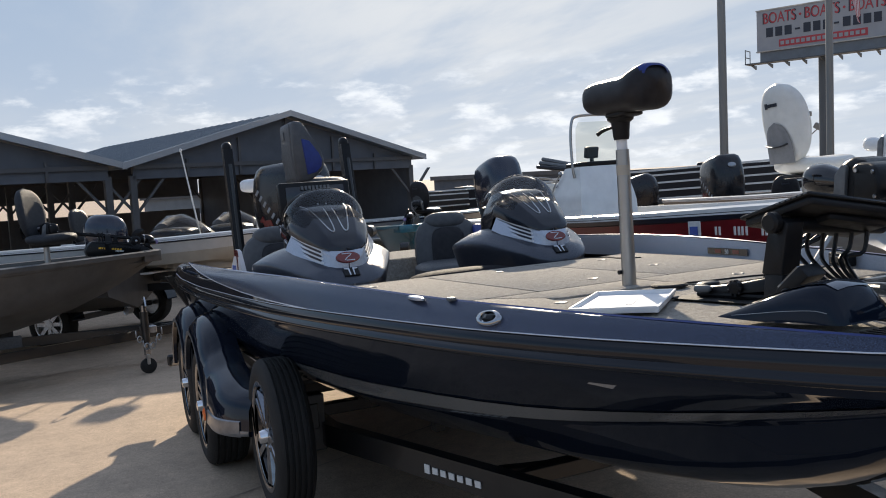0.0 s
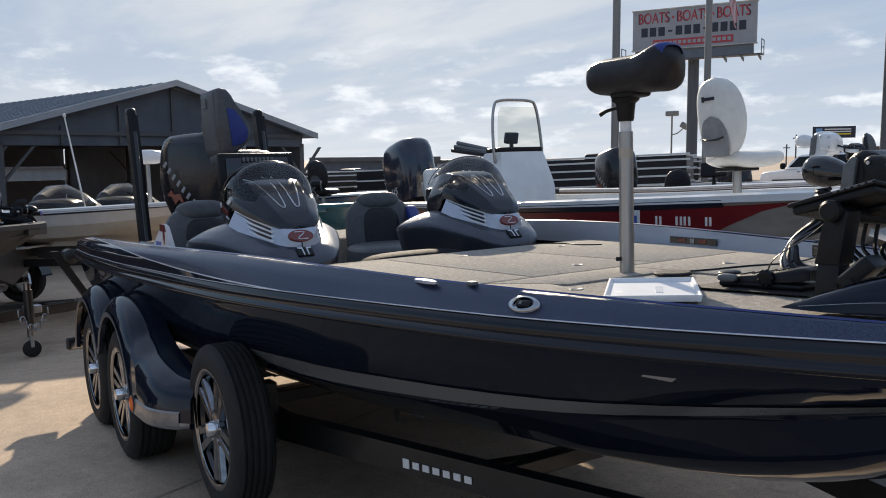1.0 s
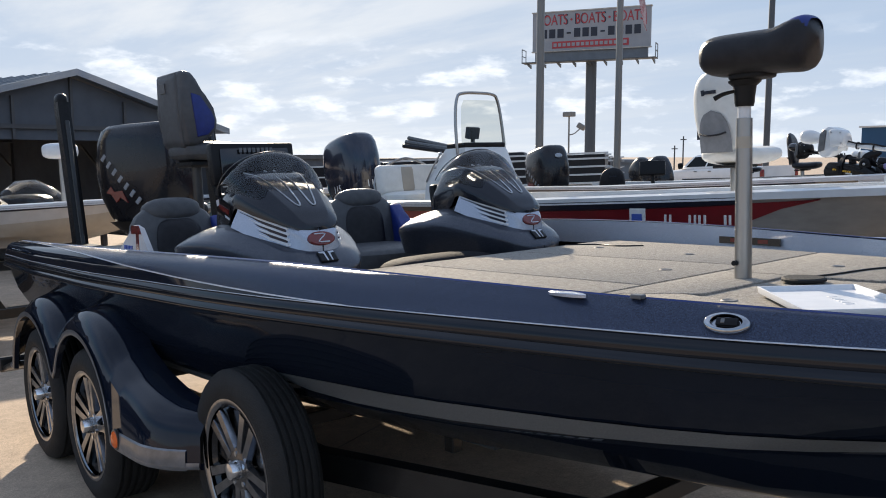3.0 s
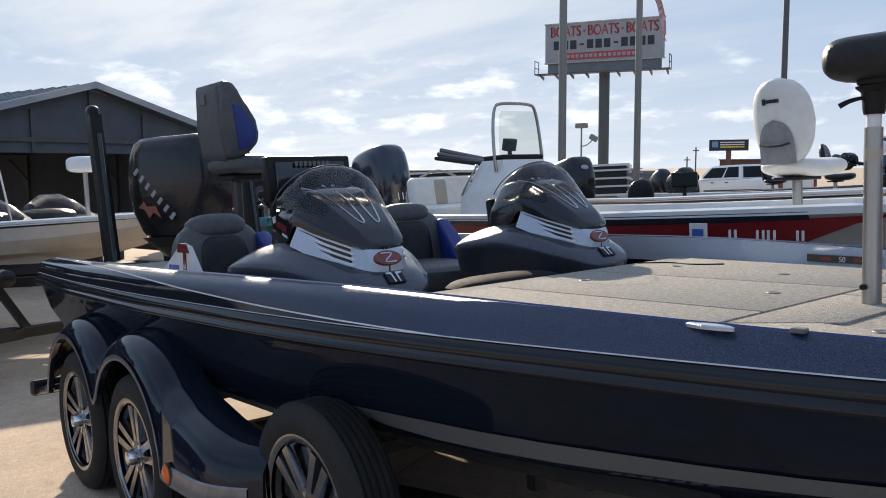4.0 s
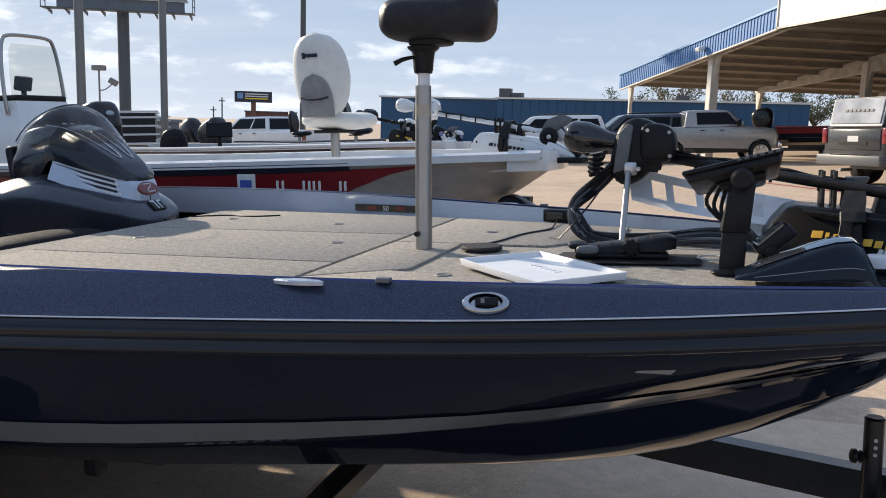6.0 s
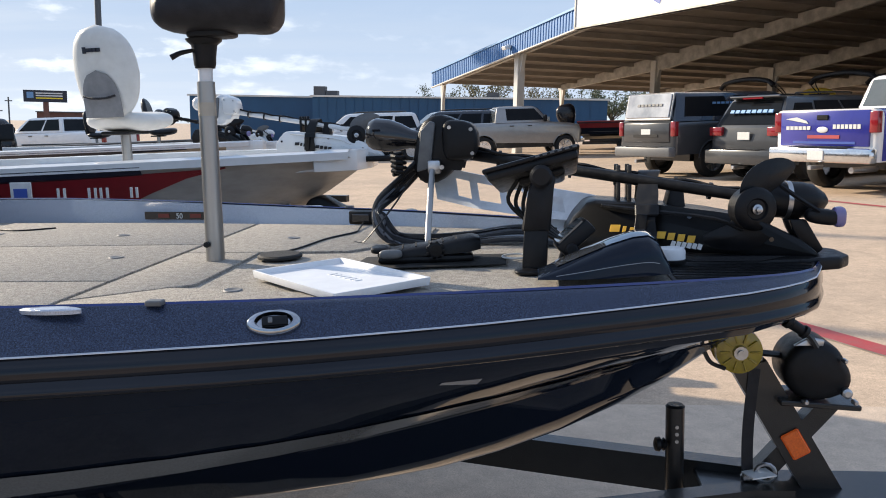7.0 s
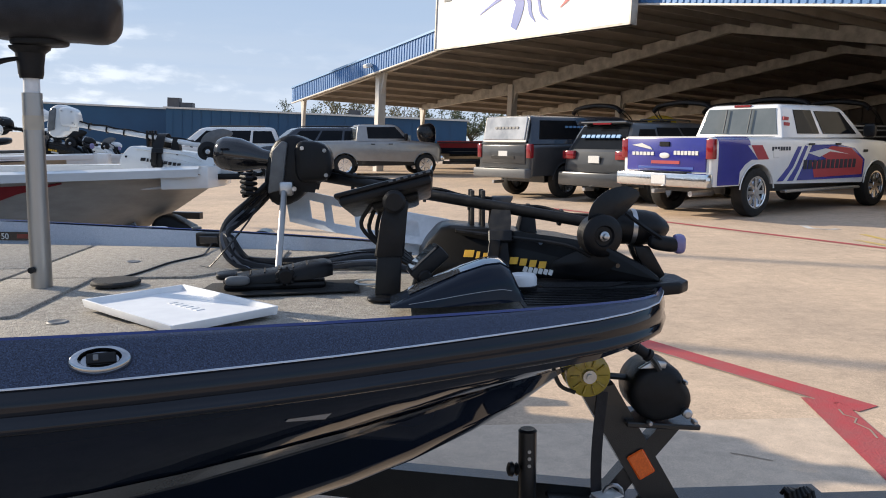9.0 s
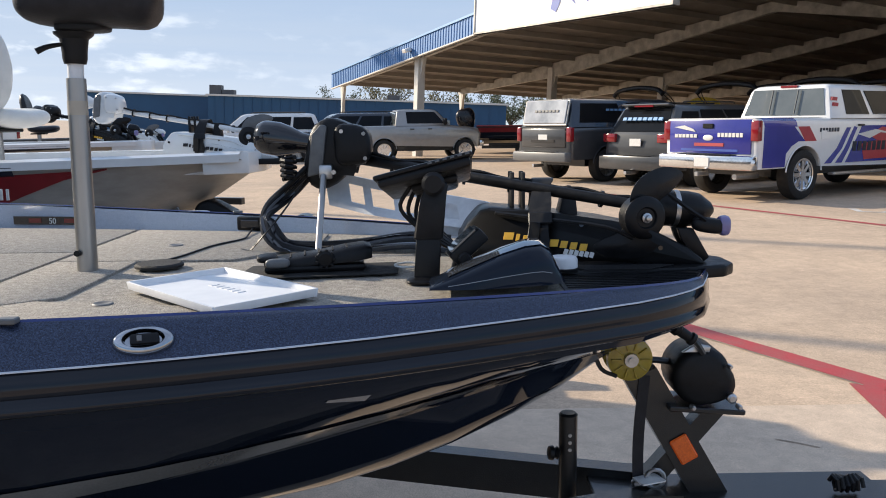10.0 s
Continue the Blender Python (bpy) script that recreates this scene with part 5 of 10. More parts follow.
    part("reflector", box(B(), (3.084, -0.045, 0.530), (0.075, 0.006, 0.050), rot(0, 60, 0), 0.004), "orange_reflector", stand, "orange rectangular reflector")
    part("winch_bracket", box(B(), (3.135, 0.0, 0.643), (0.20, 0.14, 0.014), rot(0, 4, 0), 0.003), "steel_black", stand)
    part("roller_arm", prism(B(), [(2.85, 0.855), (2.98, 0.845), (3.0, 0.75), (2.94, 0.69), (2.86, 0.78)], "y", 0.05, 0.066, 0.004), "steel_black", stand)
    part("roller_arm", prism(B(), [(2.85, 0.855), (2.98, 0.845), (2.96, 0.80), (2.87, 0.80)], "y", -0.012, 0.045, 0.004), "steel_black", stand)
    part("hook_loop", tube(B(), [(2.865, -0.05, 0.84), (2.845, -0.05, 0.80), (2.86, -0.05, 0.755), (2.90, -0.05, 0.735)], 0.006, 6, 4), "steel_black", stand)
    roller = part("bow_roller", turned(B(), (2.935, -0.055, 0.78), (0, 1, 0), [(0, 0.020), (0.0, 0.045), (0.006, 0.058), (0.022, 0.060), (0.045, 0.045), (0.07, 0.060), (0.09, 0.058), (0.096, 0.04)], 36), "yellow_poly", stand, "translucent yellow bow roller")
    for k in range(10):
        part("rib", box(B(), (0.038, -0.002, 0), (0.026, 0.006, 0.005), None, 0.001), "yellow_poly", roller, m=Matrix.Translation((2.935, -0.055, 0.78)) @ Matrix.Rotation(k * math.tau / 10, 4, "Y"))
    part("axle_bolt", turned(B(), (2.935, -0.072, 0.78), (0, 1, 0), [(0, 0.009), (0.006, 0.009), (0.006, 0.018), (0.016, 0.019)], 12), "steel_zinc", roller)
    winch = tagged(new("winch"), "black strap winch with a crank handle")
    winch.parent, winch.matrix_basis = tr, Matrix.Translation((-0.012, 0, 0.012))
    rings = []
    for y, k in ((-0.075, 0.72), (-0.066, 0.93), (-0.05, 1.0), (0.05, 1.0), (0.062, 0.9)):
        ring = []
        for a in np.linspace(0, math.tau, 33)[:-1]:
            r = 0.076 * k
            x, z = r * math.cos(a), r * math.sin(a)
            if x > 0:
                x *= 1 + 0.50 * min(1.0, max(0.0, 0.25 - z / r))
            z *= 1.10 if z < 0 else 1.0
            ring.append((3.112 + x, y, 0.735 + z))
        rings.append(ring)
    part("drum_cover", ring_faces(B(), rings), "plastic_black", winch, "gloss black drum cover", 55)
    for x, z, r in ((3.184, 0.680, 0.013), (3.085, 0.656, 0.007), (3.205, 0.656, 0.007), (3.176, 0.764, 0.006)):
        part("bolt", turned(B(), (x, -0.092, z), (0, 1, 0), [(0, r * 0.6), (0.004, r), (0.02, r)], 12), "steel_zinc", winch)
    part("latch_plate", prism(B(), [(3.055, 0.80), (3.09, 0.822), (3.128, 0.815), (3.125, 0.80), (3.09, 0.802)], "y", -0.075, -0.06, 0.002), "steel_zinc", winch)
    part("crank_arm", tube(B(), [(3.105, -0.085, 0.80), (3.085, -0.09, 0.83), (3.06, -0.09, 0.848)], 0.008, 6, 3), "steel_black", winch)
    part("crank_handle", turned(B(), (3.078, -0.095, 0.838), (-0.80, -0.1, 0.55), [(0, 0.012), (0.004, 0.017), (0.014, 0.017), (0.018, 0.013), (0.05, 0.014), (0.055, 0.018), (0.066, 0.017), (0.07, 0.008)], 16), "plastic_black", winch, "black crank grip")
    part("strap_arm", cyl(B(), (2.96, 0.0, 0.765), (3.06, 0.0, 0.755), 0.009, 0.009, 8), "steel_black", winch)
    bm = ring_faces(B(), [[(2.966 + dx + 0.010 * math.sin(z * 9), -0.045 + dy, z) for dx, dy in ((-0.015, 0), (0.015, 0.004), (0.015, 0.008), (-0.015, 0.004))] for z in np.linspace(0.73, 0.445, 14)])
    part("safety_strap", bm, "vinyl_black", winch, "hanging black safety strap")
    part("strap_buckle", box(B(), (2.975, -0.045, 0.440), (0.07, 0.02, 0.022), rot(0, -8, 0), 0.006), "steel_zinc", winch)
    part("safety_chain_ring", tube(B(), [(3.0 + 0.025 * math.cos(a), -0.055, 0.452 + 0.025 * math.sin(a)) for a in np.linspace(0, math.tau, 12)], 0.006, 6, 1), "steel_zinc", winch)
    # pivot pin post on the tongue
    pin = part("swing_post", cyl(B(), (2.765, 0.0, 0.36), (2.765, 0.0, 0.625), 0.025, 0.025, 18), "steel_black", tr, "upright black post with bolt holes")
    part("post_cap", cyl(B(), (2.765, 0, 0.625), (2.765, 0, 0.631), 0.026, 0.02, 18), "plastic_black", pin)
    for z in (0.575, 0.555, 0.535):
        part("bolt_hole", cyl(B(), (2.766, -0.028, z), (2.766, -0.024, z), 0.005, 0.005, 8), "steel_zinc", pin)
    part("knob", turned(B(), (2.74, -0.02, 0.525), (-1, -0.15, 0.1), [(0, 0.010), (0.008, 0.018), (0.014, 0.012), (0.02, 0.02), (0.03, 0.018), (0.034, 0.008)], 14), "plastic_black", pin)
    part("tongue_coupler", box(B(), (4.10, 0, 0.375), (0.30, 0.09, 0.09), None, 0.02), "steel_black", tr)
    part("tongue_jack", cyl(B(), (3.75, -0.11, 0.10), (3.75, -0.11, 0.70), 0.03, 0.03, 14), "steel_black", tr)
    part("jack_foot", cyl(B(), (3.75, -0.11, 0.0), (3.75, -0.11, 0.10), 0.06, 0.05, 14), "steel_black", tr)
    spring = B()
    tube(spring, [(3.46 + 0.0025 * k, -0.06 + 0.02 * math.cos(k * 1.2), 0.445 + 0.02 * math.sin(k * 1.2)) for k in range(30)], 0.006, 6, 1)
    part("coiled_cable", spring, "plastic_black", tr)
    part("tag_paper", box(B(), (2.97, -0.065, 0.466), (0.07, 0.05, 0.004), rot(0, 0, 20)), "plate_white", tr)
    return tr


build_trailer()


# ---------------------------------------------------------------- gear on the bow


def build_trolling_motor(m, body, shaft_mat, arm_mat, label, cables=True, scale=1.0, swung=False):
    """A bow-mounted trolling motor lying in its stowed cradle: head aft, propeller over the bow."""
    tm = thing("trolling_motor", m @ Matrix.Scale(scale, 4), label, "trolling motor", "trolling motors")
    part("head_pod", turned(B(), (1.962, 0.02, 1.372), (1, -0.05, -0.16), [(0, 0.026), (0.005, 0.036), (0.018, 0.042), (0.055, 0.043), (0.085, 0.036), (0.115, 0.025), (0.17, 0.020)], 28), "plastic_gloss" if body == "plastic_black" else body, tm, "rounded control pod", 50)
    part("pod_cap", turned(B(), (1.958, 0.02, 1.373), (1, -0.05, -0.16), [(0, 0.020), (0.003, 0.030), (0.008, 0.034)], 24), "plastic_gloss" if body == "plastic_black" else body, tm)
    head = part("head_bracket", prism(B(), [(2.092, 1.262), (2.085, 1.30), (2.105, 1.385), (2.13, 1.412), (2.165, 1.418), (2.20, 1.40), (2.245, 1.375), (2.252, 1.315), (2.235, 1.295), (2.20, 1.29), (2.185, 1.262), (2.15, 1.24), (2.115, 1.235)], "y", -0.055, 0.06, 0.020), body, tm, "moulded swivel bracket", 50)
    part("bracket_side", prism(B(), [(2.098, 1.27), (2.112, 1.375), (2.135, 1.40), (2.150, 1.395), (2.135, 1.28)], "y", -0.066, -0.05, 0.005), "plastic_grey", head)
    part("gear_case", prism(B(), [(2.165, 1.385), (2.178, 1.402), (2.225, 1.398), (2.250, 1.385), (2.258, 1.350), (2.256, 1.318), (2.240, 1.300), (2.185, 1.296), (2.168, 1.310)], "y", -0.074, 0.03, 0.014), body, head, "boxy steering gear case", 50)
    for x, z in ((2.186, 1.382), (2.240, 1.376), (2.243, 1.316)):
        part("case_screw", cyl(B(), (x, -0.078, z), (x, -0.072, z), 0.005, 0.005, 8), "steel_zinc", head)
    part("shaft", cyl(B(), (2.22, 0.0, 1.312), (2.95, -0.02, 1.188), 0.0145, 0.0145, 16), shaft_mat, tm, "long round motor shaft")
    tie = tube(B(), [(2.22 + 0.73 * t, -0.018 + 0.006 * math.sin(40 * t), 1.328 - 0.124 * t + 0.003 * math.sin(33 * t)) for t in np.linspace(0, 1, 40)], 0.005, 6, 1)
    part("shaft_cable", tie, "plastic_black", tm)
    for t in (0.12, 0.25, 0.38, 0.55, 0.66, 0.76, 0.88):
        x, z = 2.22 + 0.73 * t, 1.312 - 0.124 * t
        part("cable_tie", turned(B(), (x, -0.005, z), (0.986, -0.02, -0.168), [(-0.004, 0.019), (-0.004, 0.022), (0.004, 0.022), (0.004, 0.019)], 14, (False, False)), "plastic_black", tm)
    # base housing with cradle
    part("mount_housing", prism(B(), [(2.485, 1.075), (2.478, 1.11), (2.50, 1.150), (2.535, 1.187), (2.56, 1.192), (2.70, 1.180), (2.87, 1.156), (2.97, 1.136), (3.07, 1.085), (3.115, 1.050), (3.115, 1.036), (2.50, 1.042)], "y", -0.07, 0.07, 0.010), "housing_black" if body == "plastic_black" else body, tm, "long black mount housing", 40)
    part("housing_rib", tube(B(), [(2.575, -0.072, 1.178), (2.72, -0.072, 1.16), (2.86, -0.072, 1.14), (2.93, -0.072, 1.11)], 0.005, 6, 3), body, tm)
    part("mount_plate", prism(B(), [(2.60, -0.13), (2.72, -0.15), (3.06, -0.11), (3.165, -0.085), (3.197, -0.045), (3.197, 0.045), (3.165, 0.085), (3.06, 0.11), (2.60, 0.13)], "z", 1.010, 1.041, 0.008), "plastic_black", tm, "black bow mounting plate")
    part("bow_guard", prism(B(), [(3.055, 1.128), (3.095, 1.128), (3.140, 1.052), (3.125, 1.040), (3.095, 1.050), (3.065, 1.100)], "y", -0.030, -0.012, 0.004), "plastic_black", tm)
    part("bow_guard", prism(B(), [(3.055, 1.128), (3.095, 1.128), (3.140, 1.052), (3.125, 1.040), (3.095, 1.050), (3.065, 1.100)], "y", 0.030, 0.048, 0.004), "plastic_black", tm)
    for x, z in ((2.52, 1.135), (2.80, 1.146), (3.0, 1.085)):
        part("housing_screw", cyl(B(), (x, -0.074, z), (x, -0.068, z), 0.006, 0.006, 10), "plastic_gloss", tm)
    for k in range(7):
        part("plate_rib", box(B(), (2.88, -0.085 - 0.009 * k, 1.0440), (0.30 - 0.022 * k, 0.0035, 0.003), None, 0.0008), "plastic_black", tm)
    for x in (2.625, 2.655):
        part("cradle_fork", prism(B(), [(-0.030, 1.17), (-0.030, 1.275), (-0.020, 1.275), (-0.018, 1.22), (0.018, 1.22), (0.020, 1.275), (0.030, 1.275), (0.030, 1.17)], "x", x - 0.006, x + 0.006, 0.002), "plastic_black", tm)
    loop = smooth_line([(2.690, -0.078, 1.075), (2.692, -0.079, 1.12), (2.694, -0.074, 1.17), (2.700, -0.048, 1.222), (2.706, -0.022, 1.250), (2.710, 0.0, 1.256), (2.710, 0.022, 1.250), (2.706, 0.05, 1.215), (2.702, 0.076, 1.15)], 4)
    rings = []
    for i, p in enumerate(loop):
        d = (loop[min(i + 1, len(loop) - 1)] - loop[max(i - 1, 0)]).normalized()
        n = Vector((0, -d.z, d.y)).normalized() * 0.003
        w = 0.026 + 0.003 * math.sin(i * 0.8)
        rings.append([p + Vector((-w, 0, 0)) - n, p + Vector((w, 0, 0)) - n, p + Vector((w, 0, 0)) + n, p + Vector((-w, 0, 0)) + n])
    strap = part("tie_down_strap", ring_faces(B(), rings), "plastic_black", tm, "black tie-down strap", 40)
    part("strap_buckle", box(B(), (2.694, -0.081, 1.165), (0.062, 0.010, 0.030), rot(-15, 0, 0), 0.003), "plastic_black", strap)
    part("strap_tail", box(B(), (2.676, -0.088, 1.12), (0.030, 0.004, 0.075), rot(8, 6, 0), 0.001), "plastic_black", strap)
    part("cradle_stand", prism(B(), [(2.745, 1.15), (2.765, 1.235), (2.79, 1.235), (2.80, 1.15)], "y", -0.03, 0.03, 0.004), "plastic_black", tm)
    if arm_mat:
        arm = B()
        top = [(2.125, 1.275), (2.18, 1.270), (2.36, 1.228), (2.62, 1.184), (2.64, 1.172)]
        low = [(2.15, 1.190), (2.20, 1.168), (2.36, 1.140), (2.60, 1.112), (2.64, 1.130)]
        # one plate with four windows cut through it
        cols = (2.125, 2.185, 2.222, 2.242, 2.300, 2.320, 2.385, 2.405, 2.475, 2.56, 2.64)
        rows = []
        for x in cols:
            zt, zb = interp(x, [p[0] for p in top], [p[1] for p in top]), interp(x, [p[0] for p in low], [p[1] for p in low])
            rows.append([arm.verts.new((x + 0.012 * (1 - k), 0.045, zb + (zt - zb) * k)) for k in (0, 0.24, 0.76, 1)])
        for i, (p, q) in enumerate(zip(rows, rows[1:])):
            for j in range(3):
                if j != 1 or i not in (1, 3, 5, 7):
                    arm.faces.new((p[j], q[j], q[j + 1], p[j + 1]))
        out = bmesh.ops.extrude_face_region(arm, geom=arm.faces[:])
        for v in out["geom"]:
            if isinstance(v, bmesh.types.BMVert):
                v.co.y += 0.015
        part("lift_arm", arm, arm_mat, tm, "cast aluminium lift arm with windows")
        part("lift_arm", prism(B(), [(2.36, 1.205), (2.62, 1.165), (2.66, 1.14), (2.62, 1.09), (2.45, 1.10)], "y", 0.09, 0.105, 0.003), arm_mat, tm)
        stay = part("stay_rod", cyl(B(), (2.138, -0.05, 1.292), (2.118, -0.055, 1.062), 0.0085, 0.0080, 14), "aluminium", tm, "bright aluminium stay rod")
        part("stay_clamp", box(B(), (2.144, -0.055, 1.283), (0.034, 0.032, 0.036), None, 0.006, 2), "steel_zinc", stay)
        part("stay_bolt", cyl(B(), (2.165, -0.080, 1.283), (2.165, -0.072, 1.283), 0.006, 0.006, 8), "steel_zinc", stay)
        part("stay_foot", cyl(B(), (2.118, -0.055, 1.030), (2.118, -0.055, 1.064), 0.016, 0.012, 14), "plastic_black", stay)
    # motor and propeller
    motor = part("motor_body", turned(B(), (2.975, 0.03, 1.178), (1, 0.02, -0.06), [(0, 0.02), (0.01, 0.040), (0.03, 0.047), (0.12, 0.047), (0.15, 0.042), (0.18, 0.022), (0.19, 0.008)], 26), body, tm, "torpedo-shaped motor")
    part("motor_band", turned(B(), (3.055, 0.032, 1.173), (1, 0.02, -0.06), [(0, 0.0475), (0, 0.049), (0.012, 0.049), (0.012, 0.0475)], 26, (False, False)), "steel_zinc", motor)
    part("sonar_guard", blob(B(), (3.135, -0.03, 1.135), (0.045, 0.022, 0.020), 3, rot(0, 8, 0)), "plastic_black", motor)
    part("sonar_lens", blob(B(), (3.172, -0.03, 1.134), (0.016, 0.022, 0.026), 3), "sonar_violet", motor, "violet sonar lens")
    part("bolt_wire", tube(B(), [(3.03, -0.03, 1.215), (3.06, -0.05, 1.19), (3.09, -0.045, 1.17), (3.12, -0.05, 1.15)], 0.006, 6, 4), "plastic_black", motor)
    prop = tagged(new("propeller"), "dark two-bladed weedless propeller")
    prop.parent, prop.matrix_basis = tm, Matrix.Translation((2.962, -0.055, 1.160)) @ Matrix.Rotation(radians(12), 4, "Z") @ Matrix.Rotation(radians(90), 4, "X")
    part("hub", turned(B(), (0, 0, -0.045), (0, 0, 1), [(0, 0.044), (0.01, 0.054), (0.05, 0.055), (0.058, 0.047), (0.060, 0.028), (0.054, 0.024), (0.054, 0.010)], 28), "plastic_black", prop, "thick round hub", 40)
    part("prop_nut", turned(B(), (0, 0, 0.012), (0, 0, 1), [(0, 0.013), (0.004, 0.013), (0.006, 0.008), (0.016, 0.008), (0.018, 0.004)], 12), "steel_zinc", prop)
    for paddle in ([(-0.040, 0.022), (-0.034, 0.062), (-0.010, 0.095), (0.034, 0.117), (0.084, 0.123), (0.124, 0.112), (0.134, 0.096), (0.112, 0.072), (0.076, 0.046), (0.036, 0.014)],
                   [(0.040, -0.022), (0.046, -0.066), (0.020, -0.096), (-0.028, -0.108), (-0.078, -0.102), (-0.108, -0.088), (-0.112, -0.072), (-0.086, -0.056), (-0.052, -0.040), (-0.034, -0.014)]):
        L = [(p.x, p.y) for p in smooth_line([(x, y, 0) for x, y in paddle], 4)]
        mid = Vector((sum(p[0] for p in L) / len(L), sum(p[1] for p in L) / len(L)))

        def dish(x, y, k):
            """Camber and pitch of a blade."""
            q = mid + (Vector((x, y)) - mid) * k
            return (q.x, q.y, -0.016 - 0.30 * q.x * math.copysign(1, mid.y) + 0.012 * (1 - k))
        bm = B()
        top = [dish(x, y, k) for k in (1.0,) for x, y in L]
        ring_faces(bm, [[(x, y, z - 0.006 + 0.003 * (1 - k)) for x, y, z in [dish(px, py, k) for px, py in L]] for k in (0.15, 0.6, 0.97)] + [top] + [[dish(px, py, k) for px, py in L] for k in (0.97, 0.6, 0.15)])
        part("blade", bm, "plastic_black" if body != "white_gelcoat" else "plastic_grey", prop, "broad curved blade", 60)
    for k, w in enumerate((0.020, 0.007, 0.016, 0.016, 0.016, 0.013, 0.013, 0.014)):
        x = 2.612 + 0.0245 * k + (0.022 if k > 3 else 0)
        z = 1.119 - 0.158 * (x - 2.615)
        part("maker_mark_bar", prism(B(), [(x - w * 0.65 - 0.002, z - 0.0085), (x + w * 0.65 - 0.002, z - 0.0092), (x + w * 0.65 + 0.002, z + 0.0080), (x - w * 0.65 + 0.002, z + 0.0088)], "y", -0.0745, -0.070), "yellow_print" if body != "white_gelcoat" else "vinyl_black", tm)
    for k in range(6):
        part("model_mark_bar", box(B(), (2.762 + 0.013 * k, -0.0725, 1.078 - 0.0018 * k), (0.0100, 0.004, 0.014), rot(0, 20, 0)), "plate_white", tm)
    if cables:
        for k in range(5):
            o = 0.0075 * k
            pts = [(2.10, -0.045 + o, 1.30 - o), (2.055, -0.05 + o, 1.255 - o), (1.995, -0.05, 1.205 - o), (1.978 + o, -0.05, 1.155), (1.995 + o, -0.045, 1.105 + o * 0.6), (2.05, -0.04 + o, 1.072 + o), (2.14, -0.04 + o, 1.064 + o), (2.24, -0.03 + o * 2, 1.078 + o * 0.7), (2.35, -0.02 + o * 2, 1.085 + o), (2.46, 0.0 + o, 1.07 + o)]
            pts = [(x + 0.004 * math.sin(3.1 * i + 1.7 * k), y + 0.004 * math.cos(2.3 * i + k), z + 0.003 * math.sin(1.9 * i + 2.2 * k)) for i, (x, y, z) in enumerate(pts)]
            part("cable", tube(B(), pts, 0.0072, 7, 5), "plastic_gloss" if k % 2 else "plastic_black", tm, "bundled black cable")
        coil = [(2.050 + 0.017 * math.cos(k * 0.9), -0.05 + 0.017 * math.sin(k * 0.9), 1.320 - 0.0018 * k) for k in range(32)]
        part("coiled_cable", tube(B(), coil, 0.0055, 6, 1), "plastic_black", tm)
        part("thin_lead", tube(B(), [(2.085, -0.07, 1.255), (2.04, -0.08, 1.19), (1.99, -0.10, 1.13), (1.90, 0.05, 1.045)], 0.0025, 5, 6), "plastic_black", tm)
    if swung:
        # the stowed motor lies askew, its head over the port side of the deck, its foot a finger's width aft
        prop.location.x -= 0.021
        for ob in tm.children:
            fixed = ob.type != "MESH" or ob.name.startswith(("mount_plate", "plate_rib", "motor", "sonar"))
            for o in (ob, *ob.children):
                if o.type == "MESH" and o.parent != prop:
                    for v in o.data.vertices:
                        p = v.co - Vector((0.021 * min(1.0, max(0.0, (v.co.x - 2.4) / 0.3)), 0, 0))
                        v.co = p if fixed else askew(p)
    return tm


def askew(p):
    """Lay the straight motor askew: its head, a larger casting, lies half a metre to port of the bow pivot."""
    w = min(max((2.95 - p.x) / 0.73, 0.0), 1.0) * (0.5 + 0.5 * min(max((p.z - 1.05) / 0.18, 0.0), 1.0))
    q = p + (0.24 * (p - Vector((2.15, 0.0, 1.30))) + Vector((-0.06, 0.504, -0.024))) * w
    return Vector((q.x, q.y, max(q.z, min(p.z, 1.038))))


mat("housing_black", (0.0050, 0.0052, 0.0062), 0.34, 0, (0.0075, 0.0078, 0.0090), 30, ior=1.33, bump=0.06, bump_scale=900)
mat("panel_gloss", (0.030, 0.034, 0.042), 0.05, 0, (0.045, 0.050, 0.060), 6, coat=1.0, rough2=0.10)
mat("sonar_violet", (0.20, 0.17, 0.36), 0.2, 0, (0.16, 0.14, 0.30), 40, coat=0.6)
build_trolling_motor(BOAT, "plastic_black", "plastic_black", "aluminium_cast", "black bow-mounted trolling motor in its stowed cradle", swung=True)


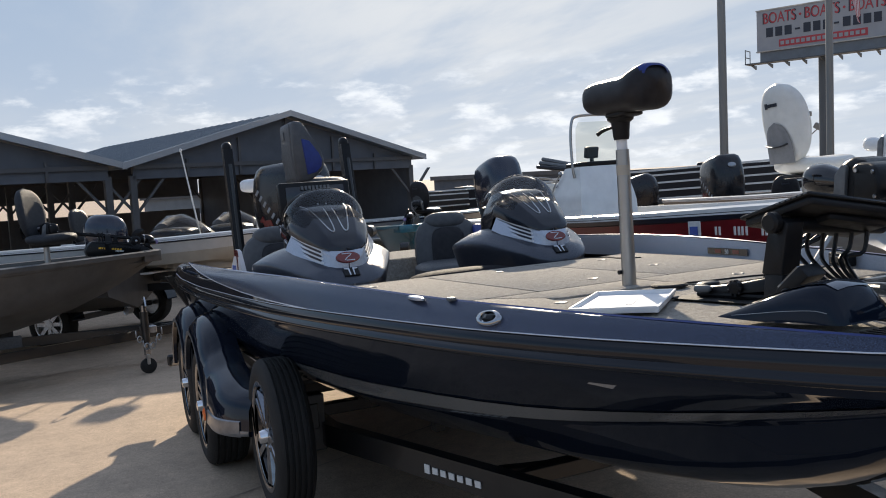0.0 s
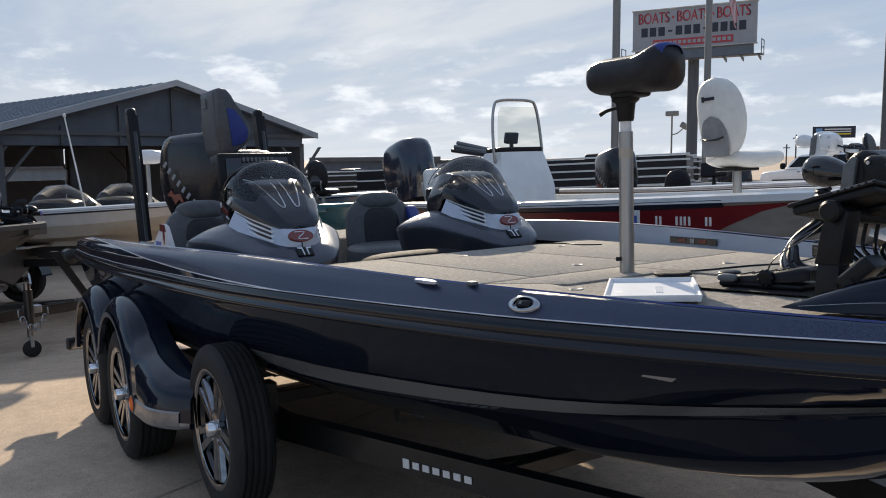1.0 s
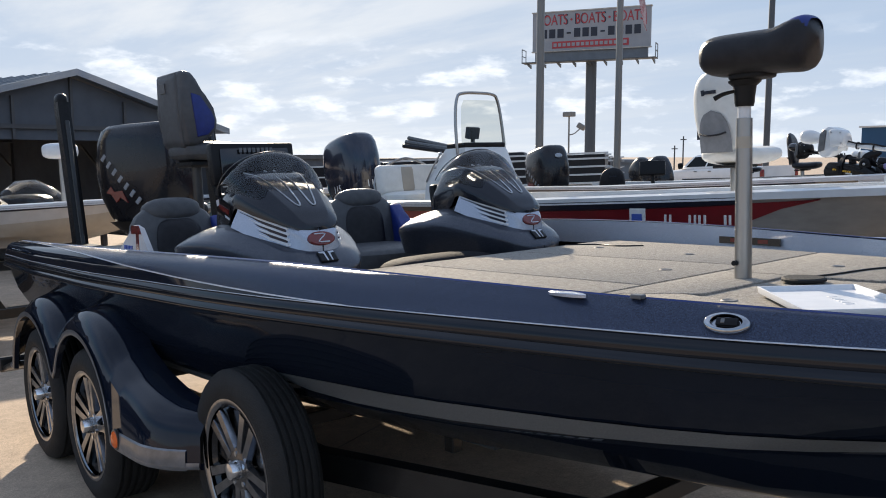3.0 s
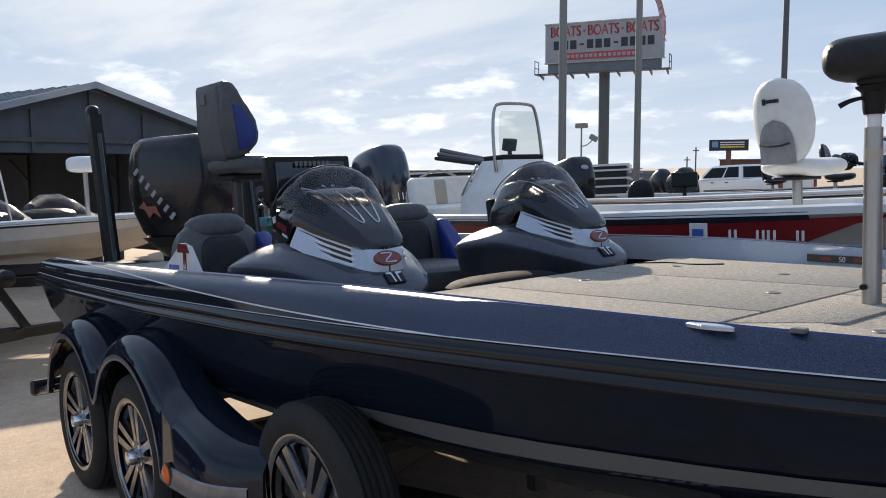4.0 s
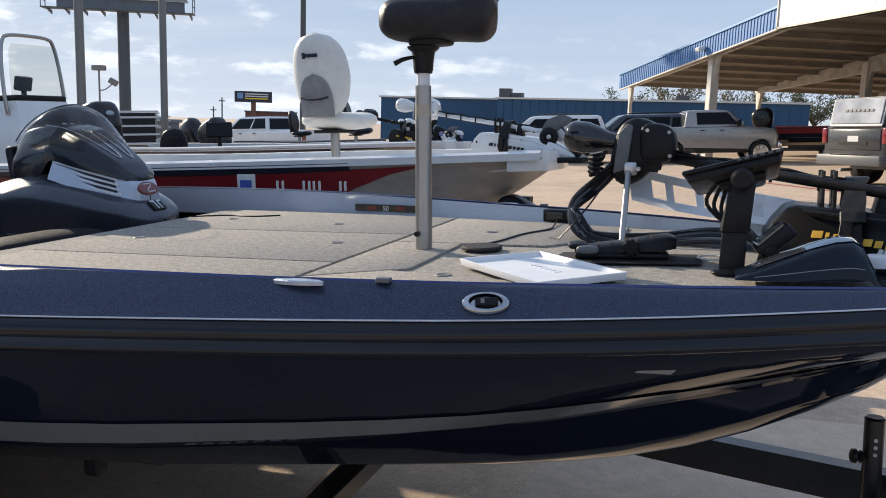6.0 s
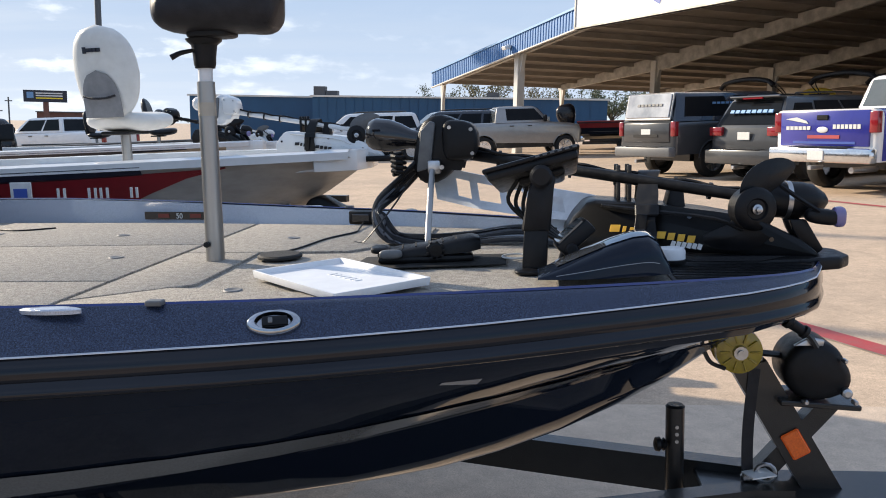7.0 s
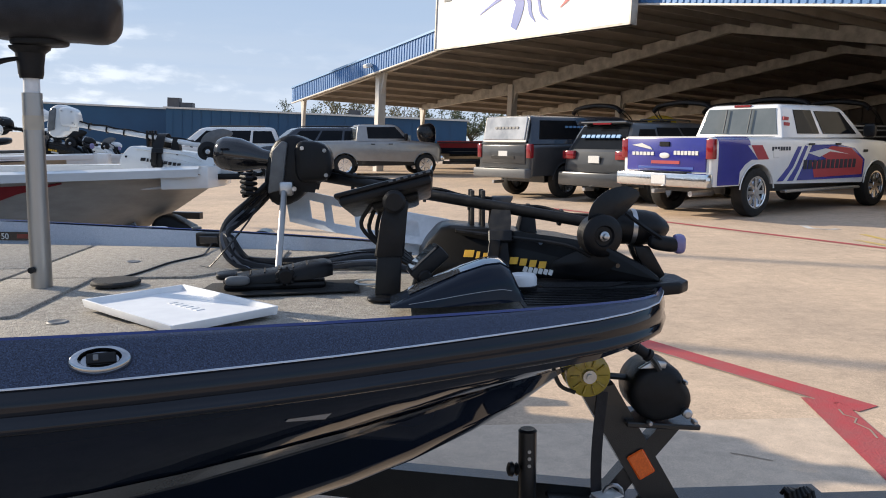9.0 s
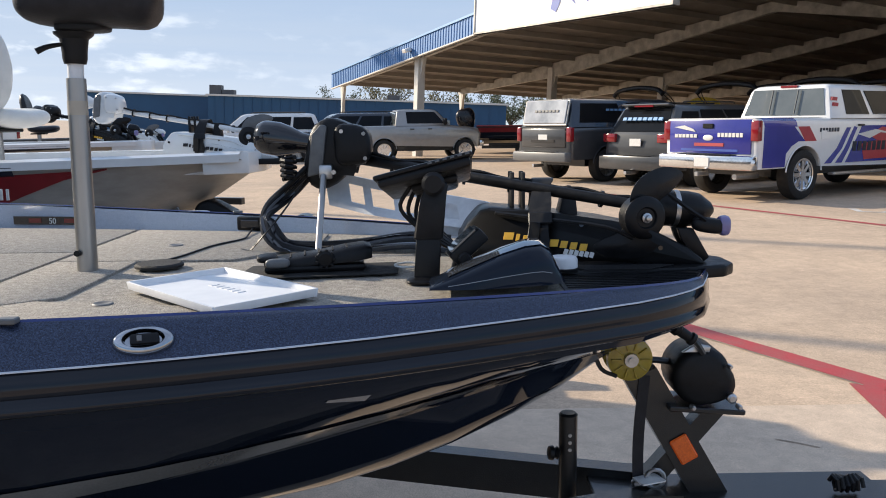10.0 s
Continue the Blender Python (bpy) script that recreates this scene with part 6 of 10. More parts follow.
def build_bow_items():
    # fishfinder on a tall bracket
    d = thing("bow_fishfinder", BOAT @ pose(2.375, -0.20, 1.034), "wide black fishfinder on a tall bow bracket", "display")
    part("foot", blob(B(), (0.010, -0.02, 0.004), (0.040, 0.032, 0.009), 2.6), "plastic_black", d)
    lean = Matrix(((1, 0, 0.03, 0.018), (0, 1, 0.10, 0), (0, 0, 1, 0), (0, 0, 0, 1)))
    bm = prism(B(), [(-0.030, 0.0), (0.030, 0.0), (0.032, 0.112), (-0.026, 0.112)], "y", -0.024, 0.024, 0.005)
    bm.transform(lean)
    part("lower_arm", bm, "plastic_black", d)
    bm = prism(B(), [(-0.033, 0.100), (0.036, 0.100), (0.042, 0.20), (0.046, 0.228), (0.020, 0.240), (-0.004, 0.23), (-0.018, 0.19)], "y", -0.029, 0.029, 0.005)
    bm.transform(lean)
    part("upper_arm", bm, "plastic_black", d)
    M = pose(0.022, 0.192, 0.226, 0, -14, 0) @ Matrix.Rotation(radians(-10), 4, "X")
    case = part("housing", box(B(), (0, 0.0, -0.001), (0.225, 0.36, 0.026), None, 0.010, 2), "plastic_black", d, "black angled display housing", m=M)
    part("back_hump", box(B(), (0.015, 0.02, -0.020), (0.12, 0.20, 0.026), None, 0.012, 2), "plastic_black", case)
    part("bezel", box(B(), (0, 0.0, 0.013), (0.240, 0.375, 0.012), None, 0.006, 2), "plastic_black", case)
    part("screen", box(B(), (0, 0.0, 0.0195), (0.19, 0.32, 0.003)), "car_glass", case)
    for k in range(6):
        part("edge_mark", box(B(), (0.108 - 0.018 * k, -0.1885, 0.014), (0.010, 0.003, 0.004)), "plastic_grey", case)
    part("pivot", cyl(B(), (0.036, -0.02, 0.226), (0.036, 0.36, 0.190), 0.020, 0.020, 16), "plastic_black", d)
    part("side_knob", turned(B(), (0.036, -0.034, 0.230), (0, 1, 0), [(0, 0.020), (0.006, 0.027), (0.022, 0.027)], 18), "plastic_black", d, "round tilt knob")
    for k in range(6):
        part("lead", tube(B(), [(-0.02 + 0.014 * k, 0.12 + 0.035 * k, 0.215), (-0.045 + 0.018 * k, 0.13 + 0.03 * k, 0.155 - 0.012 * (k % 3)), (0.03, 0.13 + 0.02 * k, 0.085 + 0.006 * k), (0.11, 0.15 + 0.01 * k, 0.035)], 0.0055, 6, 5), "plastic_black", d)
    # small sounder
    s = thing("sonar_unit", BOAT @ pose(2.475, -0.22, 1.045, 0, 0, 8), "small black sonar head on a bracket", "display")
    part("bracket", prism(B(), [(-0.03, 0), (0.03, 0), (0.022, 0.055), (-0.012, 0.055)], "y", -0.02, 0.02, 0.004), "plastic_black", s)
    part("housing", box(B(), (0.012, 0, 0.075), (0.095, 0.075, 0.036), rot(0, -42, 0), 0.006, 2), "plastic_black", s)
    part("screen", box(B(), (-0.002, 0, 0.090), (0.075, 0.06, 0.004), rot(0, -42, 0)), "car_glass_pale", s)
    part("knob", turned(B(), (0.0, -0.045, 0.05), (0, 1, 0), [(0, 0.012), (0.004, 0.015), (0.02, 0.015)], 14), "plastic_black", s)
    # glossy bow panel
    p = thing("instrument_console", BOAT, "gloss black wedge-shaped bow instrument panel", "panel")
    rows = ((2.40, -0.400, -0.270, 1.052, 0.003), (2.44, -0.397, -0.255, 1.051, 0.022), (2.50, -0.390, -0.236, 1.050, 0.048), (2.56, -0.380, -0.216, 1.050, 0.072), (2.61, -0.368, -0.200, 1.050, 0.086), (2.645, -0.355, -0.187, 1.050, 0.088), (2.668, -0.345, -0.180, 1.050, 0.074), (2.688, -0.335, -0.172, 1.050, 0.034), (2.700, -0.328, -0.168, 1.050, 0.006))
    PROFILE = ((0, 0), (0.015, 0.30), (0.05, 0.60), (0.12, 0.82), (0.24, 0.94), (0.42, 1.0), (0.62, 1.0), (0.82, 0.95), (0.94, 0.75), (1.0, 0.0))
    rings = [[(x, ya + (yb - ya) * u, z + h * v) for u, v in PROFILE] for x, ya, yb, z, h in rows]
    part("panel_shell", ring_faces(B(), rings), "gelcoat_black", p, sharp=70)
    part("panel_top", ring_faces(B(), [[(x + 0.0, ya + (yb - ya) * u, z + h * v + 0.0025) for u, v in PROFILE[4:8]] for x, ya, yb, z, h in rows[1:7]], False), "panel_gloss", p, "polished dark top face", sharp=70)
    part("panel_trim", tube(B(), [(x, ya + (yb - ya) * 0.02, z + h * 0.34) for x, ya, yb, z, h in rows[1:7]], 0.0009, 5, 3), "plate_grey", p)
    puck = thing("puck_antenna", BOAT @ pose(2.725, -0.135, 1.041), "white-topped round antenna puck", "antenna")
    part("base", turned(B(), (0, 0, 0), (0, 0, 1), [(0, 0.036), (0.008, 0.037), (0.010, 0.035)], 24), "plastic_black", puck)
    part("dome", turned(B(), (0, 0, 0.009), (0, 0, 1), [(0, 0.035), (0.020, 0.035), (0.027, 0.031), (0.029, 0.01)], 24), "plastic_white", puck)
    # foot pedal in its recess
    f = thing("foot_pedal", BOAT @ pose(2.11, -0.05, 1.036, 0, 0, 8), "black trolling-motor foot pedal in a recessed tray", "foot pedal")
    part("recess", prism(B(), [(-0.20, -0.10), (0.20, -0.10), (0.22, 0.06), (-0.16, 0.08)], "z", 0.0, 0.003, 0.001), "rubber", f)
    part("base", box(B(), (0, 0, 0.012), (0.25, 0.10, 0.018), None, 0.008, 2), "plastic_black", f)
    part("treadle", ring_faces(B(), [[(x, -w, z), (x, w, z), (x, w, z + h * 0.7), (x, w * 0.85, z + h), (x, -w * 0.85, z + h), (x, -w, z + h * 0.7)] for x, w, z, h in ((-0.125, 0.030, 0.016, 0.010), (-0.115, 0.042, 0.016, 0.016), (-0.06, 0.048, 0.018, 0.020), (0.02, 0.050, 0.022, 0.026), (0.08, 0.052, 0.026, 0.034), (0.125, 0.050, 0.031, 0.034), (0.142, 0.042, 0.034, 0.026))]), "plastic_black", f, "tilted black treadle", sharp=50)
    for k in range(5):
        part("tread_rib", box(B(), (-0.06 + 0.035 * k, 0, 0.0395 + 0.0050 * k), (0.004, 0.07, 0.003), rot(0, -8, 0)), "rubber", f)
    part("heel_stop", blob(B(), (-0.118, 0.0, 0.035), (0.026, 0.036, 0.010), 3), "plastic_black", f)
    part("speed_dial", turned(B(), (0.025, -0.062, 0.035), (0, 1, 0.1), [(0, 0.016), (0.004, 0.022), (0.016, 0.022)], 18), "plastic_black", f)
    for k in range(9):
        a = k * math.tau / 9
        part("dial_flute", box(B(), (0.025 + 0.021 * math.cos(a), -0.055, 0.036 + 0.021 * math.sin(a)), (0.007, 0.014, 0.007), Matrix.Rotation(-a, 3, "Y"), 0.001), "plastic_black", f)
    part("side_switch", blob(B(), (-0.09, -0.058, 0.030), (0.03, 0.012, 0.012), 3), "plastic_grey", f)
    part("cup_ring", tube(B(), [(0.235 + 0.035 * math.cos(a), -0.02 + 0.035 * math.sin(a), 0.008) for a in np.linspace(0, math.tau, 22)], 0.003, 5, 1), "plate_white", f)
    # white tray
    t = thing("tray", BOAT @ pose(1.942, -0.335, DECK_Z + 0.010, 0, 0, -46), "shallow white plastic tray lying on the deck", "tray")
    part("floor", box(B(), (0, 0, 0.004), (0.365, 0.230, 0.004)), "plastic_white", t)
    for sx, sy, L, a in ((0, -0.117, 0.38, 0), (0, 0.117, 0.38, 0)):
        part("rim", prism(B(), [(-0.006, 0.0), (0.004, 0.0), (0.008, 0.018), (0.002, 0.018)], "x", -L / 2, L / 2, 0.001), "plastic_white", t, m=pose(0, sy, 0, 0, 0, 180 if sy < 0 else 0))
    for sx in (-0.184, 0.184):
        part("rim", prism(B(), [(-0.006, 0.0), (0.004, 0.0), (0.008, 0.018), (0.002, 0.018)], "x", -0.118, 0.118, 0.001), "plastic_white", t, m=pose(sx, 0, 0, 0, 0, 90 if sx < 0 else -90))
    for k in range(6):
        part("moulded_bar", box(B(), (-0.06 + 0.022 * k, 0.02, 0.0068), (0.013, 0.020, 0.0016)), "plastic_white", t)
    # round black lid, floor ring, far-side box, loose wire
    c = thing("deck_cap", BOAT @ pose(1.69, 0.03, DECK_Z + 0.007), "round black rubber deck cap", "cap")
    part("cap", turned(B(), (0, 0, 0), (0, 0, 1), [(0, 0.062), (0.006, 0.062), (0.010, 0.056), (0.011, 0.01)], 28), "rubber", c)
    b = thing("switch_box", BOAT @ pose(1.785, b_in(1.785) - 0.026, 1.062, 0, 0, -17), "small black switch box on the coaming", "switch box")
    part("case", box(B(), (0, 0, 0), (0.105, 0.045, 0.048), None, 0.006, 2), "plastic_black", b)
    part("socket", box(B(), (0.0, -0.026, 0), (0.07, 0.008, 0.028), None, 0.003), "plastic_gloss", b)
    w = thing("loose_wire", BOAT, "thin black wire lying across the deck", "wire")
    part("wire", tube(B(), [(1.64, 0.02, DECK_Z + 0.010), (1.70, 0.16, DECK_Z + 0.010), (1.74, 0.36, DECK_Z + 0.010), (1.80, 0.50, DECK_Z + 0.010), (1.80, 0.58, DECK_Z + 0.012), (1.79, b_in(1.79) - 0.05, 1.05)], 0.003, 6, 6), "plastic_black", w)
    w = thing("loose_wire", BOAT, "thin black wire by the far console", "wire")
    part("wire", tube(B(), [(0.24, 0.62, DECK_Z + 0.010), (0.36, 0.70, DECK_Z + 0.010), (0.50, 0.68, DECK_Z + 0.010), (0.60, 0.74, DECK_Z + 0.010)], 0.003, 6, 6), "plastic_black", w)


build_bow_items()

# ---------------------------------------------------------------- pavement markings


def ground_strip(name, pts, width, material, label, lift=0.004):
    """A painted or cut line following the lot."""
    L = []
    for (xa, ya), (xb, yb) in zip(pts, pts[1:]):
        n = max(1, int(math.hypot(xb - xa, yb - ya) / 0.5))
        L += [(xa + (xb - xa) * k / n, ya + (yb - ya) * k / n) for k in range(n)]
    L.append(pts[-1])
    rings = []
    for i, (x, y) in enumerate(L):
        a, b = L[max(i - 1, 0)], L[min(i + 1, len(L) - 1)]
        d = Vector((b[0] - a[0], b[1] - a[1], 0)).normalized()
        n = Vector((-d.y, d.x, 0)) * width / 2
        rings.append([(x + n.x, y + n.y, lot_z(x + n.x, y + n.y) + lift), (x - n.x, y - n.y, lot_z(x - n.x, y - n.y) + lift)])
    tagged(part(name, ring_faces(B(), rings, False), material), label, "marking", kind="structure")


ground_strip("trim_stripe_1", [(3.2, 5.0), (4.09, 3.33), (4.86, 1.86)], 0.17, "curb_red", "faded red painted lane stripe")
ground_strip("trim_stripe_2", [(4.70, 2.05), (4.53, 1.05), (4.27, -0.5)], 0.20, "curb_red", "faded red painted lane stripe")
ground_strip("trim_stripe_3", [(3.0, 18.6), (7.06, 10.77), (8.6, 7.78), (11.0, 3.1)], 0.13, "curb_red", "faded red painted lane stripe")
mat("lane_white", (0.62, 0.62, 0.60), 0.8, 0, (0.42, 0.38, 0.33), 4, 9, bump=0.3, bump_scale=80)
mat("lane_yellow", (0.55, 0.40, 0.10), 0.8, 0, (0.48, 0.36, 0.20), 4, 9, bump=0.3, bump_scale=80)
ground_strip("trim_stripe_4", [(8.86, 10.42), (8.78, 10.0), (9.02, 9.86), (9.18, 9.95)], 0.12, "lane_white", "worn white parking symbol on the lot")
ground_strip("trim_stripe_5", [(8.69, 8.62), (8.80, 7.7), (8.9, 6.8)], 0.10, "lane_yellow", "worn yellow parking line")
ground_strip("trim_stripe_6", [(9.14, 9.24), (9.10, 8.40), (9.05, 7.4)], 0.10, "lane_yellow", "worn yellow parking line")
for k, pts in enumerate(([(-16, 4.0), (10, 16.5)], [(-9.5, 8), (-3.6, -6)], [(-4.2, 8), (1.8, -6)], [(5.6, 14), (12.0, -1)], [(-9, -8), (14, 3)])):
    ground_strip("trim_joint_%d" % (k + 1), pts, 0.014, "joint_fill", "dark joint between concrete slabs", 0.003)

def shade_lift_sheet():
    """An added paler sheet that lifts the shade under the bow, a little proud of the lot."""
    bm = B()
    xs, ys = np.linspace(1.85, 4.62, 12), np.linspace(-4.6, 1.75, 22)
    vs = [[bm.verts.new((x + 0.37 * (y - 1.75) * 0.45, y, lot_z(x + 0.37 * (y - 1.75) * 0.45, y) + 0.0022)) for y in ys] for x in xs]
    for a, b in zip(vs, vs[1:]):
        for k in range(len(ys) - 1):
            bm.faces.new((a[k], b[k], b[k + 1], a[k + 1]))
    tagged(part("pavement_slab", bm, "concrete_pale"), "paler concrete sheet added to lighten the shade under the bow", "pavement", kind="structure")


shade_lift_sheet()
for k, (pts, w) in enumerate((([(4.70, 1.86), (4.68, 1.78), (4.715, 1.72), (4.67, 1.66), (4.69, 1.56), (4.66, 1.45)], 0.010), ([(4.10, 3.08), (4.20, 2.92), (4.31, 2.69), (4.40, 2.54), (4.52, 2.28), (4.66, 2.03)], 0.011), ([(3.9, 1.32), (3.97, 1.28), (4.05, 1.22)], 0.009), ([(5.4, 2.6), (5.9, 2.45), (6.3, 2.62), (6.9, 2.5)], 0.007))):
    ground_strip("trim_crack_%d" % (k + 1), pts, w, "joint_fill", "ragged crack in the concrete lot", 0.0055)

# ---------------------------------------------------------------- boats in the yard


def yard_boat(m, name, label, L=5.6, hb=0.95, zg=1.15, zk=0.45, lower="bare_hull", upper="red_paint", cap="white_gelcoat", stripe="navy_stripe", upper_to=1.0, flat_bow=0.25, deck="carpet", stations=26, upper_share=0.42, numbers=True):
    """A moored hull on the lot, bow along +x, origin under the bow."""
    bt = thing(name, m, label, "boat")

    def half(t):
        return hb * (1 - (1 - flat_bow) * max(0.0, (t - 0.52) / 0.48) ** 2.3)

    def top(t):
        return zg + 0.05 * max(0.0, t - 0.5) * 2

    def keel(t):
        return zk + (top(t) - zk - 0.10) * max(0.0, (t - 0.62) / 0.38) ** 2.2
    T = np.linspace(0, 1, stations)

    def X(t):
        return -L + L * t

    def side(t, f):
        """A point f of the way from gunwale (0) down to chine (1)."""
        zt, zc = top(t) - 0.03, keel(t) + 0.34 * (top(t) - keel(t))
        return half(t) - 0.13 * hb * f * (1 + 0.8 * t), zt + (zc - zt) * f
    for s in (-1, 1):
        us = upper_share
        Tu = [t for t in T if t <= upper_to]
        rings = []
        for t in Tu:
            cut = us * min(1.0, max(0.05, (upper_to - t) / 0.12 + 0.05)) if upper_to < 1 else us
            rings.append([(X(t), s * (side(t, f)[0] + 0.004), side(t, f)[1]) for f in (0.10, cut * 0.5 + 0.05, max(cut, 0.11))])
        part("hull_band", ring_faces(B(), rings, False), upper, bt, "coloured upper hull band")
        part("hull_side", ring_faces(B(), [[(X(t), s * side(t, f)[0], side(t, f)[1]) for f in (0, 0.3, 0.6, 1.0)] + [(X(t), 0, keel(t))] for t in T], False), lower, bt, "hull side and bottom", 40)
        part("rub_stripe", ring_faces(B(), [[(X(t), s * (side(t, f)[0] + o), side(t, f)[1]) for f, o in ((-0.02, 0.004), (0.0, 0.014), (0.10, 0.014), (0.12, 0.003))] for t in T if t <= max(upper_to - 0.06, 0.5)], False), stripe, bt, "dark stripe under the gunwale")
        part("gunwale", ring_faces(B(), [[(X(t), s * (half(t) + 0.012), top(t) - 0.045), (X(t), s * (half(t) + 0.014), top(t) - 0.005), (X(t), s * (half(t) - 0.02), top(t) + 0.008), (X(t), s * (half(t) - 0.11), top(t) + 0.004), (X(t), s * (half(t) - 0.12), top(t) - 0.10)] for t in T], False), cap, bt, "pale moulded gunwale", 50)
        if numbers:
            for k in range(7):
                t = 0.66 + 0.022 * k + (0.012 if k > 1 else 0) + (0.012 if k > 4 else 0)
                y, z = side(t, 0.26)
                part("registration_bar", box(B(), (X(t), s * (y + 0.008), z), (0.035, 0.006, 0.075), Matrix.Rotation(-s * 0.02, 3, "Z")), "plate_white" if upper != "white_gelcoat" else "sign_ink", bt)
    t = 1.0
    part("bow_cap", prism(B(), [(X(0.97), -half(0.97)), (0.03, -half(1.0) * 0.8), (0.06, 0), (0.03, half(1.0) * 0.8), (X(0.97), half(0.97))], "z", top(1) - 0.11, top(1) + 0.006, 0.01), cap, bt)
    part("foredeck", prism(B(), [(X(t), -(half(t) - 0.10)) for t in np.linspace(0.56, 0.99, 12)] + [(X(t), half(t) - 0.10) for t in reversed(np.linspace(0.56, 0.99, 12))], "z", zg - 0.06, zg - 0.03), deck, bt)
    part("floor", prism(B(), [(X(t), -(half(t) - 0.12)) for t in np.linspace(0.0, 0.57, 8)] + [(X(t), half(t) - 0.12) for t in reversed(np.linspace(0.0, 0.57, 8))], "z", zg - 0.42, zg - 0.40), deck, bt)
    yb = [(side(0, f)[0], side(0, f)[1]) for f in (0, 0.5, 1.0)]
    part("transom", prism(B(), [(-y, z) for y, z in yb] + [(0, keel(0))] + [(y, z) for y, z in reversed(yb)], "x", -L - 0.01, -L + 0.03), lower, bt)
    return bt


def yard_trailer(m, L, zk, hw, label="black boat trailer under a moored hull", jack=(0.62, -0.10)):
    tr = thing("boat_trailer", m, label, "trailer", "yard trailers")
    for s in (-1, 1):
        part("rail", ring_faces(B(), [[(x, s * y - 0.03, zk - 0.16), (x, s * y + 0.03, zk - 0.16), (x, s * y + 0.03, zk - 0.07), (x, s * y - 0.03, zk - 0.07)] for x, y in ((-L, hw * 0.62), (-1.6, hw * 0.62), (0.35, 0.06))]), "steel_black", tr)
        w = part("tyre", simple_tyre(0.31, 0.20), "rubber", tr, m=Matrix.Translation((-L * 0.70, s * (hw * 0.98), 0.31)))
        part("rim", simple_rim(0.31, 0.20, s), "steel_zinc", w)
        part("fender", ring_faces(B(), [[(-L * 0.70 + 0.37 * math.cos(a), s * (hw * 0.98 - 0.12), 0.31 + 0.37 * math.sin(a)), (-L * 0.70 + 0.37 * math.cos(a), s * (hw * 0.98 + 0.12), 0.31 + 0.37 * math.sin(a))] for a in np.linspace(0.1, math.pi - 0.1, 14)], False), "fender_black", tr)
        part("bunk", box(B(), (-L * 0.6, s * 0.42, zk + 0.0), (L * 0.7, 0.09, 0.10)), "carpet_dark", tr)
    part("axle", box(B(), (-L * 0.70, 0, 0.31), (0.07, hw * 1.9, 0.07)), "steel_black", tr)
    part("tongue", box(B(), (0.55, 0, zk - 0.115), (1.1, 0.09, 0.09), None, 0.006), "steel_black", tr)
    part("winch_post", ring_faces(B(), [[(x - 0.035, -0.035, z), (x + 0.035, -0.035, z), (x + 0.035, 0.035, z), (x - 0.035, 0.035, z)] for x, z in ((0.42, zk - 0.1), (0.12, zk + 0.42))]), "steel_black", tr)
    part("winch", turned(B(), (0.26, -0.07, zk + 0.36), (0, 1, 0), [(0, 0.05), (0.01, 0.075), (0.13, 0.075), (0.14, 0.05)], 18), "steel_black", tr)
    if jack:
        jx, jy = jack
        part("jack_tube", cyl(B(), (jx, jy, 0.18), (jx, jy, 0.66), 0.030, 0.030, 12), "chrome_dark", tr)
        part("jack_sleeve", cyl(B(), (jx, jy, 0.30), (jx, jy, 0.60), 0.038, 0.038, 12), "steel_black", tr)
        part("jack_bracket", box(B(), (jx + 0.04, jy + 0.06, 0.42), (0.14, 0.12, 0.07), None, 0.008), "steel_zinc", tr)
        for n in range(9):
            part("chain_link", tube(B(), [(0.022 * math.cos(a) * (1 if n % 2 else 0.3), 0.022 * math.cos(a) * (0.3 if n % 2 else 1), 0.030 * math.sin(a)) for a in np.linspace(0, math.tau, 10)], 0.006, 5, 1), "steel_zinc", tr, m=Matrix.Translation((jx - 0.10 + 0.03 * n, jy - 0.05, 0.40 - 0.14 * math.sin(n * math.pi / 8))))
        part("jack_crank", tube(B(), [(jx, jy, 0.72), (jx, jy - 0.08, 0.74), (jx, jy - 0.12, 0.66)], 0.009, 6, 3), "steel_zinc", tr)
        part("jack_wheel", turned(B(), (jx, jy - 0.025, 0.075), (0, 1, 0), [(0, 0.05), (0.01, 0.075), (0.045, 0.075), (0.055, 0.05)], 18), "rubber", tr)
        part("jack_fork", box(B(), (jx, jy, 0.14), (0.03, 0.075, 0.10), None, 0.004), "steel_zinc", tr)
    return tr


def simple_tyre(R, W):
    h = W / 2
    return turned(B(), (0, 0, 0), (0, 1, 0), [(-h + 0.02, R * 0.62), (-h, R * 0.70), (-h, R * 0.86), (-h + 0.02, R * 0.97), (-h * 0.5, R), (h * 0.5, R), (h - 0.02, R * 0.97), (h, R * 0.86), (h, R * 0.70), (h - 0.02, R * 0.62)], 28, (False, False))


def simple_rim(R, W, s):
    bm = B()
    turned(bm, (0, 0, 0), (0, 1, 0), [(s * W * 0.45, R * 0.60), (s * W * 0.47, R * 0.66), (s * W * 0.40, R * 0.66), (s * W * 0.30, R * 0.58), (-s * W * 0.4, R * 0.58)], 28, (False, False))
    for k in range(8):
        a = k * math.tau / 8
        box(bm, (R * 0.33 * math.cos(a), s * W * 0.36, R * 0.33 * math.sin(a)), (R * 0.56, W * 0.10, R * 0.15), Matrix.Rotation(-a, 3, "Y"))
    cyl(bm, (0, s * W * 0.28, 0), (0, s * W * 0.44, 0), R * 0.20, R * 0.16, 14)
    cyl(bm, (0, s * W * 0.05, 0), (0, s * W * 0.10, 0), R * 0.60, R * 0.60, 20)
    return bm


